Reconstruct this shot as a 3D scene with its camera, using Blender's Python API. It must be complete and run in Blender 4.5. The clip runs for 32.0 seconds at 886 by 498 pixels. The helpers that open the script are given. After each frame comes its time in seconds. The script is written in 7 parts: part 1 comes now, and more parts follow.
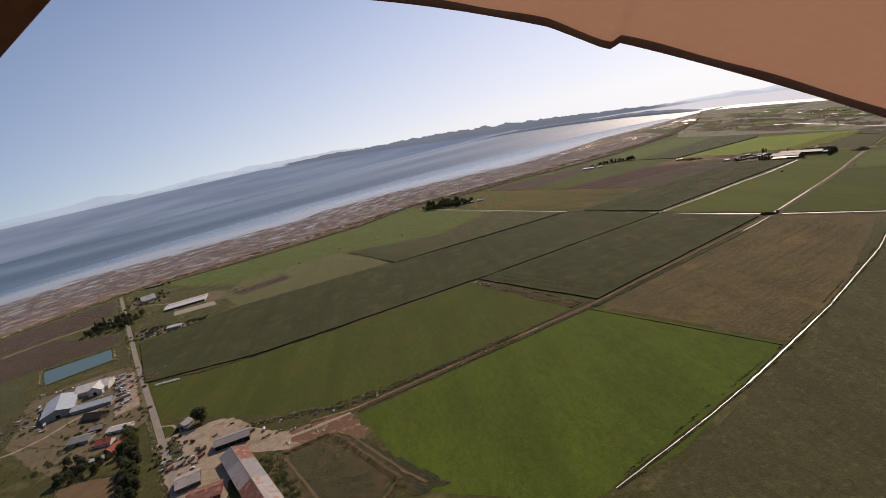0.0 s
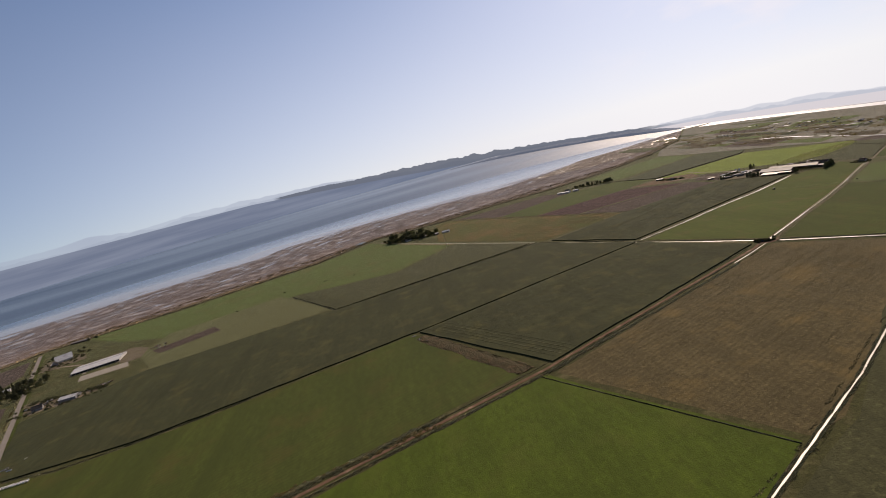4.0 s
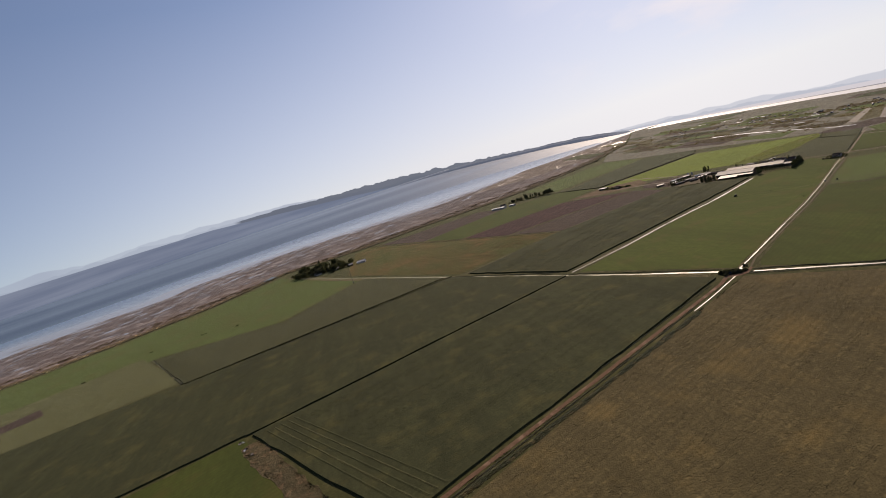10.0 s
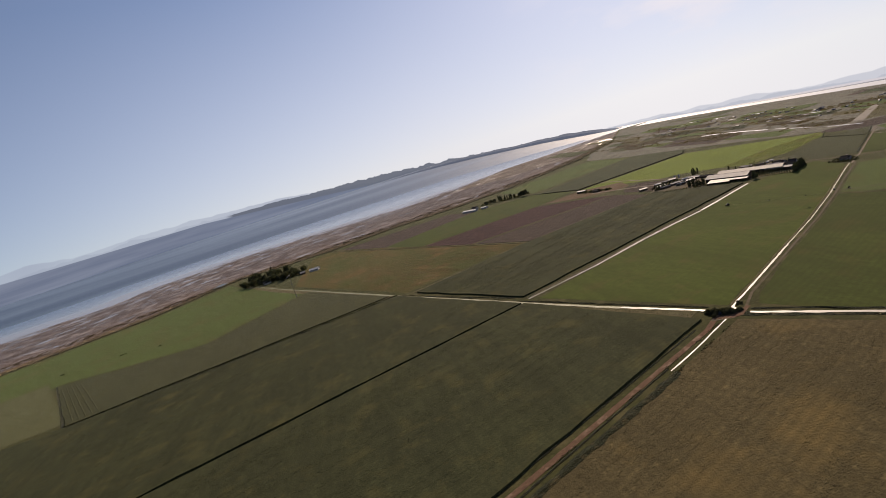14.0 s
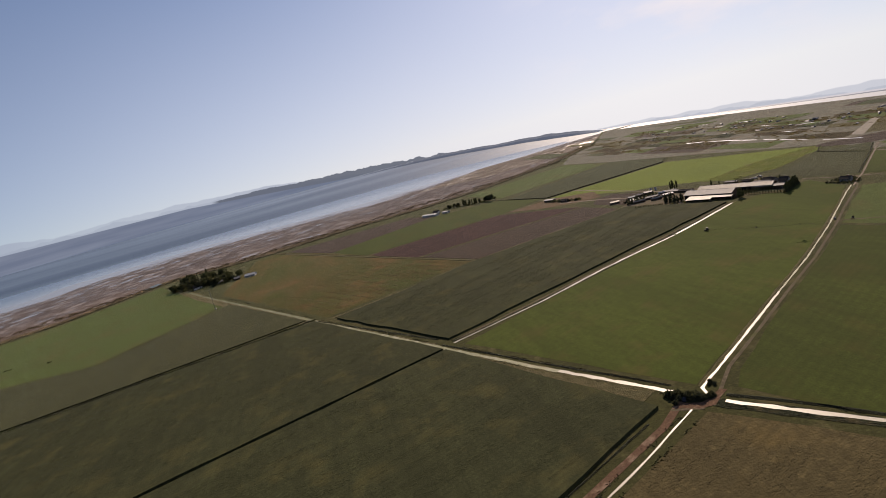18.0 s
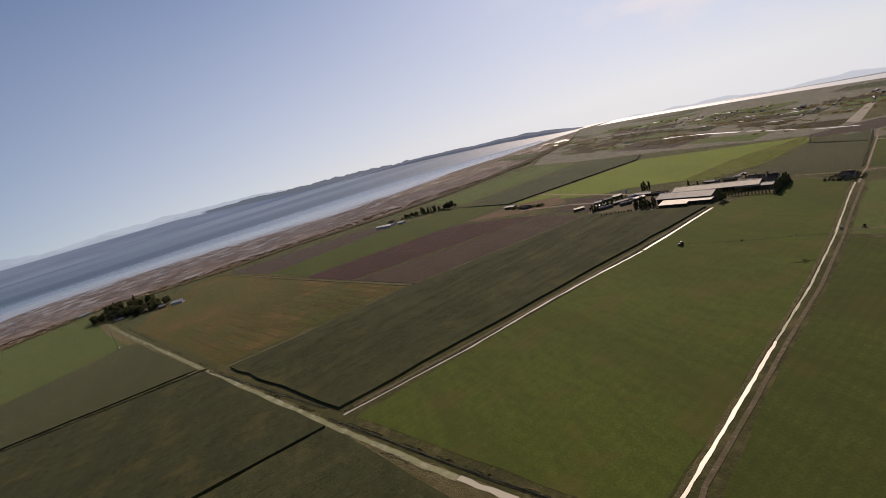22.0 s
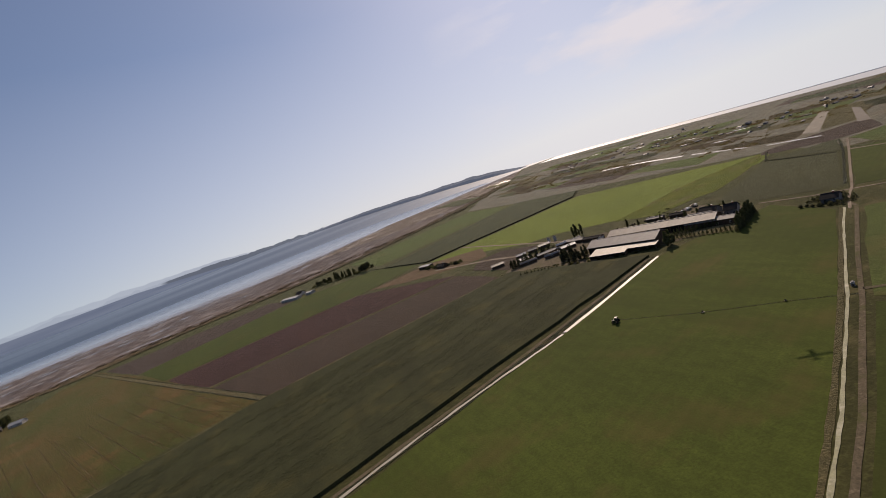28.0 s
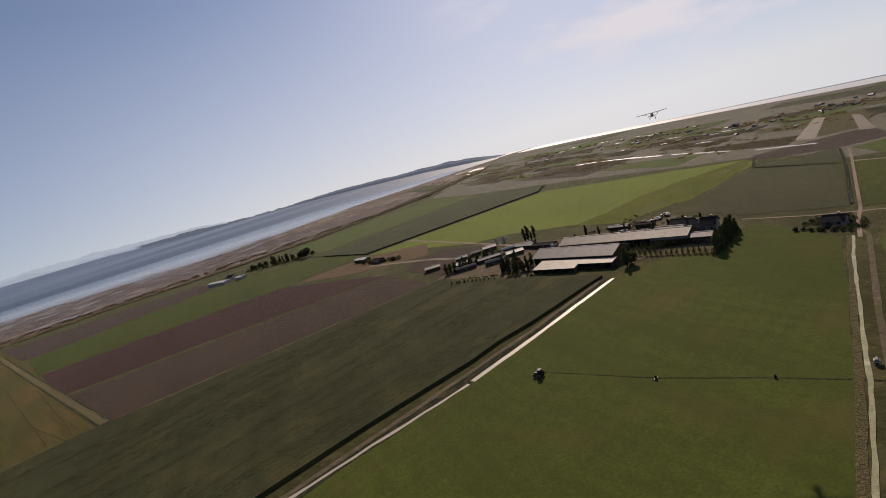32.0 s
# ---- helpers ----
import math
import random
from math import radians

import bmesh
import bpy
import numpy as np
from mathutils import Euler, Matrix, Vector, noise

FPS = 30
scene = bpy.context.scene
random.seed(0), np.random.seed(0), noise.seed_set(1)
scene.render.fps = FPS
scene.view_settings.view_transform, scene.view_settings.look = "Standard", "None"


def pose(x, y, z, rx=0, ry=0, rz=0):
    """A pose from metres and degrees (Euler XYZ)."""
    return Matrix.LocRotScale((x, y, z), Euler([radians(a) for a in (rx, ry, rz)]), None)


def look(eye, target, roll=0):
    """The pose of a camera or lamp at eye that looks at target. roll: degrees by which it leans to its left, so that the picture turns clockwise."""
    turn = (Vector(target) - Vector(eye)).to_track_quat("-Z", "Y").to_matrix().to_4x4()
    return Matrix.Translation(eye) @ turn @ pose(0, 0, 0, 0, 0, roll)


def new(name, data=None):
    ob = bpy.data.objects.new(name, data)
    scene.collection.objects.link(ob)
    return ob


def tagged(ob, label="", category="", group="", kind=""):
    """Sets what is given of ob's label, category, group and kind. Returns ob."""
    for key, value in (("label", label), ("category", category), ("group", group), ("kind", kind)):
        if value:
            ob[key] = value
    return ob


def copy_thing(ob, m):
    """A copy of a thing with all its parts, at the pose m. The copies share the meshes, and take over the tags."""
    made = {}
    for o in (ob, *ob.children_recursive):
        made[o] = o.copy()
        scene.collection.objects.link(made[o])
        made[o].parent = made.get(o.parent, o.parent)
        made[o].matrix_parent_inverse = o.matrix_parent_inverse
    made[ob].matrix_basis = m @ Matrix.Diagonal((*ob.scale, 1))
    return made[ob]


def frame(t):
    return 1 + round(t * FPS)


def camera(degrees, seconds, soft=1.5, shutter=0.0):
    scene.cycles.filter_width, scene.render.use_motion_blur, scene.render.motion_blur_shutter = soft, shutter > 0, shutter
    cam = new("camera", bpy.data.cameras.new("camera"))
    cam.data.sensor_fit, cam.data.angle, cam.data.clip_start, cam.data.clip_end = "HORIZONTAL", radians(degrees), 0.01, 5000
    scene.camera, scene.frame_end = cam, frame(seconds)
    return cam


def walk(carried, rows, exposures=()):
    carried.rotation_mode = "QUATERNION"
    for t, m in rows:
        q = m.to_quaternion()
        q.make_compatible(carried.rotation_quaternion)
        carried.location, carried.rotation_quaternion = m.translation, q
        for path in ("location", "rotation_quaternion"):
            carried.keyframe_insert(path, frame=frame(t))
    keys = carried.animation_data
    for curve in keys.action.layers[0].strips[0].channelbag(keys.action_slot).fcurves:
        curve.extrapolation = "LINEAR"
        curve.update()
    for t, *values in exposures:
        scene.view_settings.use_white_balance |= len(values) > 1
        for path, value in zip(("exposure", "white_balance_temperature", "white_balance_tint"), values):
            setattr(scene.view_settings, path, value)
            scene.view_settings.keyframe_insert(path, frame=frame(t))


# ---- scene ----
cam = camera(77.89, 32.0, 0.8)

# seconds, x, y, z, yaw, pitch, roll
PATH = [
    (0.0, -8.84, -4.96, 231.20, -6.862, -13.394, 13.391),
    (0.5, 1.77, 10.76, 227.57, -7.518, -13.054, 13.456),
    (1.0, 12.39, 26.48, 223.94, -8.274, -12.040, 15.023),
    (1.5, 23.02, 42.21, 220.35, -7.802, -11.341, 16.127),
    (2.0, 33.68, 57.98, 216.81, -7.226, -11.225, 15.995),
    (2.5, 44.40, 73.82, 213.33, -7.056, -11.368, 15.809),
    (3.0, 55.23, 89.72, 209.94, -7.373, -11.646, 15.307),
    (3.5, 66.16, 105.63, 206.64, -7.922, -11.166, 15.152),
    (4.0, 77.10, 121.59, 203.22, -7.996, -10.758, 15.281),
    (4.5, 88.27, 137.67, 199.94, -8.161, -9.861, 15.564),
    (5.0, 99.43, 153.65, 196.82, -8.325, -8.964, 15.847),
    (5.5, 110.29, 169.27, 193.87, -8.400, -8.556, 15.975),
    (6.0, 121.25, 185.11, 190.80, -8.974, -9.467, 14.919),
    (6.5, 132.09, 200.82, 187.83, -8.930, -10.715, 14.431),
    (7.0, 142.82, 216.36, 184.94, -8.820, -10.815, 15.696),
    (7.5, 153.40, 231.68, 182.13, -8.739, -10.244, 17.333),
    (8.0, 163.83, 246.73, 179.38, -8.834, -9.941, 18.106),
    (8.5, 174.11, 261.49, 176.74, -9.226, -10.217, 16.906),
    (9.0, 184.25, 275.92, 174.23, -10.423, -9.861, 17.455),
    (9.5, 194.24, 289.97, 171.88, -11.618, -9.502, 18.624),
    (10.0, 204.10, 303.60, 169.63, -12.205, -10.444, 17.759),
    (10.5, 213.83, 316.79, 167.48, -12.782, -11.632, 16.570),
    (11.0, 223.45, 329.51, 165.39, -12.500, -11.555, 16.673),
    (11.5, 233.00, 341.81, 163.38, -11.852, -12.068, 15.612),
    (12.0, 242.53, 353.75, 161.44, -11.407, -12.220, 15.342),
    (12.5, 252.08, 365.41, 159.58, -11.169, -12.002, 15.745),
    (13.0, 261.64, 376.88, 157.83, -11.246, -11.379, 17.410),
    (13.5, 271.22, 388.24, 156.23, -11.703, -11.451, 17.494),
    (14.0, 280.82, 399.49, 154.76, -12.899, -11.128, 17.187),
    (14.5, 290.46, 410.65, 153.39, -13.304, -10.173, 17.114),
    (15.0, 300.07, 421.98, 151.97, -13.184, -10.155, 17.087),
    (15.5, 309.73, 433.08, 150.85, -12.921, -10.116, 17.028),
    (16.0, 319.46, 444.04, 149.69, -12.657, -10.078, 16.969),
    (16.5, 329.25, 454.96, 148.16, -12.537, -10.060, 16.942),
    (17.0, 338.98, 466.03, 146.75, -12.841, -11.080, 15.317),
    (17.5, 348.75, 477.08, 145.19, -13.437, -11.233, 15.111),
    (18.0, 358.57, 488.06, 143.46, -13.870, -11.968, 14.800),
    (18.5, 368.42, 498.95, 141.55, -13.882, -12.663, 14.309),
    (19.0, 378.30, 509.73, 139.45, -13.962, -12.263, 15.813),
    (19.5, 388.19, 520.44, 137.21, -13.705, -12.214, 16.548),
    (20.0, 398.10, 531.10, 134.88, -13.375, -12.009, 17.371),
    (20.5, 407.99, 541.73, 132.49, -13.644, -11.982, 18.080),
    (21.0, 417.83, 552.27, 130.06, -14.787, -11.818, 18.210),
    (21.5, 427.57, 562.64, 127.64, -15.404, -12.046, 17.207),
    (22.0, 437.13, 572.79, 125.24, -15.220, -12.056, 16.499),
    (22.5, 446.47, 582.71, 122.87, -14.578, -11.645, 16.651),
    (23.0, 455.58, 592.46, 120.55, -14.591, -11.581, 16.854),
    (23.5, 464.47, 602.08, 118.30, -14.842, -10.996, 17.664),
    (24.0, 473.19, 611.62, 116.12, -15.089, -10.271, 18.406),
    (24.5, 481.76, 621.08, 113.98, -15.256, -10.834, 16.919),
    (25.0, 490.61, 630.83, 111.75, -15.128, -10.806, 16.862),
    (25.5, 499.16, 640.44, 109.60, -14.846, -10.746, 16.738),
    (26.0, 507.48, 649.72, 107.53, -14.564, -10.685, 16.614),
    (26.5, 515.65, 658.45, 105.51, -14.436, -10.657, 16.557),
    (27.0, 524.06, 667.54, 103.40, -15.328, -10.413, 16.794),
    (27.5, 532.40, 676.36, 101.30, -17.624, -9.032, 19.768),
    (28.0, 540.61, 684.89, 99.24, -19.701, -8.528, 20.976),
    (28.5, 548.69, 693.14, 97.25, -20.917, -10.352, 17.317),
    (29.0, 556.61, 701.09, 95.34, -21.473, -10.536, 16.639),
    (29.5, 564.34, 708.77, 93.53, -21.061, -10.569, 17.031),
    (30.0, 571.93, 716.21, 91.80, -20.383, -10.885, 16.882),
    (30.5, 579.40, 723.44, 90.13, -20.182, -11.035, 16.281),
    (31.0, 586.83, 730.51, 88.51, -20.283, -9.412, 18.874),
    (31.5, 594.24, 737.49, 86.94, -20.365, -10.502, 16.833),
    (32.0, 601.65, 744.45, 85.39, -21.128, -10.688, 16.747),
]
walk(cam, [(t, pose(x, y, z, 90 + p, r, w)) for t, x, y, z, w, p, r in PATH],
     [(t, e, 6950, 21) for t, e in ((0, 0.22), (4, 0.14), (6, -0.02), (7, 0.03), (10, 0.06), (18, 0.06), (20.3, 0.04), (21, -0.06), (21.6, -0.06), (22.2, -0.05), (23.2, -0.03), (24, -0.08), (24.5, -0.08), (26.5, -0.02), (27.5, -0.04), (28.2, -0.15), (29.4, -0.15), (30, -0.12), (30.6, -0.12), (31, -0.16), (32, -0.16))])

# ---------------------------------------------------------------- sky and sun
SUN_AZ, SUN_EL = radians(33.7), radians(34.5)


def sky_world():
    world = bpy.data.worlds.new("sky")
    scene.world = world
    world.use_nodes = True
    nt = world.node_tree
    nt.nodes.clear()
    N = nt.nodes.new

    def link(a, b):
        nt.links.new(a, b)

    def math_(op, a, b=None, c=None, clamp=False):
        n = N("ShaderNodeMath")
        n.operation, n.use_clamp = op, clamp
        for i, v in enumerate((a, b, c)):
            if v is None:
                continue
            if isinstance(v, (int, float)):
                n.inputs[i].default_value = v
            else:
                link(v, n.inputs[i])
        return n.outputs[0]

    def step(v, lo, hi, a=0.0, b=1.0):
        n = N("ShaderNodeMapRange")
        n.clamp = True
        link(v, n.inputs[0])
        for i, q in zip((1, 2, 3, 4), (lo, hi, a, b)):
            n.inputs[i].default_value = q
        return n.outputs[0]

    def mix(f, a, b):
        n = N("ShaderNodeMix")
        n.data_type = "RGBA"
        link(f, n.inputs[0])
        for i, v in ((6, a), (7, b)):
            if isinstance(v, tuple):
                n.inputs[i].default_value = (*v, 1)
            else:
                link(v, n.inputs[i])
        return n.outputs[2]

    sky = N("ShaderNodeTexSky")
    sky.sky_type = "NISHITA"
    sky.sun_disc = False
    sky.sun_elevation, sky.sun_rotation = SUN_EL, SUN_AZ
    sky.altitude, sky.air_density, sky.dust_density, sky.ozone_density = 150, 1.0, 0.4, 1.8
    co = N("ShaderNodeTexCoord")
    sep = N("ShaderNodeSeparateXYZ")
    link(co.outputs["Generated"], sep.inputs[0])
    az = math_("DEGREES", math_("ARCTAN2", sep.outputs[0], sep.outputs[1]))
    el = math_("DEGREES", math_("ARCSINE", sep.outputs[2]))
    # the sky stays as bright below the far skyline as just above it
    comb = N("ShaderNodeCombineXYZ")
    link(sep.outputs[0], comb.inputs[0])
    link(sep.outputs[1], comb.inputs[1])
    link(math_("ADD", math_("MAXIMUM", sep.outputs[2], -0.02), 0.11), comb.inputs[2])
    link(comb.outputs[0], sky.inputs[0])
    # the far waterline as the wide lens bows it
    line = -0.2
    for lo_, hi_, fall_ in ((-34.0, -12.0, -0.45), (-12.0, 2.0, -1.15), (2.0, 14.0, -1.1), (14.0, 32.0, -1.15), (32.0, 60.0, -2.2)):
        line = math_("ADD", line, step(az, lo_, hi_, 0.0, fall_))

    def ridge(scale, low, high, offset):
        n = N("ShaderNodeTexNoise")
        n.noise_dimensions = "1D"
        link(math_("MULTIPLY_ADD", az, scale, offset), n.inputs["W"])
        n.inputs["Scale"].default_value = 1.0
        n.inputs["Detail"].default_value = 4.0
        n.inputs["Roughness"].default_value = 0.55
        return step(n.outputs[0], 0.3, 0.75, low, high)

    # thin high cloud near the sun
    cl = N("ShaderNodeTexNoise")
    mp = N("ShaderNodeMapping")
    mp.inputs["Scale"].default_value = (1.0, 1.0, 3.0)
    link(co.outputs["Generated"], mp.inputs[0])
    link(mp.outputs[0], cl.inputs["Vector"])
    cl.inputs["Scale"].default_value, cl.inputs["Detail"].default_value = 5.0, 7.0
    cloud = math_("MULTIPLY", step(cl.outputs[0], 0.48, 0.66), math_("MULTIPLY", step(az, 22, 36), step(el, -1.0, 4.0)))
    haze = mix(math_("MULTIPLY", cloud, 0.8), sky.outputs[0], (9.5, 9.7, 10.0))
    over = math_("SUBTRACT", el, line)
    # horizon haze is mixed into the sky colour, thickest toward the sun
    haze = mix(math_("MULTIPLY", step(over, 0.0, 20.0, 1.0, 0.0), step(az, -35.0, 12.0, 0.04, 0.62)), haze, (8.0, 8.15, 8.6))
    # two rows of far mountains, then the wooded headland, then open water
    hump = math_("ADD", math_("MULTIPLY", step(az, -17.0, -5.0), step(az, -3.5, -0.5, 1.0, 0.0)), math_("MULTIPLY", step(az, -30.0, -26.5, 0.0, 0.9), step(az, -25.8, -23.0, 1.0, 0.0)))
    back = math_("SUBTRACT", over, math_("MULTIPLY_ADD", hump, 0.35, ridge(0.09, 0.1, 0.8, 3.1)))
    # distance haze is painted into the mountain and headland colours
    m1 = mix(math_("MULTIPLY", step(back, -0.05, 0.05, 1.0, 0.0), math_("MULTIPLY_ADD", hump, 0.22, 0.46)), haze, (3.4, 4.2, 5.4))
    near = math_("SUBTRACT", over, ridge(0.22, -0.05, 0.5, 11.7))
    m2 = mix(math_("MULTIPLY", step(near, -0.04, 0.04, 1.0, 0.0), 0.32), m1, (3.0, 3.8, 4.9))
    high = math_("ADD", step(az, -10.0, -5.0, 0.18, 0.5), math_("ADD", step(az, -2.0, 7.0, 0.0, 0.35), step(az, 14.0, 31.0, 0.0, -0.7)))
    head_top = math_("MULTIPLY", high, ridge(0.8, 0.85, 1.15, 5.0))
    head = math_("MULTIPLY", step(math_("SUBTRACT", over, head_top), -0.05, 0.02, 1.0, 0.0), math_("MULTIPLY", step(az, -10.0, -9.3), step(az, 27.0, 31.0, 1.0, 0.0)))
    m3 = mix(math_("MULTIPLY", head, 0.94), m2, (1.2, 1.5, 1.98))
    low = step(over, -0.05, 0.02, 1.0, 0.0)
    wave = N("ShaderNodeTexNoise")
    wave.noise_dimensions = "2D"
    flat = N("ShaderNodeCombineXYZ")
    link(math_("MULTIPLY", az, 0.09), flat.inputs[0])
    link(math_("MULTIPLY", el, 1.5), flat.inputs[1])
    link(flat.outputs[0], wave.inputs["Vector"])
    wave.inputs["Scale"].default_value, wave.inputs["Detail"].default_value = 1.0, 4.0
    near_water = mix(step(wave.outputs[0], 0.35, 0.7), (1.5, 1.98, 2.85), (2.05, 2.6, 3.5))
    # sun glitter is painted in: the water turns near white toward the sun
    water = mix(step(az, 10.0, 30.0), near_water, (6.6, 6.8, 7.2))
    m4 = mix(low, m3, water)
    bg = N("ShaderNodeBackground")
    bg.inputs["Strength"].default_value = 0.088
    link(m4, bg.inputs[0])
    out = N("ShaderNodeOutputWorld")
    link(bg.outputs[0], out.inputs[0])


sky_world()
sun = new("sun", bpy.data.lights.new("sun", "SUN"))
sun.data.energy, sun.data.angle, sun.data.color = 4.8, radians(0.53), (1.0, 0.87, 0.68)
sun.matrix_world = look((0, 0, 900), (-math.sin(SUN_AZ) * math.cos(SUN_EL), -math.cos(SUN_AZ) * math.cos(SUN_EL), 900 - math.sin(SUN_EL)))


# ---------------------------------------------------------------- materials
def material(name, base, dark, scale=30.0, fine=0.6, rough=0.95, bump=0.28, rows=None, wear=None, spec=0.06, metal=0.0, vary=0.0, contrast=1.0, grit=0.4):
    """Two noises (patches of `scale` metres, grain of `fine` metres) between two colours; rows: (heading in degrees, spacing, depth)."""
    m = bpy.data.materials.new(name)
    m.use_nodes = True
    nt = m.node_tree
    b = nt.nodes["Principled BSDF"]
    N = nt.nodes.new
    if rough >= 0.9:
        base, dark = tuple(0.84 * v for v in base), tuple(0.84 * v for v in dark)

    def link(a, c):
        nt.links.new(a, c)

    geo = N("ShaderNodeNewGeometry")

    def noise_(size, detail, rough_=0.6, stretch=None, turn=0.0):
        n = N("ShaderNodeTexNoise")
        n.inputs["Scale"].default_value = 1.0
        n.inputs["Detail"].default_value = detail
        n.inputs["Roughness"].default_value = rough_
        mp = N("ShaderNodeMapping")
        mp.vector_type = "POINT"
        mp.inputs["Rotation"].default_value = (0, 0, radians(turn))
        s = stretch or (1, 1, 1)
        mp.inputs["Scale"].default_value = (s[0] / size, s[1] / size, s[2] / size)
        link(geo.outputs["Position"], mp.inputs[0])
        link(mp.outputs[0], n.inputs["Vector"])
        return n.outputs[0]

    def rng(v, lo, hi, a=0.0, c=1.0):
        n = N("ShaderNodeMapRange")
        link(v, n.inputs[0])
        for i, q in zip((1, 2, 3, 4), (lo, hi, a, c)):
            n.inputs[i].default_value = q
        return n.outputs[0]

    def mix(f, a, c):
        n = N("ShaderNodeMix")
        n.data_type = "RGBA"
        if isinstance(f, (int, float)):
            n.inputs[0].default_value = f
        else:
            link(f, n.inputs[0])
        for i, v in ((6, a), (7, c)):
            if isinstance(v, tuple):
                n.inputs[i].default_value = (*v, 1)
            else:
                link(v, n.inputs[i])
        return n.outputs[2]

    def mul(a, c, op="MULTIPLY"):
        n = N("ShaderNodeMath")
        n.operation = op
        for i, v in enumerate((a, c)):
            if isinstance(v, (int, float)):
                n.inputs[i].default_value = v
            else:
                link(v, n.inputs[i])
        return n.outputs[0]

    turn = rows[0] if rows else 0.0
    big = rng(noise_(scale, 5.0, 0.55, (1.0, 0.45, 1.0) if rows else None, turn), 0.5 - 0.2 / contrast, 0.5 + 0.2 / contrast)
    col = mix(big, base, dark)
    small = rng(noise_(fine, 3.0, 0.7), 0.3, 0.7)
    col = mix(mul(small, 0.55), col, tuple(0.35 * v for v in dark))
    mid = rng(noise_(fine * 5, 4.0, 0.65, (1.0, 0.4, 1.0) if rows else None, turn), 0.35, 0.7)
    col = mix(mul(mid, 0.5), col, tuple(0.5 * v for v in dark))
    if rough >= 0.9:
        clump = rng(noise_(fine * 2.4, 2.0, 0.6, (1.0, 0.5, 1.0) if rows else None, turn), 0.52, 0.64)
        col = mix(mul(clump, grit), col, tuple(0.4 * v for v in dark))
        fleck = rng(noise_(fine * 3.1, 2.0, 0.6), 0.58, 0.68)
        col = mix(mul(fleck, grit * 0.8), col, tuple(1.45 * v for v in base))
    if wear:
        wcol, wsize, wamount = wear
        col = mix(mul(rng(noise_(wsize, 6.0, 0.65), 0.52, 0.66), wamount), col, wcol)
    height = small
    if rows:
        mp = N("ShaderNodeMapping")
        mp.inputs["Rotation"].default_value = (0, 0, radians(turn))
        link(geo.outputs["Position"], mp.inputs[0])
        wv = N("ShaderNodeTexWave")
        wv.inputs["Scale"].default_value = 0.314 / rows[1]
        wv.inputs["Distortion"].default_value = 0.4
        wv.inputs["Detail"].default_value = 2.0
        link(mp.outputs[0], wv.inputs["Vector"])
        col = mix(mul(wv.outputs["Fac"], rows[2]), col, tuple(0.5 * v for v in dark))
        streak = rng(noise_(rows[1] * 6, 4.0, 0.65, (1.0, 0.05, 1.0), turn), 0.45, 0.66)
        col = mix(mul(streak, 0.6), col, tuple(0.65 * v for v in dark))
    if vary:
        oi = N("ShaderNodeObjectInfo")
        hsv = N("ShaderNodeHueSaturation")
        link(rng(oi.outputs["Random"], 0, 1, 1 - vary, 1 + vary), hsv.inputs["Value"])
        link(col, hsv.inputs["Color"])
        col = hsv.outputs[0]
    link(col, b.inputs["Base Color"])
    b.inputs["Roughness"].default_value = rough
    b.inputs["Metallic"].default_value = metal
    if rough >= 0.9:
        top = max(base)
        b.inputs["Sheen Weight"].default_value = 0.5
        b.inputs["Sheen Roughness"].default_value = 0.13
        b.inputs["Sheen Tint"].default_value = (*(0.2 + 0.75 * v / top for v in base), 1)
    b.inputs["Specular IOR Level"].default_value = spec
    if bump:
        bp = N("ShaderNodeBump")
        bp.inputs["Strength"].default_value = bump
        bp.inputs["Distance"].default_value = fine * 0.6
        link(height, bp.inputs["Height"])
        link(bp.outputs[0], b.inputs["Normal"])
    return m


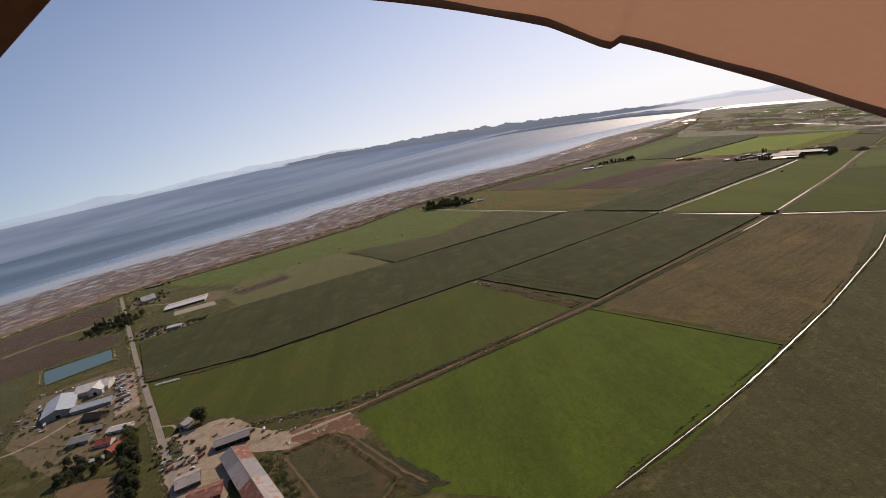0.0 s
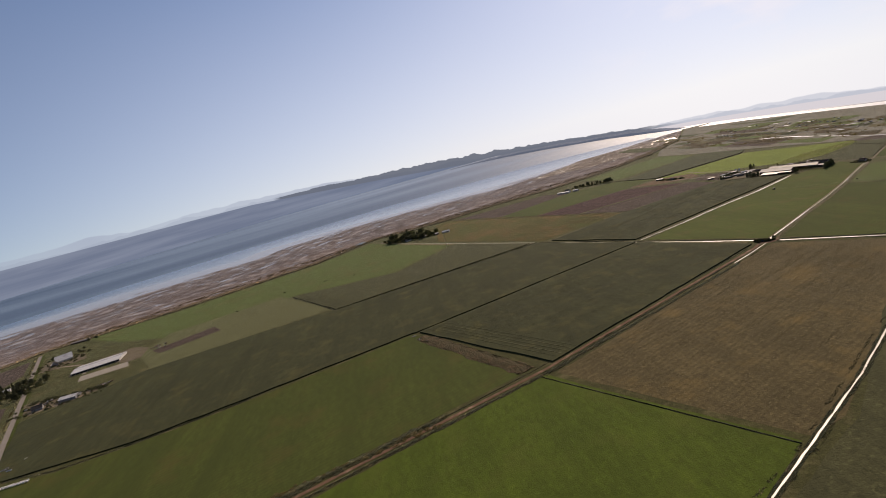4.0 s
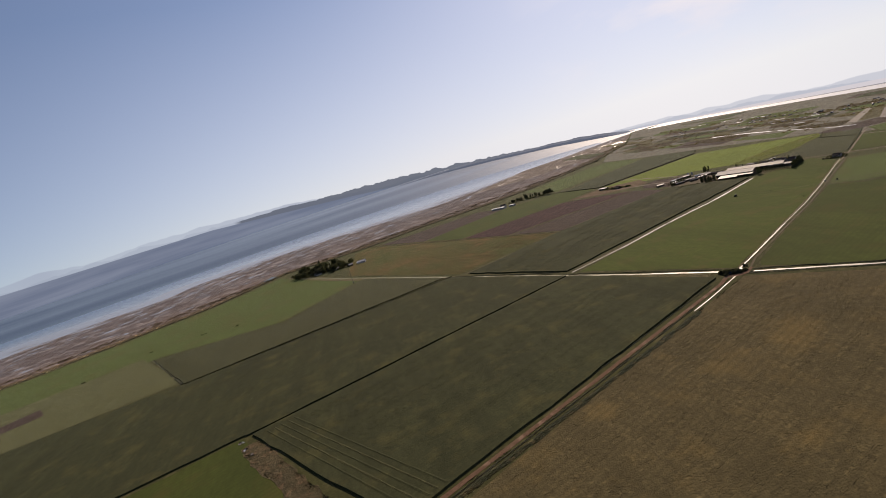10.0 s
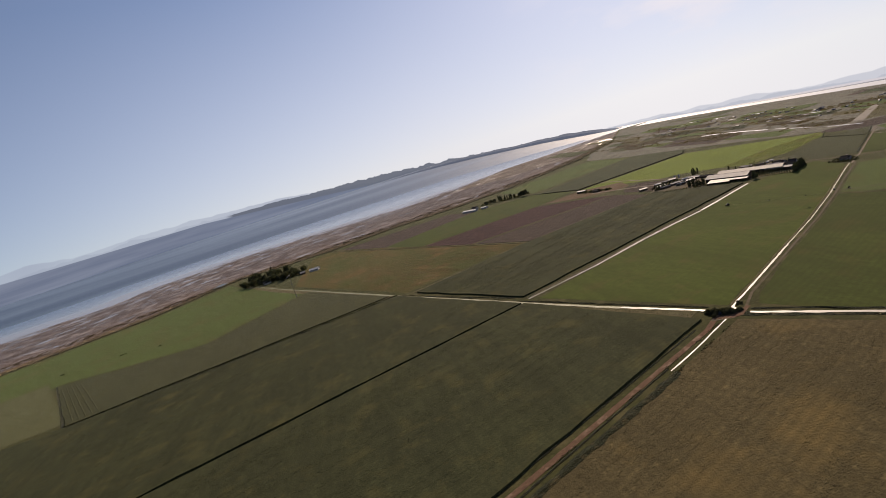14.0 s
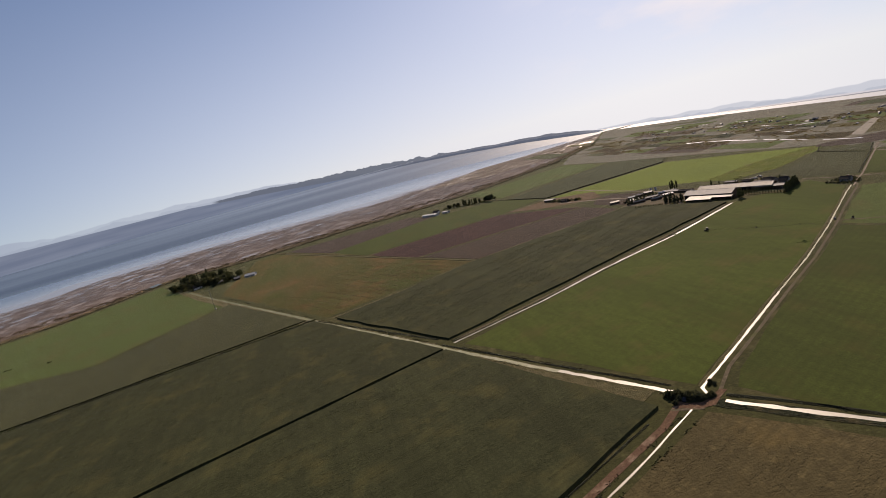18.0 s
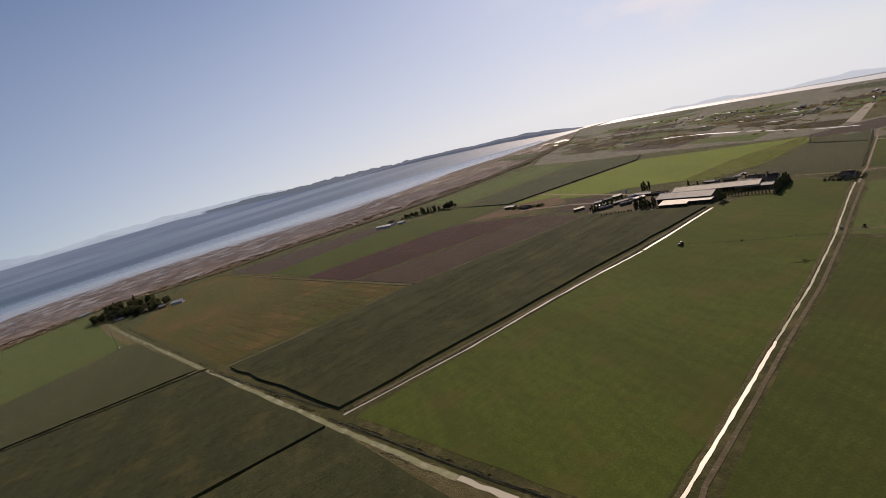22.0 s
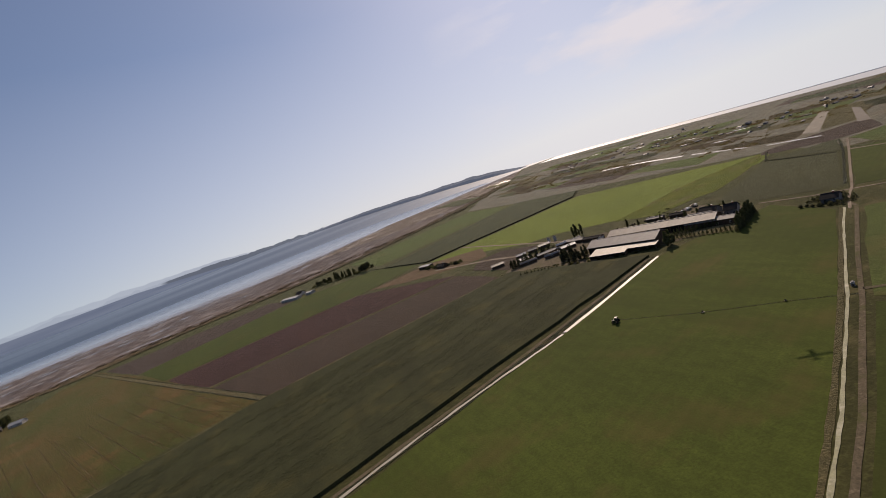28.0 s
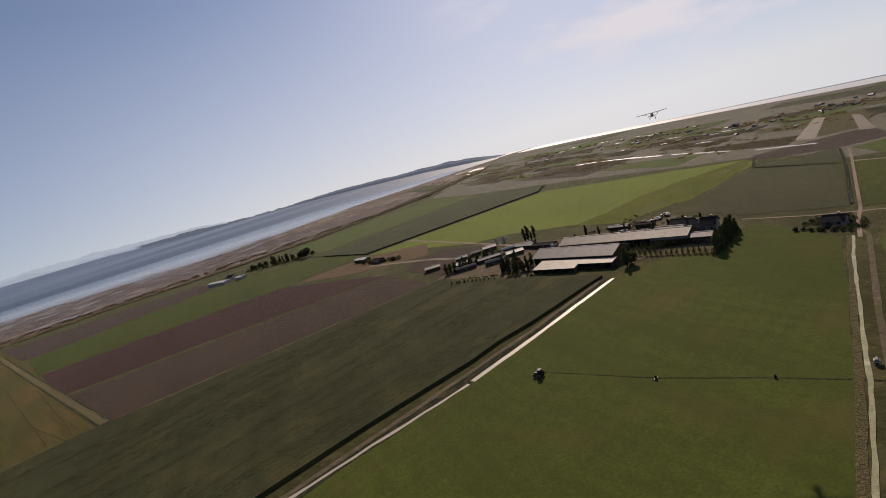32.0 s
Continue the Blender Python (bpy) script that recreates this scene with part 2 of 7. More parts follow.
def water_material(name, base, rough, ripple, size, streaks=0.0):
    m = bpy.data.materials.new(name)
    m.use_nodes = True
    nt = m.node_tree
    b = nt.nodes["Principled BSDF"]
    b.inputs["Base Color"].default_value = (*base, 1)
    b.inputs["Roughness"].default_value = rough
    b.inputs["IOR"].default_value = 1.33
    geo = nt.nodes.new("ShaderNodeNewGeometry")
    n = nt.nodes.new("ShaderNodeTexNoise")
    n.inputs["Scale"].default_value = 1.0 / size
    n.inputs["Detail"].default_value = 6.0
    nt.links.new(geo.outputs["Position"], n.inputs["Vector"])
    bp = nt.nodes.new("ShaderNodeBump")
    bp.inputs["Strength"].default_value = ripple
    bp.inputs["Distance"].default_value = size * 0.3
    nt.links.new(n.outputs[0], bp.inputs["Height"])
    nt.links.new(bp.outputs[0], b.inputs["Normal"])
    if streaks:
        mp = nt.nodes.new("ShaderNodeMapping")
        mp.inputs["Rotation"].default_value = (0, 0, radians(12))
        mp.inputs["Scale"].default_value = (1 / 2600, 1 / 620, 1)
        n2 = nt.nodes.new("ShaderNodeTexNoise")
        n2.inputs["Scale"].default_value = 1.0
        n2.inputs["Detail"].default_value = 5.0
        nt.links.new(geo.outputs["Position"], mp.inputs[0])
        nt.links.new(mp.outputs[0], n2.inputs["Vector"])
        r = nt.nodes.new("ShaderNodeMapRange")
        for i, q in zip((1, 2, 3, 4), (0.35, 0.7, rough, rough - streaks)):
            r.inputs[i].default_value = q
        nt.links.new(n2.outputs[0], r.inputs[0])
        nt.links.new(r.outputs[0], b.inputs["Roughness"])
        mx = nt.nodes.new("ShaderNodeMix")
        mx.data_type = "RGBA"
        mx.inputs[6].default_value = (*base, 1)
        mx.inputs[7].default_value = (base[0] * 0.6 + 0.07, base[1] * 0.6 + 0.085, base[2] * 0.6 + 0.095, 1)
        silt = nt.nodes.new("ShaderNodeMapRange")
        silt.inputs[1].default_value, silt.inputs[2].default_value = 0.42, 0.75
        nt.links.new(n2.outputs[0], silt.inputs[0])
        nt.links.new(silt.outputs[0], mx.inputs[0])
        nt.links.new(mx.outputs[2], b.inputs["Base Color"])
    return m


def mud_material(name, base, dark, pale, wet_from, size, gloss=0.25):
    """Tidal flat: brown mud and weed, pale drying streaks and thin wet, shining channels along the shore."""
    m = material(name, base, dark, scale=90, fine=2.5, bump=0.5, wear=((0.07, 0.05, 0.032), 30, 0.7))
    nt = m.node_tree
    b = nt.nodes["Principled BSDF"]
    geo = nt.nodes.new("ShaderNodeNewGeometry")

    def streak(sx, sy, lo, hi, seed):
        mp = nt.nodes.new("ShaderNodeMapping")
        mp.inputs["Location"].default_value = (seed, 0, 0)
        mp.inputs["Rotation"].default_value = (0, 0, radians(-14))
        mp.inputs["Scale"].default_value = (1 / sx, 1 / sy, 1)
        n = nt.nodes.new("ShaderNodeTexNoise")
        n.inputs["Scale"].default_value = 1.0
        n.inputs["Detail"].default_value = 9.0
        n.inputs["Roughness"].default_value = 0.72
        n.inputs["Distortion"].default_value = 1.2
        nt.links.new(geo.outputs["Position"], mp.inputs[0])
        nt.links.new(mp.outputs[0], n.inputs["Vector"])
        r = nt.nodes.new("ShaderNodeMapRange")
        for i, q in zip((1, 2, 3, 4), (lo, hi, 0.0, 1.0)):
            r.inputs[i].default_value = q
        nt.links.new(n.outputs[0], r.inputs[0])
        return r.outputs[0]

    old = b.inputs["Base Color"].links[0].from_socket
    mx = nt.nodes.new("ShaderNodeMix")
    mx.data_type = "RGBA"
    mx.inputs[7].default_value = (*pale, 1)
    nt.links.new(streak(size * 2.6, size * 0.7, 0.54, 0.6, 3.3), mx.inputs[0])
    nt.links.new(old, mx.inputs[6])
    nt.links.new(mx.outputs[2], b.inputs["Base Color"])
    wet = nt.nodes.new("ShaderNodeBsdfGlossy")
    wet.inputs["Roughness"].default_value = gloss
    wet.inputs["Color"].default_value = (0.78, 0.76, 0.74, 1)
    blend = nt.nodes.new("ShaderNodeMixShader")
    nt.links.new(streak(size * 3.0, size, wet_from, wet_from + 0.03, 0.0), blend.inputs[0])
    nt.links.new(b.outputs[0], blend.inputs[1])
    nt.links.new(wet.outputs[0], blend.inputs[2])
    nt.links.new(blend.outputs[0], nt.nodes["Material Output"].inputs["Surface"])
    return m


def shore_material(name, kind):
    """The flats by their share of the way from dike to water: rusty marsh, brown mud with wet channels, shallow water; or the shallows out to the deep."""
    if kind == "flat":
        m = material(name, (0.155, 0.122, 0.105), (0.102, 0.08, 0.069), scale=120, fine=4.0, bump=0.4, wear=((0.085, 0.06, 0.042), 45, 0.7))
    else:
        m = water_material(name, (0.24, 0.255, 0.265), 0.26, 0.15, 9.0, 0.08)
    nt = m.node_tree
    b = nt.nodes["Principled BSDF"]
    uv = nt.nodes.new("ShaderNodeUVMap")
    sep = nt.nodes.new("ShaderNodeSeparateXYZ")
    nt.links.new(uv.outputs[0], sep.inputs[0])

    def math_(op, p, q):
        n = nt.nodes.new("ShaderNodeMath")
        n.operation = op
        for i, v in enumerate((p, q)):
            if isinstance(v, (int, float)):
                n.inputs[i].default_value = v
            else:
                nt.links.new(v, n.inputs[i])
        return n.outputs[0]

    def streak(along, across, seed, detail=7.0):
        mp = nt.nodes.new("ShaderNodeMapping")
        mp.inputs["Location"].default_value = (seed, seed * 0.7, 0)
        mp.inputs["Scale"].default_value = (1000 / along, 600 / across, 1)
        n = nt.nodes.new("ShaderNodeTexNoise")
        n.inputs["Scale"].default_value = 1.0
        n.inputs["Detail"].default_value = detail
        n.inputs["Roughness"].default_value = 0.66
        n.inputs["Distortion"].default_value = 0.8
        nt.links.new(uv.outputs[0], mp.inputs[0])
        nt.links.new(mp.outputs[0], n.inputs["Vector"])
        return n.outputs[0]

    def rng(v, lo, hi, p=0.0, q=1.0):
        n = nt.nodes.new("ShaderNodeMapRange")
        nt.links.new(v, n.inputs[0])
        for i, c in zip((1, 2, 3, 4), (lo, hi, p, q)):
            n.inputs[i].default_value = c
        return n.outputs[0]

    def tint(fac, colour):
        old = b.inputs["Base Color"].links[0].from_socket
        mx = nt.nodes.new("ShaderNodeMix")
        mx.data_type = "RGBA"
        mx.inputs[7].default_value = (*colour, 1)
        nt.links.new(fac, mx.inputs[0])
        nt.links.new(old, mx.inputs[6])
        nt.links.new(mx.outputs[2], b.inputs["Base Color"])

    v = sep.outputs[1]
    if kind == "flat":
        tint(math_("MULTIPLY", rng(math_("ADD", v, math_("MULTIPLY", streak(260, 60, 1.7), 0.4)), 0.3, 0.5, 1.0, 0.0), 0.5), (0.16, 0.105, 0.06))
        tint(math_("MULTIPLY", rng(streak(42, 24, 3.3), 0.5, 0.62), 0.6), (0.36, 0.325, 0.31))
        water = nt.nodes.new("ShaderNodeBsdfPrincipled")
        water.inputs["Base Color"].default_value = (0.24, 0.25, 0.255, 1)
        water.inputs["Roughness"].default_value = 0.24
        water.inputs["IOR"].default_value = 1.33
        blend = nt.nodes.new("ShaderNodeMixShader")
        edge = rng(math_("ADD", math_("MULTIPLY", v, 0.8), math_("MULTIPLY", streak(240, 60, 8.1), 0.55)), 0.9, 0.95)
        pools = rng(math_("ADD", streak(60, 20, 5.2), math_("MULTIPLY", v, 0.1)), 0.63, 0.655)
        nt.links.new(math_("MAXIMUM", edge, pools), blend.inputs[0])
        nt.links.new(b.outputs[0], blend.inputs[1])
        nt.links.new(water.outputs[0], blend.inputs[2])
        nt.links.new(blend.outputs[0], nt.nodes["Material Output"].inputs["Surface"])
    else:
        tint(rng(math_("ADD", v, math_("MULTIPLY", streak(1400, 150, 2.2, 4.0), 0.8)), 0.65, 1.15), (0.05, 0.077, 0.114))
    return m


MAT = {
    "land": material("dry_meadow", (0.085, 0.085, 0.03), (0.058, 0.06, 0.023), 60, 1.2, wear=((0.11, 0.092, 0.045), 25, 0.6)),
    "corn": material("corn_leaves", (0.072, 0.079, 0.034), (0.049, 0.054, 0.025), 45, 1.2, grit=0.2, bump=0.16, rows=(70, 3.2, 0.2), wear=((0.08, 0.072, 0.026), 30, 0.5), spec=0.06),
    "green": material("lush_grass", (0.088, 0.11, 0.023), (0.06, 0.077, 0.019), 60, 1.0, rows=(67, 5.0, 0.2), wear=((0.062, 0.055, 0.016), 45, 0.6), grit=0.1, bump=0.12),
    "bright": material("fresh_grass", (0.098, 0.142, 0.016), (0.062, 0.088, 0.014), 55, 1.0, rows=(66, 6.0, 0.07), wear=((0.062, 0.072, 0.014), 34, 0.45), grit=0.2),
    "pasture": material("pasture", (0.115, 0.148, 0.04), (0.085, 0.108, 0.034), 60, 1.2, wear=((0.10, 0.085, 0.03), 60, 0.6), grit=0.2),
    "rough": material("rough_stubble", (0.15, 0.118, 0.054), (0.102, 0.084, 0.04), 40, 1.3, bump=0.35, grit=0.4, wear=((0.142, 0.1, 0.036), 60, 0.6), rows=(67, 5.0, 0.3)),
    "pale": material("mown_field", (0.15, 0.15, 0.065), (0.115, 0.118, 0.052), 30, 1.5, rows=(-45, 5, 0.12)),
    "rust": material("rusty_seed_heads", (0.15, 0.094, 0.038), (0.1, 0.075, 0.028), 20, 1.0, vary=0.2),
    "orange": material("ripe_crop", (0.155, 0.1, 0.036), (0.082, 0.098, 0.024), 70, 1.0, rows=(-26, 3, 0.3), contrast=1.6, wear=((0.18, 0.09, 0.042), 40, 0.5)),
    "soil": material("ploughed_soil", (0.098, 0.07, 0.05), (0.07, 0.051, 0.037), 40, 1.2, rows=(77, 4, 0.25)),
    "redsoil": material("red_ploughed_soil", (0.088, 0.046, 0.037), (0.056, 0.031, 0.026), 40, 1.2, rows=(77, 4, 0.25)),
    "olive": material("olive_field", (0.092, 0.092, 0.04), (0.066, 0.068, 0.032), 70, 1.5, rows=(67, 5, 0.12)),
    "yellow": material("yellow_stand", (0.24, 0.24, 0.04), (0.15, 0.19, 0.035), 16, 1.5, bump=0.8, contrast=2.2, rows=(48, 6, 0.15), wear=((0.17, 0.125, 0.07), 22, 0.7)),
    "fresh": material("young_grass", (0.22, 0.27, 0.045), (0.155, 0.2, 0.037), 60, 1.2, wear=((0.09, 0.1, 0.02), 50, 0.5), grit=0.2),
    "dirt": material("red_dirt", (0.2, 0.12, 0.078), (0.14, 0.085, 0.055), 8, 0.5, wear=((0.27, 0.19, 0.135), 8, 0.7)),
    "gravel": material("pale_gravel", (0.42, 0.35, 0.27), (0.3, 0.245, 0.185), 12, 0.5, wear=((0.12, 0.085, 0.055), 13, 0.85)),
    "asphalt": material("worn_asphalt", (0.27, 0.245, 0.21), (0.2, 0.18, 0.155), 9, 0.3, rough=0.8, wear=((0.22, 0.21, 0.2), 6, 0.5)),
    "bank": material("weedy_bank", (0.05, 0.05, 0.02), (0.022, 0.024, 0.012), 6, 0.9, bump=1.0, wear=((0.13, 0.1, 0.045), 6, 0.6)),
    "verge": material("dry_verge", (0.2, 0.165, 0.08), (0.12, 0.11, 0.05), 7, 0.7, bump=0.8),
    "marsh": material("salt_marsh", (0.12, 0.085, 0.04), (0.055, 0.05, 0.028), 22, 2.0, bump=0.9, wear=((0.19, 0.12, 0.06), 14, 0.7)),
    "flats": material("far_flats", (0.265, 0.245, 0.178), (0.178, 0.17, 0.124), 50, 4.0, wear=((0.14, 0.11, 0.07), 60, 0.8)),
    "sand": mud_material("wet_sand", (0.26, 0.205, 0.155), (0.17, 0.135, 0.1), (0.42, 0.37, 0.32), 0.6, 30, 0.45),
    # dark growth colour, also laid as painted shade along the corn
    "shade_ditch": material("ditch_growth_and_shade", (0.05, 0.05, 0.026), (0.03, 0.031, 0.017), 5, 0.8, bump=1.0),
    "weeds": material("rank_weeds", (0.115, 0.085, 0.04), (0.05, 0.05, 0.02), 5, 1.0, bump=1.0, wear=((0.16, 0.09, 0.05), 6, 0.7)),
    # pale base colour stands in for sun glitter on the far water
    "strait": water_material("pale_glitter_water", (0.5, 0.5, 0.49), 0.35, 0.08, 9.0),
    "shallows": shore_material("calm_shallows", "shallow"),
    "pool": water_material("pool_water", (0.045, 0.085, 0.08), 0.3, 0.1, 1.0),
    "concrete": material("old_concrete", (0.36, 0.33, 0.28), (0.26, 0.24, 0.2), 8, 0.5, rough=0.85, wear=((0.2, 0.17, 0.14), 6, 0.6)),
    "mud": shore_material("tidal_mud", "flat"),
    "sea": water_material("sea_water", (0.045, 0.072, 0.11), 0.4, 0.35, 7.0, 0.12),
    "canal": water_material("silty_canal_water", (0.34, 0.31, 0.245), 0.42, 0.1, 1.5),
    "algae": material("duckweed_water", (0.22, 0.22, 0.085), (0.13, 0.14, 0.05), 14, 0.8, rough=0.6, bump=0.2, wear=((0.3, 0.29, 0.2), 9, 0.7), spec=0.4),
    "paddock": material("trodden_paddock", (0.2, 0.135, 0.08), (0.14, 0.095, 0.055), 14, 0.6, wear=((0.1, 0.085, 0.04), 9, 0.7)),
    "yardmix": material("trodden_weedy_ground", (0.21, 0.17, 0.118), (0.13, 0.108, 0.07), 9, 0.6, wear=((0.075, 0.075, 0.03), 8, 0.9)),
    "pitmix": material("rank_pit_growth", (0.07, 0.066, 0.028), (0.036, 0.038, 0.018), 7, 0.9, bump=1.0, contrast=1.6, wear=((0.1, 0.058, 0.034), 9, 0.8)),
    "meadow": material("long_meadow_grass", (0.1, 0.13, 0.024), (0.07, 0.091, 0.019), 95, 1.0, rows=(67, 6.0, 0.12), wear=((0.075, 0.066, 0.02), 38, 0.75), grit=0.1, bump=0.12),
}


# ---------------------------------------------------------------- mesh helpers
def part(name, bm, mat, parent=None, label="", smooth=False):
    me = bpy.data.meshes.new(name)
    bm.to_mesh(me)
    bm.free()
    if smooth:
        for p in me.polygons:
            p.use_smooth = True
    for m in mat if isinstance(mat, (list, tuple)) else [mat]:
        me.materials.append(m)
    ob = new(name, me)
    if parent is not None:
        ob.parent = parent
    if label:
        ob["label"] = label
    return ob


def empty(name, m=None, **tags):
    ob = new(name)
    if m is not None:
        ob.matrix_basis = m
    return tagged(ob, **tags)


def sheet(name, pts, mat, z=0.0, thick=0.0, label="", category="field", kind="structure", cuts=0, jag=0.9):
    """A flat piece of ground, its edge softened by uneven points; thick: height of the standing crop."""
    z = z * 0.3 if 0 < z < 0.7 else z
    bm = bmesh.new()
    rim = []
    n = len(pts)
    rnd = random.Random(len(name) * 7 + int(pts[0][0]))
    for i in range(n):
        a, b = Vector(pts[i]), Vector(pts[(i + 1) % n])
        steps = max(1, min(60, int((b - a).length / (18 if jag < 1 else 4)))) if cuts == 0 else cuts
        side = Vector((-(b - a).y, (b - a).x)).normalized()
        for k in range(steps):
            p = a.lerp(b, k / steps)
            if k:
                p = p + side * rnd.uniform(-jag, jag)
            rim.append(bm.verts.new((p.x, p.y, z + thick)))
    top = bm.faces.new(rim)
    if top.normal.z < 0:
        top.normal_flip()
    if thick:
        low = [bm.verts.new((v.co.x, v.co.y, z - 0.05)) for v in rim]
        m = len(rim)
        for i in range(m):
            j = (i + 1) % m
            bm.faces.new((low[i], low[j], rim[j], rim[i]))
        bmesh.ops.recalc_face_normals(bm, faces=bm.faces)
    bmesh.ops.triangulate(bm, faces=[f for f in bm.faces if len(f.verts) > 4])
    return tagged(part(name, bm, mat), label, category, kind=kind)


def ribbon(name, pts, width, mat, z, label="", category="road", wobble=0.25, kind="structure", rise=0.0, step=7):
    """A band along a line of points; rise: a rounded ridge of that height."""
    z = z * 0.3 if 0 < z < 0.7 else z
    bm = bmesh.new()
    rnd = random.Random(int(abs(pts[0][0]) + 3 * abs(pts[-1][1])))
    line = []
    for i in range(len(pts) - 1):
        a, b = Vector(pts[i]), Vector(pts[i + 1])
        steps = max(1, int((b - a).length / step))
        line += [a.lerp(b, k / steps) for k in range(steps)]
    line.append(Vector(pts[-1]))
    prev = None
    for i, p in enumerate(line):
        d = line[min(i + 1, len(line) - 1)] - line[max(i - 1, 0)]
        side = Vector((-d.y, d.x)).normalized()
        w1, w2 = (width / 2 * (1 + rnd.uniform(-wobble, wobble)) for _ in range(2))
        lift = rise * rnd.uniform(0.6, 1.25)
        q1, q2 = p + side * w1, p - side * w2
        row = [bm.verts.new((q1.x, q1.y, z)), bm.verts.new((p.x, p.y, z + lift)), bm.verts.new((q2.x, q2.y, z))]
        if prev:
            bm.faces.new((prev[0], prev[1], row[1], row[0]))
            bm.faces.new((prev[1], prev[2], row[2], row[1]))
        prev = row
    bmesh.ops.recalc_face_normals(bm, faces=bm.faces)
    if sum(f.normal.z for f in bm.faces) < 0:
        bmesh.ops.reverse_faces(bm, faces=bm.faces)
    return tagged(part(name, bm, mat), label, category, kind=kind)


# ---------------------------------------------------------------- sea, flats and land
arc = [(150 + 4650 * math.sin(radians(a)), 100 + 4650 * math.cos(radians(a))) for a in range(12, -102, -6)]
sheet("sea", [(1482, -2294), (1491, 2206), (1385, 3000), (1226, 3706)] + arc + [(-2647, -2294)], MAT["sea"], -1.2, label="calm blue-grey sea of the wide bay", category="sea", cuts=1)
sheet("sand_spit", [(618, 2029), (882, 2232), (1103, 2232), (1262, 2153), (1324, 2259), (1341, 2188), (1218, 2003), (988, 1924), (794, 1924)], MAT["sand"], -0.45, label="pale wet sand along the shore", category="sand")
SHORE = [(-2206, -53), (-918, 1211), (-721, 1385), (-431, 1431), (-117, 1525), (35, 1659), (132, 1632), (238, 1622), (383, 1650), (565, 1643), (706, 1668), (865, 1734), (979, 1809), (1147, 1963), (1235, 2091), (1376, 2312)]
WATERLINE = [(-3100, 250), (-2200, 1050), (-1600, 1680), (-1200, 2020), (-880, 2120), (-620, 2130), (-450, 2130), (-425, 2260), (-250, 2290), (0, 2300), (200, 2240), (400, 2200), (600, 2210), (800, 2250), (1000, 2260), (1226, 2290)]
DEEP = [(-3300, 450), (-2400, 1250), (-1800, 1900), (-1400, 2250), (-1000, 2450), (-500, 2580), (0, 2680), (400, 2680), (800, 2640), (1100, 2520), (1260, 2380)]


def along(pts, f):
    """The point at the share f of a line's length."""
    line_ = [Vector(p) for p in pts]
    runs = [(q - p).length for p, q in zip(line_, line_[1:])]
    left = f * sum(runs)
    for p, q, r in zip(line_, line_[1:], runs):
        if left <= r:
            return p.lerp(q, left / r)
        left -= r
    return line_[-1]


def shore_band(name, inner, outer, mat, z, label, category, n=110, m=8):
    """A sheet between two lines along the coast; its map runs along the coast and across from 0 to 1."""
    bm = bmesh.new()
    uv = bm.loops.layers.uv.new("shore")
    grid, run = [], 0.0
    for i in range(n + 1):
        p, q = along(inner, i / n), along(outer, i / n)
        if i:
            run += (along(inner, i / n) - along(inner, (i - 1) / n)).length
        grid.append((run, [bm.verts.new((*p.lerp(q, k / m), z)) for k in range(m + 1)]))
    for (r0, a), (r1, b) in zip(grid, grid[1:]):
        for k in range(m):
            f = bm.faces.new((a[k], b[k], b[k + 1], a[k + 1]))
            for loop, c in zip(f.loops, ((r0, k), (r1, k), (r1, k + 1), (r0, k + 1))):
                loop[uv].uv = (c[0] / 1000, c[1] / m)
    bmesh.ops.recalc_face_normals(bm, faces=bm.faces)
    if bm.faces[:][0].normal.z < 0:
        bmesh.ops.reverse_faces(bm, faces=bm.faces)
    return tagged(part(name, bm, mat), label, category, kind="structure")


shore_band("tidal_flat", [(x + 20, y - 30) for x, y in SHORE], WATERLINE, MAT["mud"], -0.7, "brown tidal mudflat with shining wet channels", "mudflat")
shore_band("shallow_water", [(x, y - 90) for x, y in WATERLINE], DEEP, MAT["shallows"], -0.95, "calm pale shallow water at the edge of the flats", "water")
sheet("ground", SHORE + [(1465, 2259), (1465, -2206), (-2206, -2206)], MAT["land"], 0.0, label="flat delta farmland of dry meadow", category="ground")
ribbon("shore_marsh", [(-2206, -26), (-909, 1231), (-721, 1399), (-431, 1447), (-117, 1544), (35, 1676), (132, 1650), (383, 1668), (565, 1663), (706, 1690), (865, 1756), (979, 1831), (1147, 1985)], 60, MAT["marsh"], -0.2, "rusty salt marsh along the shore dike", "marsh", 0.35, rise=0.6)
ribbon("shore_dike", SHORE[:15], 9, MAT["bank"], 0.05, "low grassy sea dike", "dike", 0.3, rise=1.6)
sheet("coastal_flats", [(975, 997), (1006, 1076), (971, 1324), (935, 1500), (918, 1694), (997, 1818), (1147, 1954), (1376, 2294), (1460, 2250), (1460, 794), (1103, 794)], MAT["flats"], 0.12, label="patchy brown flats with far buildings and ponds", category="flats")

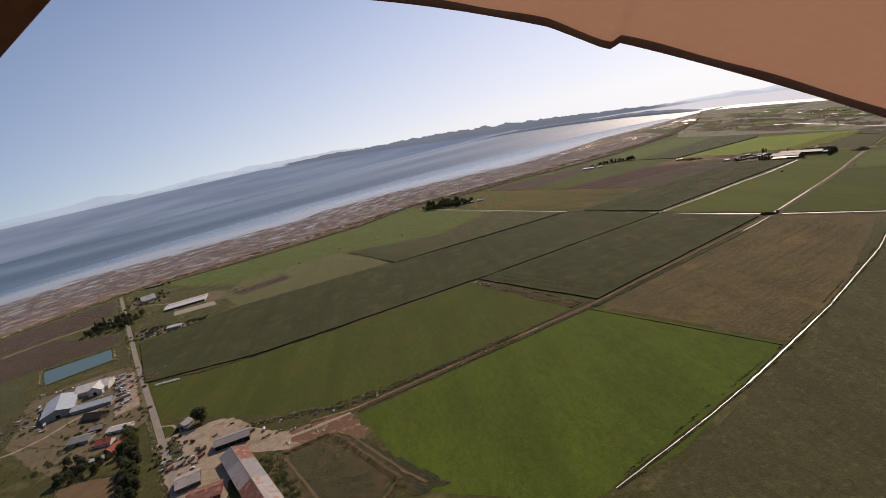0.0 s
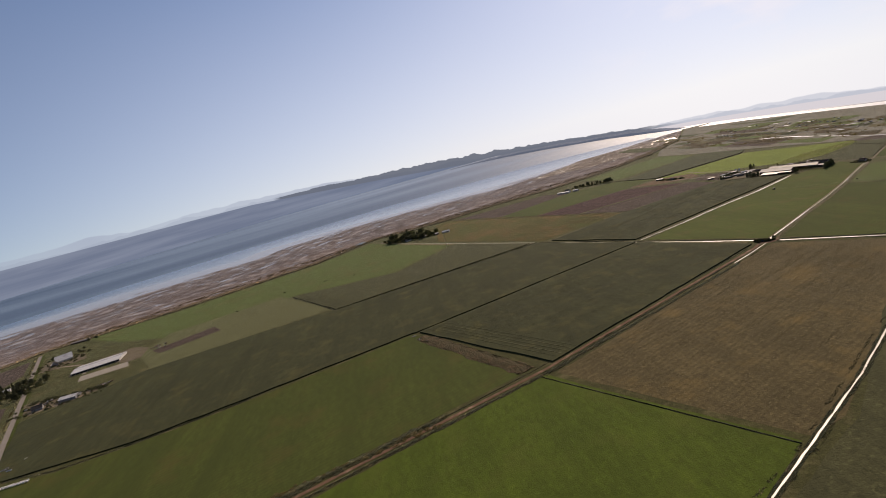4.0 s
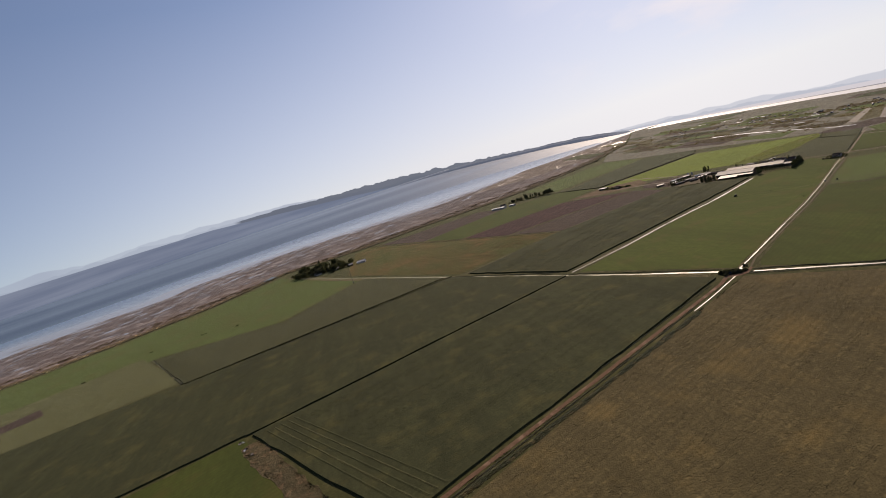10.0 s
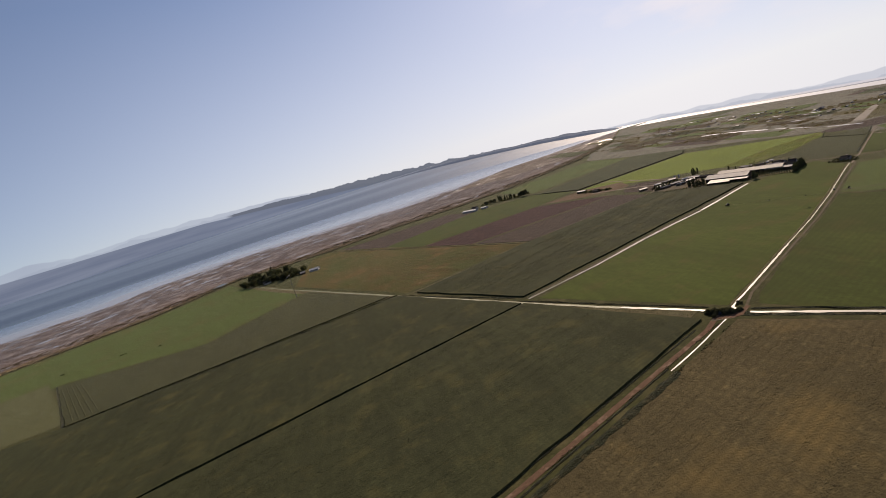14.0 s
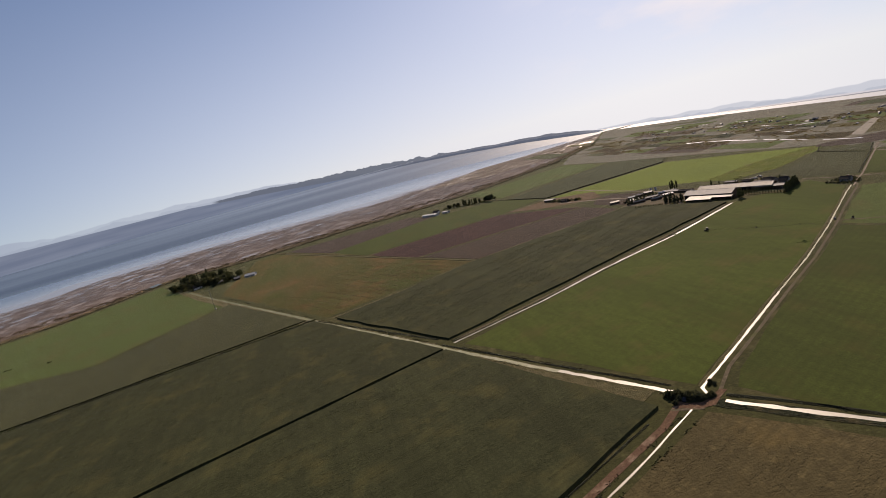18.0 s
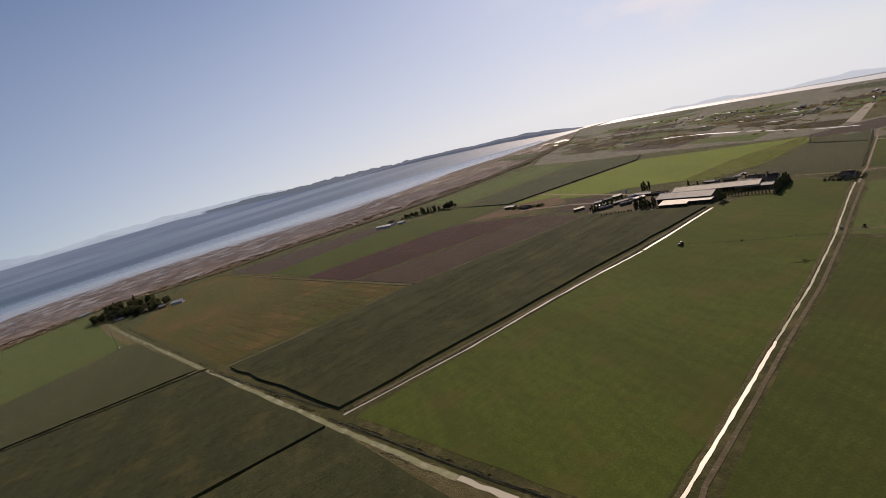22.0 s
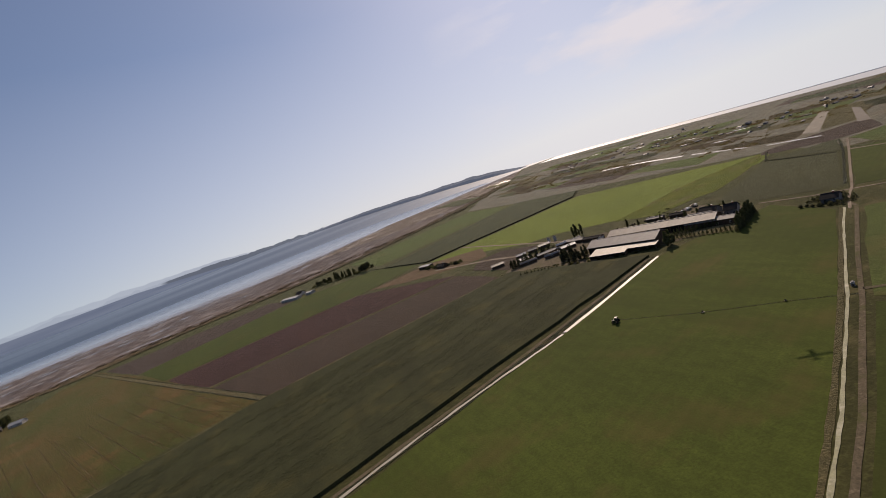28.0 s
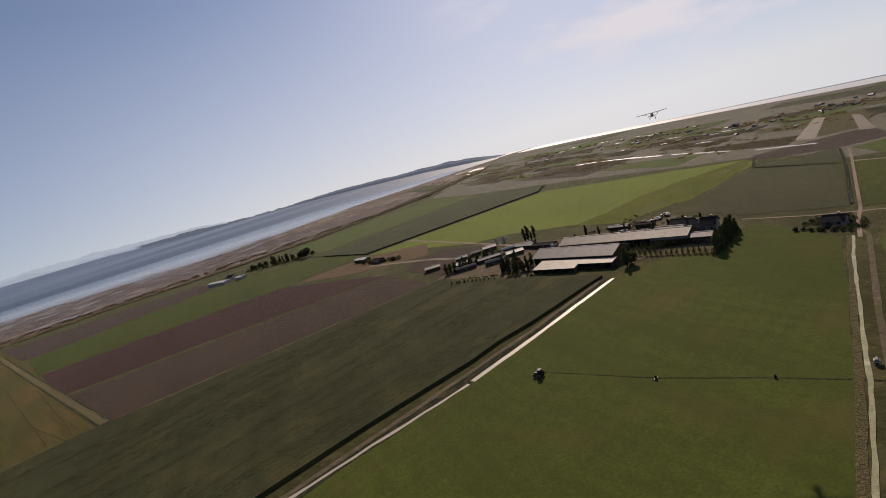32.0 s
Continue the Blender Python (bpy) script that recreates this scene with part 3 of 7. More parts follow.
# ---------------------------------------------------------------- fields
CORN = 1.3
FIELDS = [
    ("bright", 0.1, 0.0, "bright green mown grass field", [(-87, 446), (169, 542), (260, 371), (124, 284), (53, 265), (-39, 318)]),
    ("green", 0.1, 0.0, "green grass field beside the dirt track", [(-362, 672), (-300, 664), (-232, 671), (-123, 693), (72, 745), (160, 558), (-95, 472), (-169, 492), (-304, 558)]),
    ("corn", 0.1, CORN, "dark green standing corn field", [(-463, 879), (-322, 956), (-140, 978), (-34, 978), (76.5, 750), (-123, 701), (-232, 679), (-342, 681), (-374, 682)]),
    ("corn", 0.1, CORN, "dark green standing corn field", [(74.5, 748), (-36, 974), (318, 1024), (408, 846)]),
    ("corn", 0.1, CORN, "dark green standing corn field", [(80, 745), (409.5, 843), (475, 695), (182, 559)]),
    ("olive", 0.1, 0.9, "dull green crop field", [(-132, 1182), (-36, 983), (309, 1038), (205, 1240), (78, 1125)]),
    ("pasture", 0.1, 0.0, "light green grass strip along the dike", [(-639, 1403), (-422, 1417), (-116, 1507), (24, 1610), (170, 1306), (200, 1246), (71, 1134), (-128, 1193), (-356, 1147), (-494, 1253)]),
    ("pale", 0.14, 0.0, "pale mown field", [(-389, 1084), (-371, 1187), (-163, 1225), (-42, 997), (-322, 960)]),
    ("soil", 0.18, 0.0, "small bare soil patch", [(-366, 1083), (-272, 1129), (-246, 1085), (-340, 1048)]),
    ("orange", 0.1, 0.0, "ripening orange and green crop", [(180, 1332), (331, 1026), (498, 1068), (407, 1292), (251, 1615), (207, 1588)]),
    ("corn", 0.1, CORN, "dark green standing corn field", [(340, 1010), (416.5, 861.5), (752, 973), (706, 1088), (610, 1074), (499, 1060)]),
    ("meadow", 0.1, 0.0, "wide green grass field", [(424, 844), (500, 701), (560, 735), (659, 792.5), (722, 832.5), (825, 904), (840, 957), (757, 966)]),
    ("green", 0.1, 0.0, "green field beside the gravel track", [(512, 688), (524, 700), (562, 724.5), (606, 750.5), (661, 782), (724, 821), (734, 788), (821, 706), (618, 529), (534, 640)]),
    ("pasture", 0.1, 0.0, "pale green pasture", [(728, 824), (766, 850), (828, 891), (838, 880), (909, 776), (838, 706), (738, 797)]),
    ("rough", 0.1, 0.0, "rough brown and olive stubble field", [(178, 538), (489, 680), (566, 568), (293, 378), (267, 371)]),
    ("olive", 0.1, 0.0, "dark olive field beyond the ditch", [(298, 374), (547, 582), (671, 476), (379, 221), (124, 132), (75, 247), (207, 328)]),
    ("soil", 0.1, 0.0, "grey-brown ploughed strip", [(505, 1056), (456, 1165), (688, 1166), (699, 1092)]),
    ("redsoil", 0.1, 0.0, "reddish ploughed strip", [(454, 1171), (404, 1288), (609, 1295), (653, 1231), (688, 1171)]),
    ("green", 0.1, 0.0, "green grass strip", [(399, 1295), (353, 1412), (551, 1475), (665, 1441), (697, 1324), (618, 1297)]),
    ("soil", 0.1, 0.0, "dark ploughed strip near the shore", [(349, 1417), (269, 1584), (512, 1569), (549, 1481)]),
    ("paddock", 0.14, 0.0, "small ripe orange-brown field", [(624, 1294), (660, 1243), (705, 1205), (733, 1195), (752, 1250), (701, 1300)]),
    ("fresh", 0.1, 0.0, "large bright green field behind the farm", [(705, 1306), (927, 1315), (1001, 1085), (962, 1066), (829, 1090), (793, 1152), (769, 1169)]),
    ("yellow", 0.16, 0.0, "yellowing green strip", [(820, 1098), (852, 1101), (902, 1111), (939, 1110), (1000, 1097), (978, 1076), (925, 1056), (886, 1045), (868, 1052), (832, 1055)]),
    ("corn", 0.1, 1.2, "dark green crop strip", [(672, 1413), (931, 1502), (956, 1361), (926, 1324), (703, 1315)]),
    ("pasture", 0.1, 0.0, "light green strip near the flats", [(656, 1632), (911, 1672), (924, 1509), (675, 1456)]),
    ("olive", 0.1, 0.0, "grey-green field", [(856, 1015), (962, 1061), (960, 995), (869, 928), (852, 974)]),
    ("olive", 0.1, 0.0, "grey-green field", [(968, 1061), (1010, 1029), (965, 995)]),
    ("green", 0.1, 0.0, "dull green field beside the lane", [(962, 986), (979, 967), (891, 869), (869, 922)]),
    ("pasture", 0.1, 0.0, "pale field beside the airfield", [(1006, 1016), (1103, 962), (1032, 874), (975, 971)]),
]
for i_, (kind_, z_, thick_, label_, pts_) in enumerate(FIELDS):
    sheet("corn_field" if thick_ else "field", pts_, MAT[kind_], z_ + 0.012 * i_, thick_, label_, "field")

# ---------------------------------------------------------------- tracks, roads and ditches
ribbon("road", [(-212, 360), (-233, 401), (-319, 572), (-434, 797), (-710, 1356)], 7.0, MAT["asphalt"], 0.60, "straight worn asphalt country road", "road", 0.02)
ribbon("dirt_track", [(-132, 459), (-94, 459), (170, 549), (305, 609), (468, 681), (487, 694)], 3.6, MAT["dirt"], 0.52, "reddish dirt farm track", "track", 0.12)
ribbon("track_verge", [(-88, 454), (173, 543), (309, 600), (426, 651)], 5, MAT["bank"], 0.45, "weedy verge beside the dirt track", "verge", 0.4, rise=0.5)
ribbon("gravel_track", [(478, 690), (489, 683), (504, 690), (522, 705), (562, 728), (606, 754), (661, 785.5), (724, 825.5), (764, 853), (830, 896), (847, 918)], 1.9, MAT["yardmix"], 0.55, "brown gravel farm track beside the ditch", "track", 0.12)
sheet("dirt_corner", [(481, 690), (488, 683.5), (495, 682), (501, 686), (507, 689), (505, 691.5), (498, 688.5), (492, 687), (485, 692)], MAT["dirt"], 0.553, label="reddish bare dirt at the track junction", category="track")
ribbon("ditch", [(498, 691), (500, 697), (520, 708.5), (560, 731.8), (604, 757.8)], 1.4, MAT["canal"], 0.56, "narrow water-filled ditch", "ditch", 0.4, step=4.5)
ribbon("ditch", [(604, 757.8), (659, 789.5), (722, 829.5), (762, 857), (806, 887), (828, 901)], 1.1, MAT["algae"], 0.56, "narrow ditch pale with duckweed", "ditch", 0.35, step=4.5)
ribbon("ditch", [(485, 685), (459, 671.5), (441, 662.5), (424, 655)], 0.9, MAT["canal"], 0.56, "thin pale ditch beside the dirt track", "ditch", 0.5)
ribbon("ditch", [(75, 270), (161, 311), (205, 334)], 0.7, MAT["canal"], 0.56, "narrow overgrown ditch", "ditch", 0.6)
ribbon("ditch", [(205, 334), (259, 365), (334, 409), (463, 494), (565, 574)], 1.1, MAT["canal"], 0.56, "narrow water-filled ditch", "ditch", 0.5)
ribbon("canal", [(53, 1566), (91, 1485), (167, 1328), (319, 1026), (407, 853)], 3.6, MAT["algae"], 0.56, "straight drainage canal green with duckweed", "canal", 0.25)
ribbon("canal", [(407, 853), (446, 778), (456, 760)], 2.9, MAT["algae"], 0.56, "straight drainage canal green with duckweed", "canal", 0.35, step=5)
ribbon("canal", [(456, 760), (475, 726), (489, 701)], 2.6, MAT["canal"], 0.56, "straight drainage canal", "canal", 0.35, step=5)
ribbon("canal", [(500, 682), (514, 662), (531, 638), (582, 565)], 2.6, MAT["canal"], 0.56, "straight drainage canal", "canal", 0.35, step=5)
ribbon("canal", [(418, 852), (500, 875), (560, 898), (600, 911), (655, 926)], 1.5, MAT["canal"], 0.56, "shallow silty canal beside the corn", "canal", 0.5)
ribbon("canal", [(657, 927), (693, 941), (721, 953), (753, 966)], 2.2, MAT["canal"], 0.56, "bright drainage canal beside the corn", "canal", 0.25)
ribbon("headland_track", [(424, 858), (500, 880.5), (574, 905.5), (607, 916.5), (652, 932.5), (698, 949), (748, 970)], 2.4, MAT["yardmix"], 0.565, "worn pale track along the canal", "track", 0.25)
sheet("runway", [(1060, 1098), (1053, 1075), (1170, 1146), (1179, 1163)], MAT["concrete"], 0.60, label="pale airfield runway", category="runway", cuts=1)
sheet("field", [(1010, 1100), (1050, 1072), (1080, 1048), (1034, 1006), (1006, 1030), (990, 1092)], MAT["soil"], 0.42, label="dark ploughed wedge beside the airfield", category="field")
ribbon("farm_lane", [(826, 897), (845, 910), (866, 922), (962, 987), (1007, 1018)], 1.6, MAT["gravel"], 0.57, "pale straight lane past the small house", "lane", 0.12)
ribbon("farm_lane", [(845, 970), (853, 937), (871, 896), (890, 860)], 1.6, MAT["gravel"], 0.575, "dry grass track across the fields", "lane", 0.15)
ribbon("farm_lane", [(964, 988), (966, 951), (968, 915)], 2.0, MAT["gravel"], 0.577, "pale gravel lane between the fields", "lane", 0.12)

ribbon("field_ditch", [(-40, 985), (-35, 980), (140, 1006), (319, 1032)], 3.8, MAT["shade_ditch"], 0.44, "dark overgrown ditch between crops", "ditch", 0.3, rise=0.9)
ribbon("field_ditch", [(-135, 1187), (-88, 1088), (-40, 986)], 3.0, MAT["shade_ditch"], 0.44, "dark overgrown ditch between crops", "ditch", 0.3, rise=0.8)
ribbon("field_ditch", [(-372, 679), (-342, 679), (-302, 668), (-232, 675), (-123, 697), (-44, 729), (68, 752)], 2.4, MAT["shade_ditch"], 0.44, "narrow overgrown ditch between crops", "ditch", 0.3, rise=0.6)
ribbon("field_ditch", [(258, 369), (165, 538)], 1.3, MAT["shade_ditch"], 0.44, "narrow overgrown ditch between crops", "ditch", 0.4, rise=0.4)
ribbon("weed_strip", [(80, 728), (158, 558)], 17, MAT["weeds"], 0.47, "strip of rank brown weeds", "weeds", 0.25, rise=0.8)
ribbon("farm_path", [(236, 1634), (399, 1283), (503, 1062)], 4.5, MAT["verge"], 0.46, "dry grass path between fields", "path", 0.3)
ribbon("farm_path", [(336, 1018), (420, 1038), (503, 1065), (606, 1079), (706, 1092)], 3.5, MAT["verge"], 0.46, "dry grass path between fields", "path", 0.3)
for side_ in (-3.2, 3.4):
    ribbon("path_ditch", [(236 + side_, 1634), (399 + side_, 1283), (501 + side_, 1066)], 1.3, MAT["shade_ditch"], 0.5, "thin dark ditch beside the grass path", "ditch", 0.5, rise=0.3)
ribbon("path_ditch", [(338, 1014), (420, 1035), (503, 1061), (606, 1076), (704, 1090)], 1.4, MAT["shade_ditch"], 0.5, "thin dark ditch along the corn", "ditch", 0.5, rise=0.3)
ribbon("farm_path", [(454, 1172), (560, 1172), (688, 1168)], 2.5, MAT["verge"], 0.46, "dry grass path between fields", "path", 0.3)
ribbon("farm_lane", [(775, 1100), (770, 1146), (751, 1308), (690, 1400)], 3.2, MAT["gravel"], 0.55, "pale farm lane", "lane", 0.1)
ribbon("farm_lane", [(690, 1240), (726, 1172), (740, 1130)], 4.0, MAT["gravel"], 0.55, "pale farm lane", "lane", 0.1)
ribbon("canal_bank", [(53, 1566), (160, 1328), (314, 1026), (402, 853), (441, 778), (478, 706)], 14, MAT["verge"], 0.46, "dry grass canal bank", "bank", 0.2)
ribbon("canal_bank", [(496, 685), (512, 662), (528, 640), (582, 565)], 7, MAT["bank"], 0.45, "weedy canal bank", "bank", 0.2)
ribbon("canal_bank", [(418, 855), (500, 878), (574, 903), (607, 914), (655, 930), (698, 946), (752, 969)], 6.5, MAT["bank"], 0.46, "weedy canal bank", "bank", 0.15)
ribbon("canal_bank", [(500, 699), (521, 711), (560, 734), (604, 760), (659, 792), (722, 832), (762, 859), (828, 903)], 2.0, MAT["verge"], 0.45, "dry grass ditch bank", "bank", 0.35)
ribbon("canal_bank", [(75, 270), (161, 311), (205, 334), (259, 365), (334, 409), (463, 494), (565, 574)], 5, MAT["bank"], 0.45, "weedy canal bank", "bank", 0.25)
ribbon("canal_hedge", [(322, 1022), (410, 868)], 2.2, MAT["shade_ditch"], 0.44, "dark reeds along the canal", "reeds", 0.4, rise=0.5)
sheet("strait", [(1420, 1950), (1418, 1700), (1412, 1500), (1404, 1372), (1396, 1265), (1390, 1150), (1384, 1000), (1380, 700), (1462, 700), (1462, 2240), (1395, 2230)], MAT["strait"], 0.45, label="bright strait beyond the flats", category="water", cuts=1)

ribbon("road_verge", [(-207, 366), (-227, 404), (-313, 575), (-428, 800), (-702, 1356)], 5, MAT["green"], 0.45, "mown grass verge beside the road", "verge", 0.3)
ribbon("road_verge", [(-218, 357), (-239, 398), (-325, 569), (-440, 794), (-716, 1352)], 6, MAT["bank"], 0.45, "weedy grass verge beside the road", "verge", 0.3)
ribbon("wheel_track", [(677, 911), (697, 876), (716, 850), (730, 828)], 0.5, MAT["bank"], 0.34, "dark hose line lying across the grass", "hose line", 0.4)
sheet("field", [(712, 1100), (702, 1160), (722, 1190), (748, 1190), (765, 1142), (736, 1130)], MAT["soil"], 0.5, label="dark bare plots beside the farm lane", category="field")
ribbon("field_ditch", [(960, 995), (965, 1062), (1000, 1090)], 2.2, MAT["shade_ditch"], 0.5, "dark overgrown ditch between grey-green fields", "ditch", 0.3, rise=0.5)
ribbon("field_ditch", [(872, 930), (960, 990), (1006, 1024)], 1.9, MAT["shade_ditch"], 0.5, "dark overgrown ditch between grey-green fields", "ditch", 0.3, rise=0.4)
ribbon("field_ditch", [(404, 1290), (505, 1293), (612, 1296), (700, 1306), (770, 1310)], 2.0, MAT["verge"], 0.5, "pale grass balk between fields", "balk", 0.4)
ribbon("field_ditch", [(703, 1312), (672, 1413), (660, 1455)], 1.9, MAT["shade_ditch"], 0.5, "dark overgrown ditch between fields", "ditch", 0.3, rise=0.5)
ribbon("field_ditch", [(703, 1312), (926, 1322), (958, 1360)], 1.9, MAT["shade_ditch"], 0.5, "dark overgrown ditch between fields", "ditch", 0.3, rise=0.5)
ribbon("tramline", [(307, 1251), (404, 1039)], 0.45, MAT["weeds"], 0.36, "dark wheel line through the ripe crop", "wheel line", 0.6)
ribbon("tramline", [(330, 1146), (384, 1036)], 0.45, MAT["weeds"], 0.36, "dark wheel line through the ripe crop", "wheel line", 0.6)
ribbon("tramline", [(275, 1205), (360, 1034)], 0.45, MAT["weeds"], 0.36, "dark wheel line through the ripe crop", "wheel line", 0.6)
ribbon("tramline", [(339, 1239), (353, 1202)], 0.45, MAT["weeds"], 0.36, "dark wheel line through the ripe crop", "wheel line", 0.6)
ribbon("tramline", [(402, 1142), (442, 1052)], 0.45, MAT["weeds"], 0.36, "dark wheel line through the ripe crop", "wheel line", 0.6)
ribbon("tramline", [(414, 1150), (458, 1045)], 0.45, MAT["weeds"], 0.36, "dark wheel line through the ripe crop", "wheel line", 0.6)
ribbon("tramline", [(447, 1124), (485, 1060)], 0.45, MAT["weeds"], 0.36, "dark wheel line through the ripe crop", "wheel line", 0.6)
for k in range(13):
    f_ = (k + 0.5) / 13
    ribbon("tramline", [(336 + 156 * f_, 1034 + 36 * f_), (262 + 158 * f_ - 10 * (k % 3), 1190 + 52 * f_ + 20 * (k % 3))], 0.5, MAT["weeds"], 0.37, "dark wheel line through the ripe crop", "wheel line", 0.6)
ribbon("reed_edge", [(504, 686), (519, 666), (535, 641), (586, 568)], 2.1, MAT["shade_ditch"], 0.47, "dark reeds along the canal", "reeds", 0.4, rise=0.5)
ribbon("reed_edge", [(410, 856), (450, 781), (480, 728), (491, 708)], 1.7, MAT["shade_ditch"], 0.47, "dark reeds along the canal", "reeds", 0.4, rise=0.4)
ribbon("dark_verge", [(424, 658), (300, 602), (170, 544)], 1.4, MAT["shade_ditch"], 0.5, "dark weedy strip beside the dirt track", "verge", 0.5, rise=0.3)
# this dark ribbon paints the shade at the foot of the corn
ribbon("dark_verge", [(464, 687), (300, 614), (160, 553), (80, 524)], 1.2, MAT["shade_ditch"], 0.5, "dark ribbon painted as shade along the corn beside the track", "verge", 0.4, rise=0.3)

for k in range(5):
    ribbon("headland_row", [(93 + 5.5 * k, 740 + 1.6 * k), (188 + 5.5 * k, 566 + 2.2 * k)], 1.5, MAT["olive" if k % 2 else "corn"], CORN + 0.16, "turned row of crop along the field end", "crop row", 0.5, rise=0.15)
    ribbon("headland_row", [(-122 + 6 * k, 1170 - 0.5 * k), (-30 + 6 * k, 987 + k)], 1.6, MAT["olive"], 1.1, "turned row of crop along the field end", "crop row", 0.5, rise=0.15)

# ---------------------------------------------------------------- building materials
def paint(name, col, scale=4.0, fine=0.25, rough=0.6, metal=0.0, stain=None, bump=0.15, vary=0.0):
    return material(name, col, tuple(0.78 * v for v in col), scale, fine, rough, bump, wear=stain, spec=0.22, metal=metal, vary=vary)


RUST = ((0.22, 0.085, 0.045), 6.0, 0.85)
GREY = ((0.2, 0.19, 0.18), 7.0, 0.6)
B = {
    "tin": paint("galvanised_roof", (0.23, 0.225, 0.23), rough=0.6, stain=GREY),
    "tin_rust": paint("rusty_grey_roof", (0.33, 0.31, 0.31), rough=0.6, stain=RUST),
    "rust": paint("rusted_roof", (0.2, 0.085, 0.06), rough=0.75, stain=((0.3, 0.2, 0.17), 5.0, 0.6)),
    "blue": paint("pale_blue_roof", (0.42, 0.48, 0.56), rough=0.45, stain=GREY),
    "white": paint("white_roof", (0.62, 0.62, 0.62), rough=0.5, stain=GREY),
    "beige": paint("beige_roof", (0.3, 0.265, 0.23), rough=0.55, stain=GREY),
    "dark": paint("dark_shingles", (0.035, 0.033, 0.036), rough=0.95),
    "red": paint("red_tile_roof", (0.34, 0.09, 0.07), rough=0.8),
    "wall_white": paint("white_boards", (0.6, 0.58, 0.55), rough=0.8, stain=GREY),
    "wall_wood": paint("weathered_boards", (0.12, 0.085, 0.06), rough=0.9),
    "wall_red": paint("faded_red_boards", (0.2, 0.06, 0.045), rough=0.85),
    "wall_grey": paint("grey_cladding", (0.25, 0.25, 0.26), rough=0.7, stain=GREY),
    # near-black colour painted as the shade inside doorways and bays
    "opening": paint("doorway_shade", (0.015, 0.014, 0.014), rough=0.9),
    "glass": water_material("window_glass", (0.02, 0.025, 0.03), 0.05, 0.0, 1.0),
    "trim": paint("white_trim", (0.7, 0.69, 0.66), rough=0.6),
    "bale": paint("white_film", (0.75, 0.76, 0.76), rough=0.35, fine=0.4),
    "timber": paint("grey_timber", (0.2, 0.16, 0.12), rough=0.9, vary=0.35),
    "tyre": paint("black_rubber", (0.02, 0.02, 0.02), rough=0.9),
    "steel": paint("scuffed_steel", (0.3, 0.3, 0.3), rough=0.4, metal=0.6),
    "hay": paint("stacked_hay", (0.3, 0.22, 0.09), rough=0.95),
    "bark": paint("bark", (0.09, 0.065, 0.045), rough=0.95),
    "leaf": material("broad_leaves", (0.12, 0.128, 0.064), (0.076, 0.086, 0.045), 5, 0.8, bump=0.0, vary=0.3),
    "leaf_dark": material("dark_foliage", (0.1, 0.105, 0.064), (0.064, 0.07, 0.044), 5, 0.8, bump=0.0, vary=0.3),
    "leaf_light": material("shrub_leaves", (0.09, 0.085, 0.036), (0.055, 0.056, 0.024), 4, 0.8, bump=0.0, vary=0.3),
    "leaf_dry": material("dry_weed_leaves", (0.22, 0.18, 0.085), (0.13, 0.125, 0.055), 4, 0.8, bump=0.0),
    "wing": paint("orange_wing_fabric", (0.27, 0.15, 0.085), 2.0, 0.06, rough=0.35, bump=0.03),
    "plane": paint("grey_aircraft_fabric", (0.12, 0.13, 0.15), 2.0, 0.1, rough=0.85),
}
def fabric():
    m = B["wing"]
    nt = m.node_tree
    b = nt.nodes["Principled BSDF"]
    tr = nt.nodes.new("ShaderNodeBsdfTranslucent")
    tr.inputs["Color"].default_value = (0.215, 0.122, 0.083, 1)
    mx = nt.nodes.new("ShaderNodeMixShader")
    mx.inputs[0].default_value = 0.6
    nt.links.new(b.outputs[0], mx.inputs[1])
    nt.links.new(tr.outputs[0], mx.inputs[2])
    nt.links.new(mx.outputs[0], nt.nodes["Material Output"].inputs["Surface"])


fabric()


def foliage(m, col):
    """Leaves let some of the sun through."""
    nt = m.node_tree
    tr = nt.nodes.new("ShaderNodeBsdfTranslucent")
    tr.inputs["Color"].default_value = (*col, 1)
    mx = nt.nodes.new("ShaderNodeMixShader")
    mx.inputs[0].default_value = 0.38
    nt.links.new(nt.nodes["Principled BSDF"].outputs[0], mx.inputs[1])
    nt.links.new(tr.outputs[0], mx.inputs[2])
    nt.links.new(mx.outputs[0], nt.nodes["Material Output"].inputs["Surface"])


foliage(B["leaf"], (0.11, 0.12, 0.05))
foliage(B["leaf_dark"], (0.08, 0.085, 0.042))
foliage(B["leaf_light"], (0.2, 0.19, 0.07))
foliage(B["leaf_dry"], (0.22, 0.18, 0.08))
CAR_PAINT = [paint(n, c, rough=0.3, bump=0.0) for n, c in (("white_car_paint", (0.7, 0.7, 0.7)), ("silver_car_paint", (0.35, 0.36, 0.38)), ("dark_car_paint", (0.03, 0.035, 0.05)),
                                                             ("maroon_car_paint", (0.14, 0.035, 0.03)), ("green_machine_paint", (0.03, 0.07, 0.03)), ("tan_machine_paint", (0.3, 0.22, 0.12)))]


def box(bm, x0, x1, y0, y1, z0, z1):
    v = [bm.verts.new(p) for p in ((x0, y0, z0), (x1, y0, z0), (x1, y1, z0), (x0, y1, z0), (x0, y0, z1), (x1, y0, z1), (x1, y1, z1), (x0, y1, z1))]
    for q in ((0, 3, 2, 1), (4, 5, 6, 7), (0, 1, 5, 4), (1, 2, 6, 5), (2, 3, 7, 6), (3, 0, 4, 7)):
        bm.faces.new([v[i] for i in q])


def box_part(name, dims, mat, parent, label="", bevel=0.0):
    bm = bmesh.new()
    box(bm, *dims)
    if bevel:
        bmesh.ops.bevel(bm, geom=bm.edges[:], offset=bevel, segments=2, affect="EDGES")
    return part(name, bm, mat, parent, label)


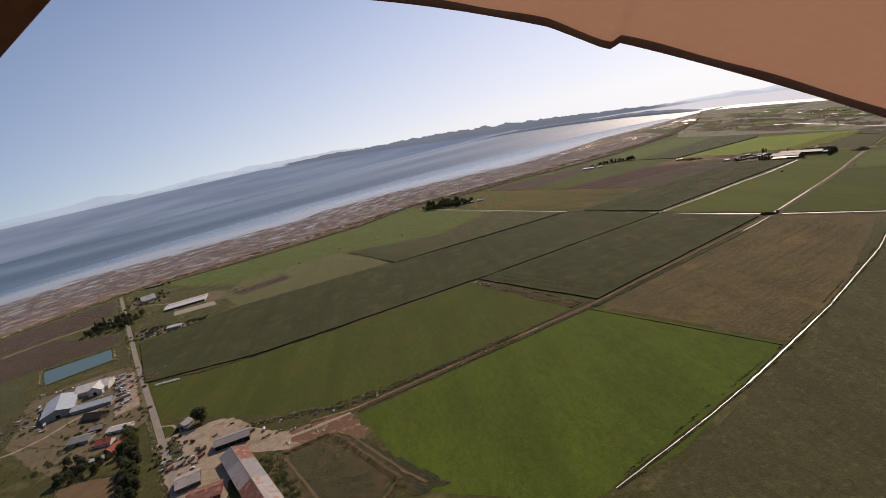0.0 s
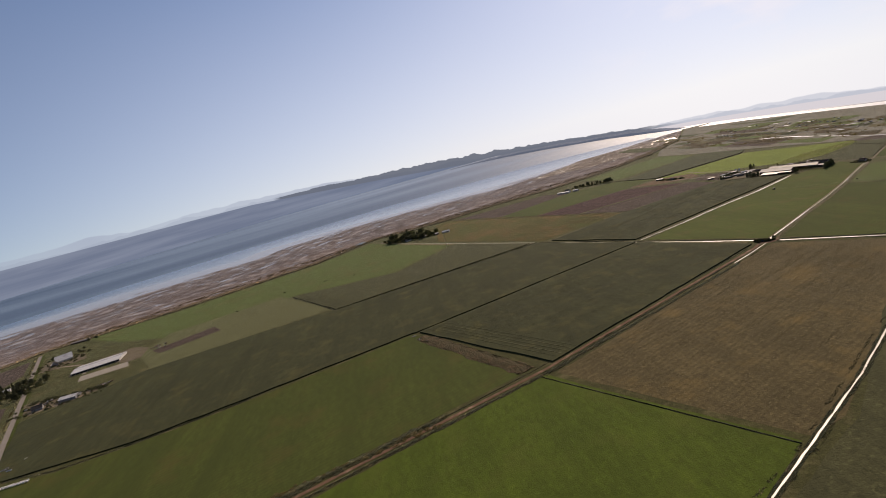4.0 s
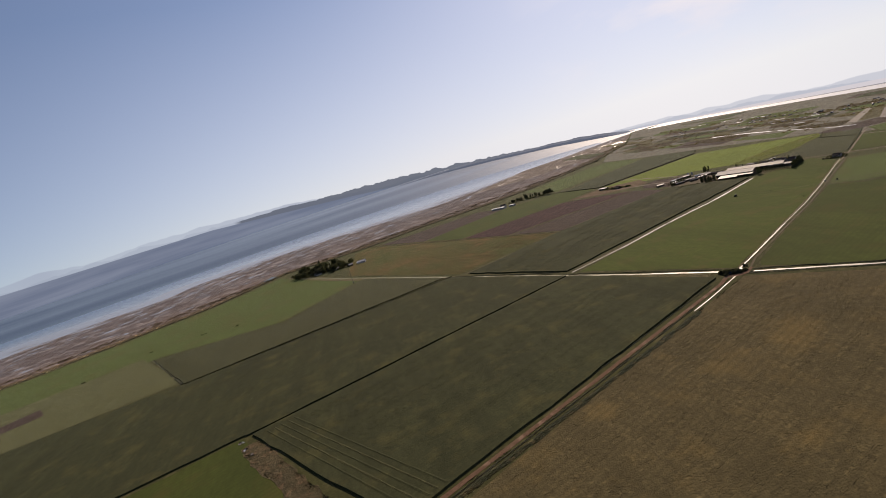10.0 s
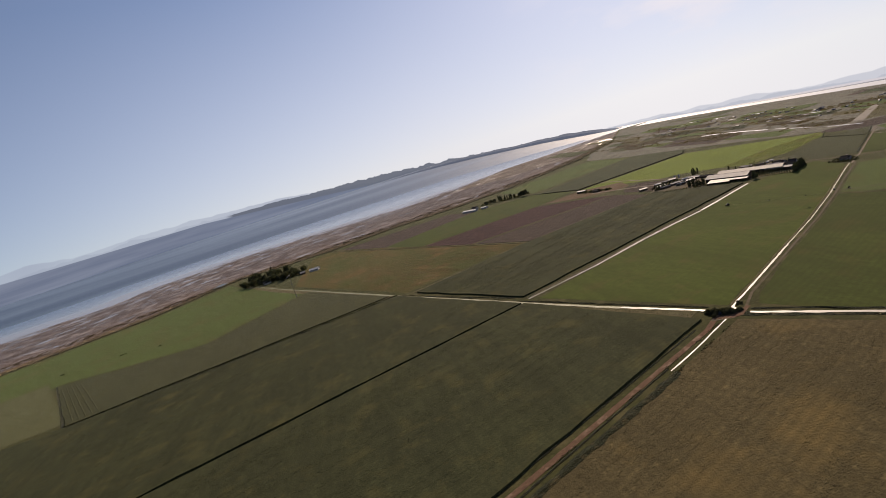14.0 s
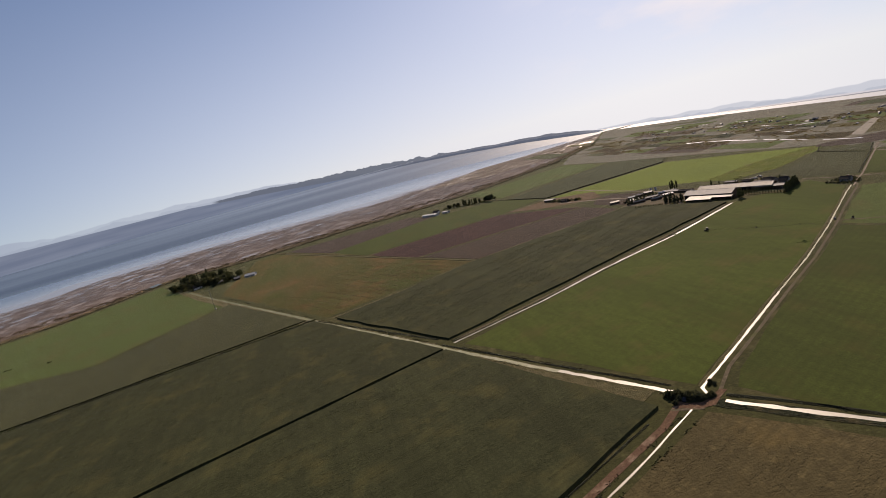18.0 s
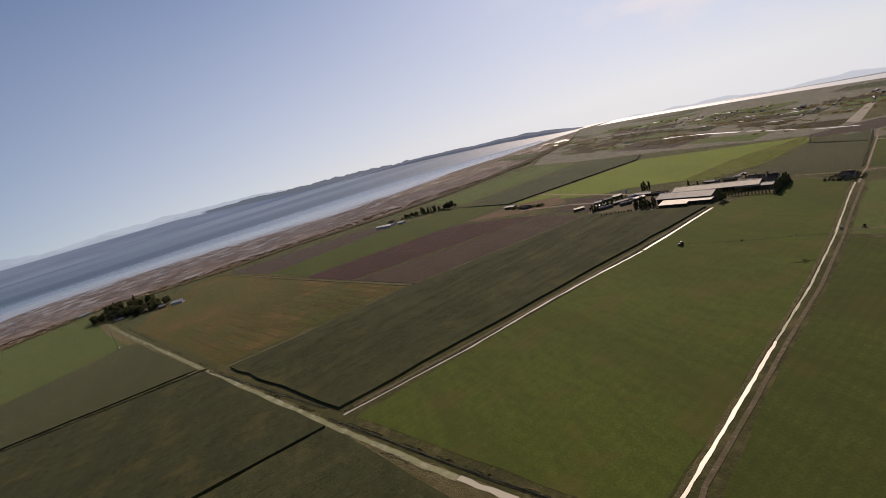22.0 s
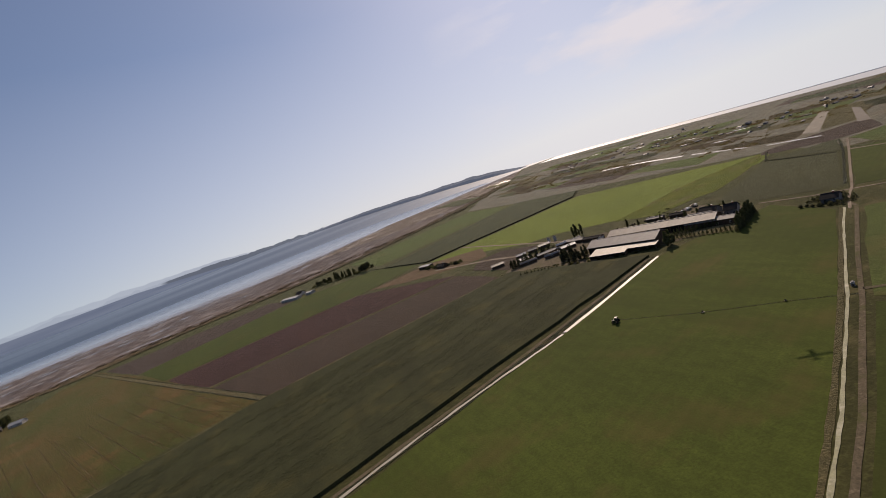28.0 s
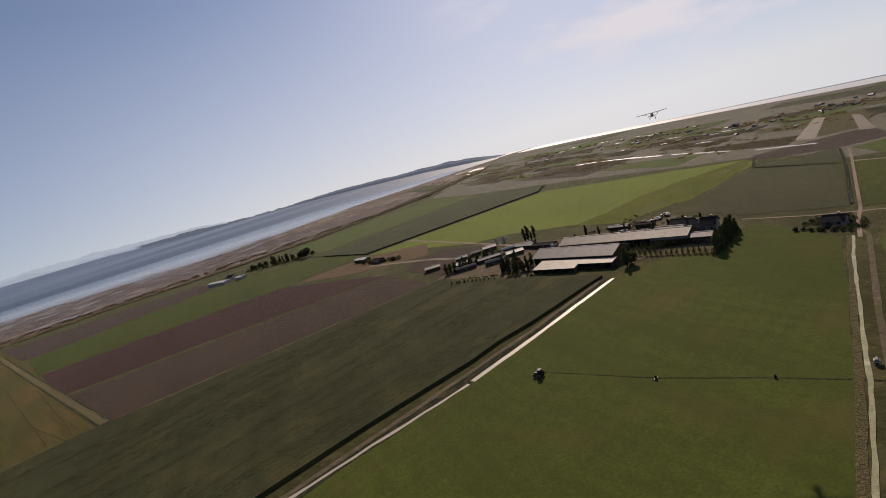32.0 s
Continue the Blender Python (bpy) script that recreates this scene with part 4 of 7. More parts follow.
def prism(name, outline, y0, y1, mat, parent, label=""):
    """A solid whose x-z outline runs from y0 to y1."""
    bm = bmesh.new()
    a = [bm.verts.new((x, y0, z)) for x, z in outline]
    b = [bm.verts.new((x, y1, z)) for x, z in outline]
    n = len(outline)
    bm.faces.new(a)
    bm.faces.new(b[::-1])
    for i in range(n):
        j = (i + 1) % n
        bm.faces.new((a[i], b[i], b[j], a[j]))
    bmesh.ops.recalc_face_normals(bm, faces=bm.faces)
    return part(name, bm, mat, parent, label)


def slope(name, p0, p1, y0, y1, mat, parent, ribs, label=""):
    """One roof slope from the eave p0 to the ridge p1 (x, z): a folded sheet with raised seams."""
    bm = bmesh.new()
    d = Vector((p1[0] - p0[0], p1[1] - p0[1])).normalized()
    up = Vector((-d.y, d.x)) if d.x > 0 else Vector((d.y, -d.x))
    prof = []
    for k in range(ribs):
        a = y0 + (y1 - y0) * k / ribs
        b = y0 + (y1 - y0) * (k + 1) / ribs
        prof += [(a, 0.215), (a + 0.1, 0.215), (a + 0.16, 0.18), (b - 0.06, 0.18)]
    prof += [(y1, 0.215), (y1, 0.0), (y0, 0.0)]
    ring = [[bm.verts.new((p[0] + up.x * k, y, p[1] + up.y * k)) for y, k in prof] for p in (p0, p1)]
    n = len(prof)
    for k in range(n):
        j = (k + 1) % n
        bm.faces.new((ring[0][k], ring[0][j], ring[1][j], ring[1][k]))
    for r in ring:
        bm.faces.new(r)
    bmesh.ops.recalc_face_normals(bm, faces=bm.faces)
    return part(name, bm, mat, parent, label)


def gable(name, x, y, heading, length, width, eave, rise, roof, wall, label, category="barn", doors=1, windows=4, group="", patches=None, open_side=False, chimney=False, ridge=None):
    """A building with two roof slopes; heading: the way of its ridge in degrees."""
    ob = empty(name, pose(x, y, 0, 0, 0, heading - 90), label=label, category=category, group=group)
    w, l = width / 2, length / 2
    prism("wall", [(-w, -0.1), (w, -0.1), (w, eave), (0, eave + rise), (-w, eave)], -l, l, B[wall], ob)
    over = min(0.9, width * 0.06)
    drop = rise * over / w
    cuts = patches or [(0.0, 1.0, roof, roof)]
    for a, b, m_left, m_right in cuts:
        y0, y1 = -l - over + (length + 2 * over) * a, -l - over + (length + 2 * over) * b
        ribs = max(2, int((y1 - y0) / 2.2))
        slope("roof_slope", (-w - over, eave - drop + 0.05), (0, eave + rise + 0.05), y0, y1, B[m_left], ob, ribs)
        slope("roof_slope", (w + over, eave - drop + 0.05), (0, eave + rise + 0.05), y0, y1, B[m_right], ob, ribs)
    rw = 1.1 if ridge else 0.25
    box_part("ridge_cap", (-rw, rw, -l - over, l + over, eave + rise + 0.12, eave + rise + 0.32), B[ridge or roof], ob)
    if open_side:
        # black panels on the closed wall imitate the shaded inside of open bays
        for s in (-1, 1):
            n = max(3, int(length / 6))
            for k in range(n):
                y0 = -l + length * (k + 0.08) / n
                box_part("bay_opening", (s * (w + 0.02) - 0.03, s * (w + 0.02) + 0.03, y0, y0 + length * 0.84 / n, 0.1, eave * 0.82), B["opening"], ob)
    for k in range(doors):
        s = -1 if k % 2 == 0 else 1
        dw, dh = min(2.2, w * 0.5), min(eave * 0.85, 4.2)
        d = box_part("door", (-dw, dw, s * (l + 0.04) - 0.05, s * (l + 0.04) + 0.05, 0.05, dh), B["opening" if category == "barn" else "wall_wood"], ob)
        box_part("door_rail", (-dw - 0.3, dw + 0.3, s * (l + 0.1) - 0.06, s * (l + 0.1) + 0.06, dh, dh + 0.15), B["trim"], d)
    for k in range(windows):
        s = -1 if k % 2 == 0 else 1
        n = max(1, windows // 2)
        yc = -l + length * ((k // 2) + 0.5) / n
        hw = min(0.7, length / n * 0.25)
        zc = min(eave * 0.6, 1.6)
        f = box_part("window", (s * (w + 0.03) - 0.05, s * (w + 0.03) + 0.05, yc - hw - 0.1, yc + hw + 0.1, zc - 0.6, zc + 0.7), B["trim"], ob)
        box_part("pane", (s * (w + 0.08) - 0.03, s * (w + 0.08) + 0.03, yc - hw, yc + hw, zc - 0.5, zc + 0.6), B["glass"], f)
    if chimney:
        c = box_part("chimney", (-0.4, 0.4, l * 0.3, l * 0.3 + 0.8, eave, eave + rise + 1.0), B["red"], ob)
        box_part("chimney_cap", (-0.5, 0.5, l * 0.3 - 0.1, l * 0.3 + 0.9, eave + rise + 1.0, eave + rise + 1.15), B["trim"], c)
    return ob


def lean_to(name, x, y, heading, length, width, high, low, roof, wall, label, category="shed"):
    """A shed with a single sloping roof on posts and an open front."""
    ob = empty(name, pose(x, y, 0, 0, 0, heading - 90), label=label, category=category)
    w, l = width / 2, length / 2
    slope("roof_slope", (w, low), (-w, high), -l, l, B[roof], ob, max(2, int(length / 2.4)))
    box_part("back_wall", (-w + 0.1, -w + 0.3, -l + 0.2, l - 0.2, 0, high - 0.1), B[wall], ob)
    for s in (-1, 1):
        prism("side_wall", [(-w + 0.3, 0), (w - 0.3, 0), (w - 0.3, low - 0.05), (-w + 0.3, high - 0.15)], s * (l - 0.2) - 0.08, s * (l - 0.2) + 0.08, B[wall], ob)
    n = max(2, int(length / 6))
    for k in range(n + 1):
        yy = -l + 0.4 + (length - 0.8) * k / n
        box_part("post", (w - 0.5, w - 0.25, yy - 0.12, yy + 0.12, 0, low), B["timber"], ob)
    return ob


# ---------------------------------------------------------------- trees
def cone_limb(bm, a, b, r0, r1, sides=6):
    d = (b - a).normalized()
    s = d.orthogonal().normalized()
    t = d.cross(s)
    ring = []
    for p, r in ((a, r0), (b, r1)):
        ring.append([bm.verts.new(p + (s * math.cos(k * math.tau / sides) + t * math.sin(k * math.tau / sides)) * r) for k in range(sides)])
    for k in range(sides):
        j = (k + 1) % sides
        bm.faces.new((ring[0][k], ring[0][j], ring[1][j], ring[1][k]))
    bm.faces.new(ring[1])


def tree(name, form, height, radius, leaf, label, seed, category="tree", leaves=420):
    rnd = random.Random(seed)
    ob = empty(name, label=label, category=category)
    bm = bmesh.new()
    top = {"round": 0.6, "column": 0.9, "cone": 0.95, "shrub": 0.5}[form]
    knots = [Vector((rnd.uniform(-0.2, 0.2) * k, rnd.uniform(-0.2, 0.2) * k, height * top * k / 4)) for k in range(5)]
    thick = max(0.1, height * 0.022)
    for k in range(4):
        cone_limb(bm, knots[k], knots[k + 1], thick * (1 - 0.2 * k), thick * (0.8 - 0.2 * k) + 0.02)
    lobes = []
    if form in ("round", "shrub"):
        for k in range(9):
            a = rnd.uniform(0, math.tau)
            r = radius * rnd.uniform(0.2, 0.62)
            z = height * rnd.uniform(0.42, 0.8) if form == "round" else height * rnd.uniform(0.25, 0.65)
            c = Vector((math.cos(a) * r, math.sin(a) * r, z))
            lobes.append((c, radius * rnd.uniform(0.34, 0.55)))
            cone_limb(bm, knots[rnd.choice((1, 2, 3))], c, thick * 0.45, 0.03, 5)
        lobes.append((Vector((0, 0, height * 0.78)), radius * 0.5))
    else:
        for k in range(12):
            f = (k + 0.5) / 12
            r = radius * ((1 - f) if form == "cone" else math.sin(math.pi * (0.12 + 0.8 * f)) ** 0.6)
            a = rnd.uniform(0, math.tau)
            c = Vector((math.cos(a) * r * 0.35, math.sin(a) * r * 0.35, height * (0.1 + 0.86 * f)))
            lobes.append((c, max(0.25, r * 0.75)))
            cone_limb(bm, Vector((0, 0, c.z * 0.93)), c + Vector((math.cos(a), math.sin(a), 0.2)) * r * 0.5, thick * 0.3, 0.02, 4)
    part("trunk", bm, B["bark"], ob)
    verts, faces = [], []
    size = {"round": 0.085, "shrub": 0.12, "column": 0.055, "cone": 0.06}[form] * max(height, radius * 1.6)
    for k in range(leaves):
        c, r = lobes[k % len(lobes)]
        n = Vector((rnd.gauss(0, 1), rnd.gauss(0, 1), rnd.gauss(0.15, 0.9))).normalized()
        p = c + n * r * rnd.uniform(0.55, 1.08)
        p.z = max(p.z, 0.15)
        u = (n + Vector((rnd.uniform(-1, 1), rnd.uniform(-1, 1), rnd.uniform(-1, 1))) * 0.8).normalized()
        s = u.orthogonal().normalized()
        t = u.cross(s)
        q = size * rnd.uniform(0.6, 1.25)
        i = len(verts)
        verts += [p + s * q, p + t * q * 0.75 + u * q * 0.2, p - s * q, p - t * q * 0.75 + u * q * 0.2]
        faces += [(i, i + 1, i + 2), (i, i + 2, i + 3)]
    me = bpy.data.meshes.new("crown")
    me.from_pydata([tuple(v) for v in verts], [], faces)
    me.materials.append(B[leaf])
    crown = new("crown", me)
    crown.parent = ob
    return ob


PROTO = {}


def plant(form, x, y, size=1.0, label="", group="", turn=None):
    """The first tree of a form is built where it stands; the next ones are copies of it."""
    spec = {
        "oak": ("tree", "round", 11, 5.5, "leaf", "full-crowned dark green broadleaf tree", 3, "tree", 520),
        "maple": ("tree", "round", 9, 5.0, "leaf_dark", "dense dark green broadleaf tree", 5, "tree", 520),
        "poplar": ("poplar", "column", 15, 2.2, "leaf", "tall slim green poplar tree", 7, "tree", 420),
        "cypress": ("conifer", "column", 8, 1.7, "leaf_dark", "dark columnar evergreen tree", 9, "tree", 320),
        "fir": ("conifer", "cone", 14, 3.6, "leaf_dark", "dark pointed fir tree", 11, "tree", 420),
        "orchard": ("garden_tree", "cone", 5.5, 2.0, "leaf", "small clipped tree in a planted row", 13, "tree", 240),
        "shrub": ("shrub", "shrub", 2.6, 2.4, "leaf_light", "straggling olive green shrub", 15, "shrub", 260),
        "bush": ("shrub", "shrub", 3.4, 3.0, "leaf_dark", "dark dense leafy shrub", 17, "shrub", 320),
    }[form]
    m = pose(x, y, 0, 0, 0, random.uniform(0, 360) if turn is None else turn)
    if form not in PROTO:
        PROTO[form] = tree(*spec[:6], spec[6], spec[7], spec[8])
        ob = PROTO[form]
        ob.matrix_basis = m
    else:
        ob = copy_thing(PROTO[form], m)
    ob.scale = (size * random.uniform(0.9, 1.1), size * random.uniform(0.9, 1.1), size * random.uniform(0.88, 1.15))
    if label:
        ob["label"] = label
    if group:
        ob["group"] = group
    return ob


def plant_row(form, a, b, n, size=1.0, jitter=1.0, group="", label=""):
    for k in range(n):
        f = (k + 0.5) / n
        plant(form, a[0] + (b[0] - a[0]) * f + random.uniform(-jitter, jitter), a[1] + (b[1] - a[1]) * f + random.uniform(-jitter, jitter), size * random.uniform(0.8, 1.2), label, group)


def thicket(name, spots, mat, label, seed, category="thicket", leaves=46):
    """Low growth that nobody could count: many leaf clumps round given spots (x, y, radius, height), joined."""
    rnd = random.Random(seed)
    verts, faces = [], []
    for x, y, r, h in spots:
        for _ in range(leaves):
            a, q = rnd.uniform(0, math.tau), math.sqrt(rnd.random())
            z = h * (1 - q * q) * rnd.uniform(0.3, 1.0)
            p = Vector((x + math.cos(a) * q * r, y + math.sin(a) * q * r, 0.3 + z))
            n = Vector((rnd.gauss(0, 1), rnd.gauss(0, 1), rnd.gauss(0.4, 0.8))).normalized()
            s = n.orthogonal().normalized()
            t = n.cross(s)
            k = r * rnd.uniform(0.14, 0.3)
            i = len(verts)
            verts += [tuple(p + s * k), tuple(p + t * k * 0.8), tuple(p - s * k), tuple(p - t * k * 0.8)]
            faces += [(i, i + 1, i + 2), (i, i + 2, i + 3)]
    me = bpy.data.meshes.new(name)
    me.from_pydata(verts, [], faces)
    me.materials.append(mat)
    return tagged(new(name, me), label, category, kind="stuff")


# ---------------------------------------------------------------- vehicles and machines
def car(x, y, heading, paint_, label, name="car", long=4.4, tall=1.45):
    ob = empty(name, pose(x, y, 0.3, 0, 0, heading), label=label, category="truck" if name == "truck" else "car", group="vehicles in the yards")
    h = long / 2
    prism("body", [(-h, 0.35), (h, 0.35), (h, 0.8), (h * 0.55, 0.92), (-h, 0.95)], -0.85, 0.85, paint_, ob)
    cab = prism("cabin", [(-h * 0.8, 0.92), (h * 0.45, 0.92), (h * 0.15, tall), (-h * 0.6, tall)], -0.74, 0.74, paint_, ob)
    for s in (-1, 1):
        box_part("side_window", (-h * 0.55, h * 0.12, s * 0.75 - 0.02, s * 0.75 + 0.02, 1.0, tall - 0.08), B["glass"], cab)
    for sx in (-0.62, 0.62):
        for s in (-1, 1):
            bm = bmesh.new()
            bmesh.ops.create_cone(bm, cap_ends=True, segments=14, radius1=0.33, radius2=0.33, depth=0.22, matrix=pose(h * sx, s * 0.82, 0.33, 90, 0, 0))
            part("wheel", bm, B["tyre"], ob)
    return ob


def tractor(x, y, heading):
    ob = empty("tractor", pose(x, y, 0.12, 0, 0, heading), label="small dark tractor standing in the grass field", category="tractor")
    box_part("bonnet", (0.1, 1.8, -0.45, 0.45, 0.9, 1.6), CAR_PAINT[4], ob, "", 0.08)
    cab = box_part("cab", (-1.1, 0.1, -0.75, 0.75, 1.0, 2.7), B["glass"], ob, "dark glazed cab", 0.08)
    box_part("cab_roof", (-1.2, 0.2, -0.85, 0.85, 2.7, 2.85), CAR_PAINT[2], cab)
    box_part("exhaust", (1.2, 1.32, 0.2, 0.32, 1.6, 2.6), B["steel"], ob)
    for px, r, w in ((-0.7, 0.95, 0.5), (1.4, 0.6, 0.35)):
        for s in (-1, 1):
            bm = bmesh.new()
            bmesh.ops.create_cone(bm, cap_ends=True, segments=20, radius1=r, radius2=r, depth=w, matrix=pose(px, s * 0.95, r, 90, 0, 0))
            wheel = part("wheel", bm, B["tyre"], ob)
            bm = bmesh.new()
            bmesh.ops.create_cone(bm, cap_ends=True, segments=14, radius1=r * 0.5, radius2=r * 0.5, depth=w + 0.06, matrix=pose(px, s * 0.95, r, 90, 0, 0))
            part("rim", bm, CAR_PAINT[5], wheel)
    return ob


def reel(x, y, heading, label):
    ob = empty("hose_cart", pose(x, y, 0.12, 0, 0, heading), label=label, category="irrigation cart")
    bm = bmesh.new()
    bmesh.ops.create_cone(bm, cap_ends=True, segments=20, radius1=0.8, radius2=0.8, depth=0.9, matrix=pose(0, 0, 1.1, 90, 0, 0))
    part("drum", bm, B["tyre"], ob, "dark hose drum")
    box_part("frame", (-1.3, 1.3, -0.6, 0.6, 0.35, 0.5), B["steel"], ob)
    for s in (-1, 1):
        box_part("upright", (-0.1, 0.1, s * 0.6 - 0.05, s * 0.6 + 0.05, 0.4, 1.3), B["steel"], ob)
        bm = bmesh.new()
        bmesh.ops.create_cone(bm, cap_ends=True, segments=14, radius1=0.38, radius2=0.38, depth=0.2, matrix=pose(-0.9, s * 0.8, 0.38, 90, 0, 0))
        part("wheel", bm, B["tyre"], ob)
    return ob


def bale(x, y, z, heading):
    ob = empty("wrapped_bale", pose(x, y, z, 0, 0, heading), label="white plastic-wrapped round bale at the field edge", category="bale", group="row of wrapped bales")
    bm = bmesh.new()
    bmesh.ops.create_cone(bm, cap_ends=True, segments=16, radius1=0.8, radius2=0.8, depth=1.6, matrix=pose(0, 0, 0.8, 90, 0, 0))
    bmesh.ops.bevel(bm, geom=[e for e in bm.edges if len(e.link_faces) == 2 and e.calc_face_angle(0) > 1.0], offset=0.15, segments=2, affect="EDGES")
    part("wrapping", bm, B["bale"], ob, smooth=True)
    return ob


def junk_pile(name, x, y, heading, seed, label, length=6.0, mat="timber", category="scrap"):
    """A heap of boards, crates and machine parts lying on the ground."""
    rnd = random.Random(seed)
    ob = empty(name, pose(x, y, 0.05, 0, 0, heading), label=label, category=category)
    for k in range(9):
        l, w, h = rnd.uniform(0.8, length * 0.5), rnd.uniform(0.3, 1.3), rnd.uniform(0.3, 1.3)
        px, py = rnd.uniform(-length / 2, length / 2), rnd.uniform(-1.6, 1.6)
        bm = bmesh.new()
        box(bm, -l / 2, l / 2, -w / 2, w / 2, 0, h)
        bmesh.ops.bevel(bm, geom=bm.edges[:], offset=0.06, segments=1, affect="EDGES")
        bmesh.ops.transform(bm, matrix=pose(px, py, 0, 0, 0, rnd.uniform(0, 180)), verts=bm.verts)
        part(rnd.choice(("board_stack", "crate", "crate", "machine_part")), bm, B[rnd.choice((mat, "timber", "steel", "rust", "wall_white", "tyre"))], ob)
    return ob

# ---------------------------------------------------------------- road-end farm below the start of the flight
sheet("yard", [(-286, 490), (-279, 509), (-254, 509), (-234, 515), (-217, 511), (-185, 475), (-168, 461), (-141, 447), (-133, 423), (-151, 421), (-167, 427), (-183, 435), (-190, 400), (-180, 330), (-205, 330), (-237, 397), (-263, 448)], MAT["gravel"], 0.50, label="pale trodden gravel farmyard", category="yard", jag=1.6)
sheet("dirt_apron", [(-150, 452), (-106, 455), (-95, 452), (-78, 416), (-81, 402), (-109, 426), (-133, 421), (-146, 432)], MAT["dirt"], 0.53, label="reddish bare dirt beside the pit", category="yard", jag=2.2)
sheet("weedy_patch", [(-168, 424), (-151, 419), (-146, 395), (-112, 343), (-98, 310), (-138, 310), (-152, 372)], MAT["bank"], 0.51, label="rank weeds beside the barn", category="weeds", jag=2.2)
sheet("weedy_patch", [(-286, 488), (-262, 446), (-250, 462), (-256, 482), (-272, 500)], MAT["bank"], 0.515, label="weeds along the road edge", category="weeds", jag=2.2)
sheet("pit_floor", [(-148, 412), (-116, 422), (-104, 408), (-58, 338), (-75, 318), (-122, 318)], MAT["weeds"], 0.52, label="overgrown floor of a bermed silage pit", category="pit", jag=2.2)
sheet("pit_growth", [(-144, 406), (-120, 414), (-72, 345), (-90, 330), (-118, 338)], MAT["pitmix"], 0.54, label="mottled rank growth on the pit floor", category="pit", jag=2.2)
ribbon("pit_berm", [(-156, 372), (-151, 414), (-114, 426), (-100, 412), (-54, 336), (-70, 310)], 8, MAT["weeds"], 0.46, "rough brown earth berm round the pit", "berm", 0.3, rise=1.7, step=3.0)
ribbon("weedy_bank", [(-192, 484), (-162, 482), (-140, 482), (-107, 470), (-69, 477), (0, 498), (80, 524)], 9, MAT["bank"], 0.46, "weedy bank along the dirt track", "bank", 0.6, rise=0.9, step=2.5)
ribbon("dirt_track", [(-245, 470), (-200, 446), (-150, 440), (-95, 454)], 5, MAT["gravel"], 0.535, "worn dirt farm track", "track", 0.3)
gable("cattle_barn", -171, 388, -62, 104, 21, 5.0, 4.0, "tin_rust", "wall_wood", "long timber barn with patched rusty and grey metal roof", patches=[(0, 0.28, "rust", "tin"), (0.28, 0.62, "tin", "tin_rust"), (0.62, 1, "tin_rust", "rust")], windows=10)
gable("machine_shed", -203, 461, 10, 30, 15, 4.4, 2.0, "tin", "wall_wood", "open-fronted machine shed with grey metal roof", open_side=True, windows=0)
gable("barn", -226, 411, 17, 18, 20, 4.0, 2.5, "tin_rust", "wall_wood", "small barn with stained grey and red roof", windows=2)
gable("barn", -205, 385, 8, 25, 18, 3.4, 2.0, "rust", "wall_red", "low barn with rusted red roof", windows=4)
gable("farmhouse", -267, 522, 70, 12, 11, 3.0, 3.0, "tin", "wall_white", "small farmhouse with grey-green roof under a big tree", "house", chimney=True)
plant("oak", -250, 523, 1.55)
plant("maple", -249, 519, 1.1)
for k in range(22):
    bale(-352 + 28 * (k % 11) / 10 + random.uniform(-0.4, 0.4), 661 + 3.0 * (k // 11) + random.uniform(-0.5, 0.5), 0.2, random.uniform(-20, 20))
for x_, y_, h_ in [(-262, 470, 20), (-255, 452, 50), (-243, 446, 10), (-160, 455, 30), (-148, 452, 60), (-133, 448, 10), (-124, 438, 80), (-116, 436, 25), (-225, 482, 60), (-215, 497, 15), (-232, 440, 5)]:
    junk_pile("scrap_heap", x_, y_, h_, int(x_ + y_), "heap of old boards, crates and rusting machine parts")
thicket("bank_thicket", [(-195 + 2.6 * k + random.uniform(-2, 2), 484 - (0.3 * k if k < 30 else 9 - 0.52 * (k - 30)) + random.uniform(-3.5, 3.5), random.uniform(0.9, 2.4), random.uniform(0.6, 2.0) * (1 if k < 45 else 0.5)) for k in range(105)], B["leaf_dry"], "tangled olive weeds and shrubs along the track bank", 61)
thicket("barnside_thicket", [(-162 + 52 * f + random.uniform(-9, 5), 414 - 86 * f + random.uniform(-8, 5), random.uniform(1.2, 3.0), random.uniform(1.0, 2.6)) for f in [random.random() for _ in range(70)]], B["leaf"], "dark rank shrubs beside the barn", 62)
ribbon("worn_strip", [(-151, 416), (-130, 375), (-112, 341)], 1.8, MAT["paddock"], 0.56, "worn tan strip beside the pit", "path", 0.5)
ribbon("worn_strip", [(-108, 436), (-92, 414), (-50, 345), (-36, 326)], 2.2, MAT["paddock"], 0.56, "worn tan strip beside the pit", "path", 0.5)
sheet("weedy_patch", [(-80, 404), (-60, 372), (-20, 318), (-45, 315), (-58, 340), (-98, 412)], MAT["pitmix"], 0.515, label="rank weeds outside the berm", category="weeds", jag=2.2)
for k in range(22):
    plant(random.choice(("shrub", "bush")), -276 + random.uniform(-5, 12), 516 - 3.2 * k + random.uniform(-2, 2), random.uniform(0.4, 0.8))
for k, (x_, y_) in enumerate([(-162, 474), (-146, 474), (-128, 470), (-112, 466), (-86, 470), (-70, 472), (-134, 478), (-118, 474)]):
    junk_pile("scrap_heap", x_, y_, 23 * k, 500 + k, "rusting implements and pale boxes on the weedy bank", 4.0, ("bale", "rust", "timber")[k % 3])
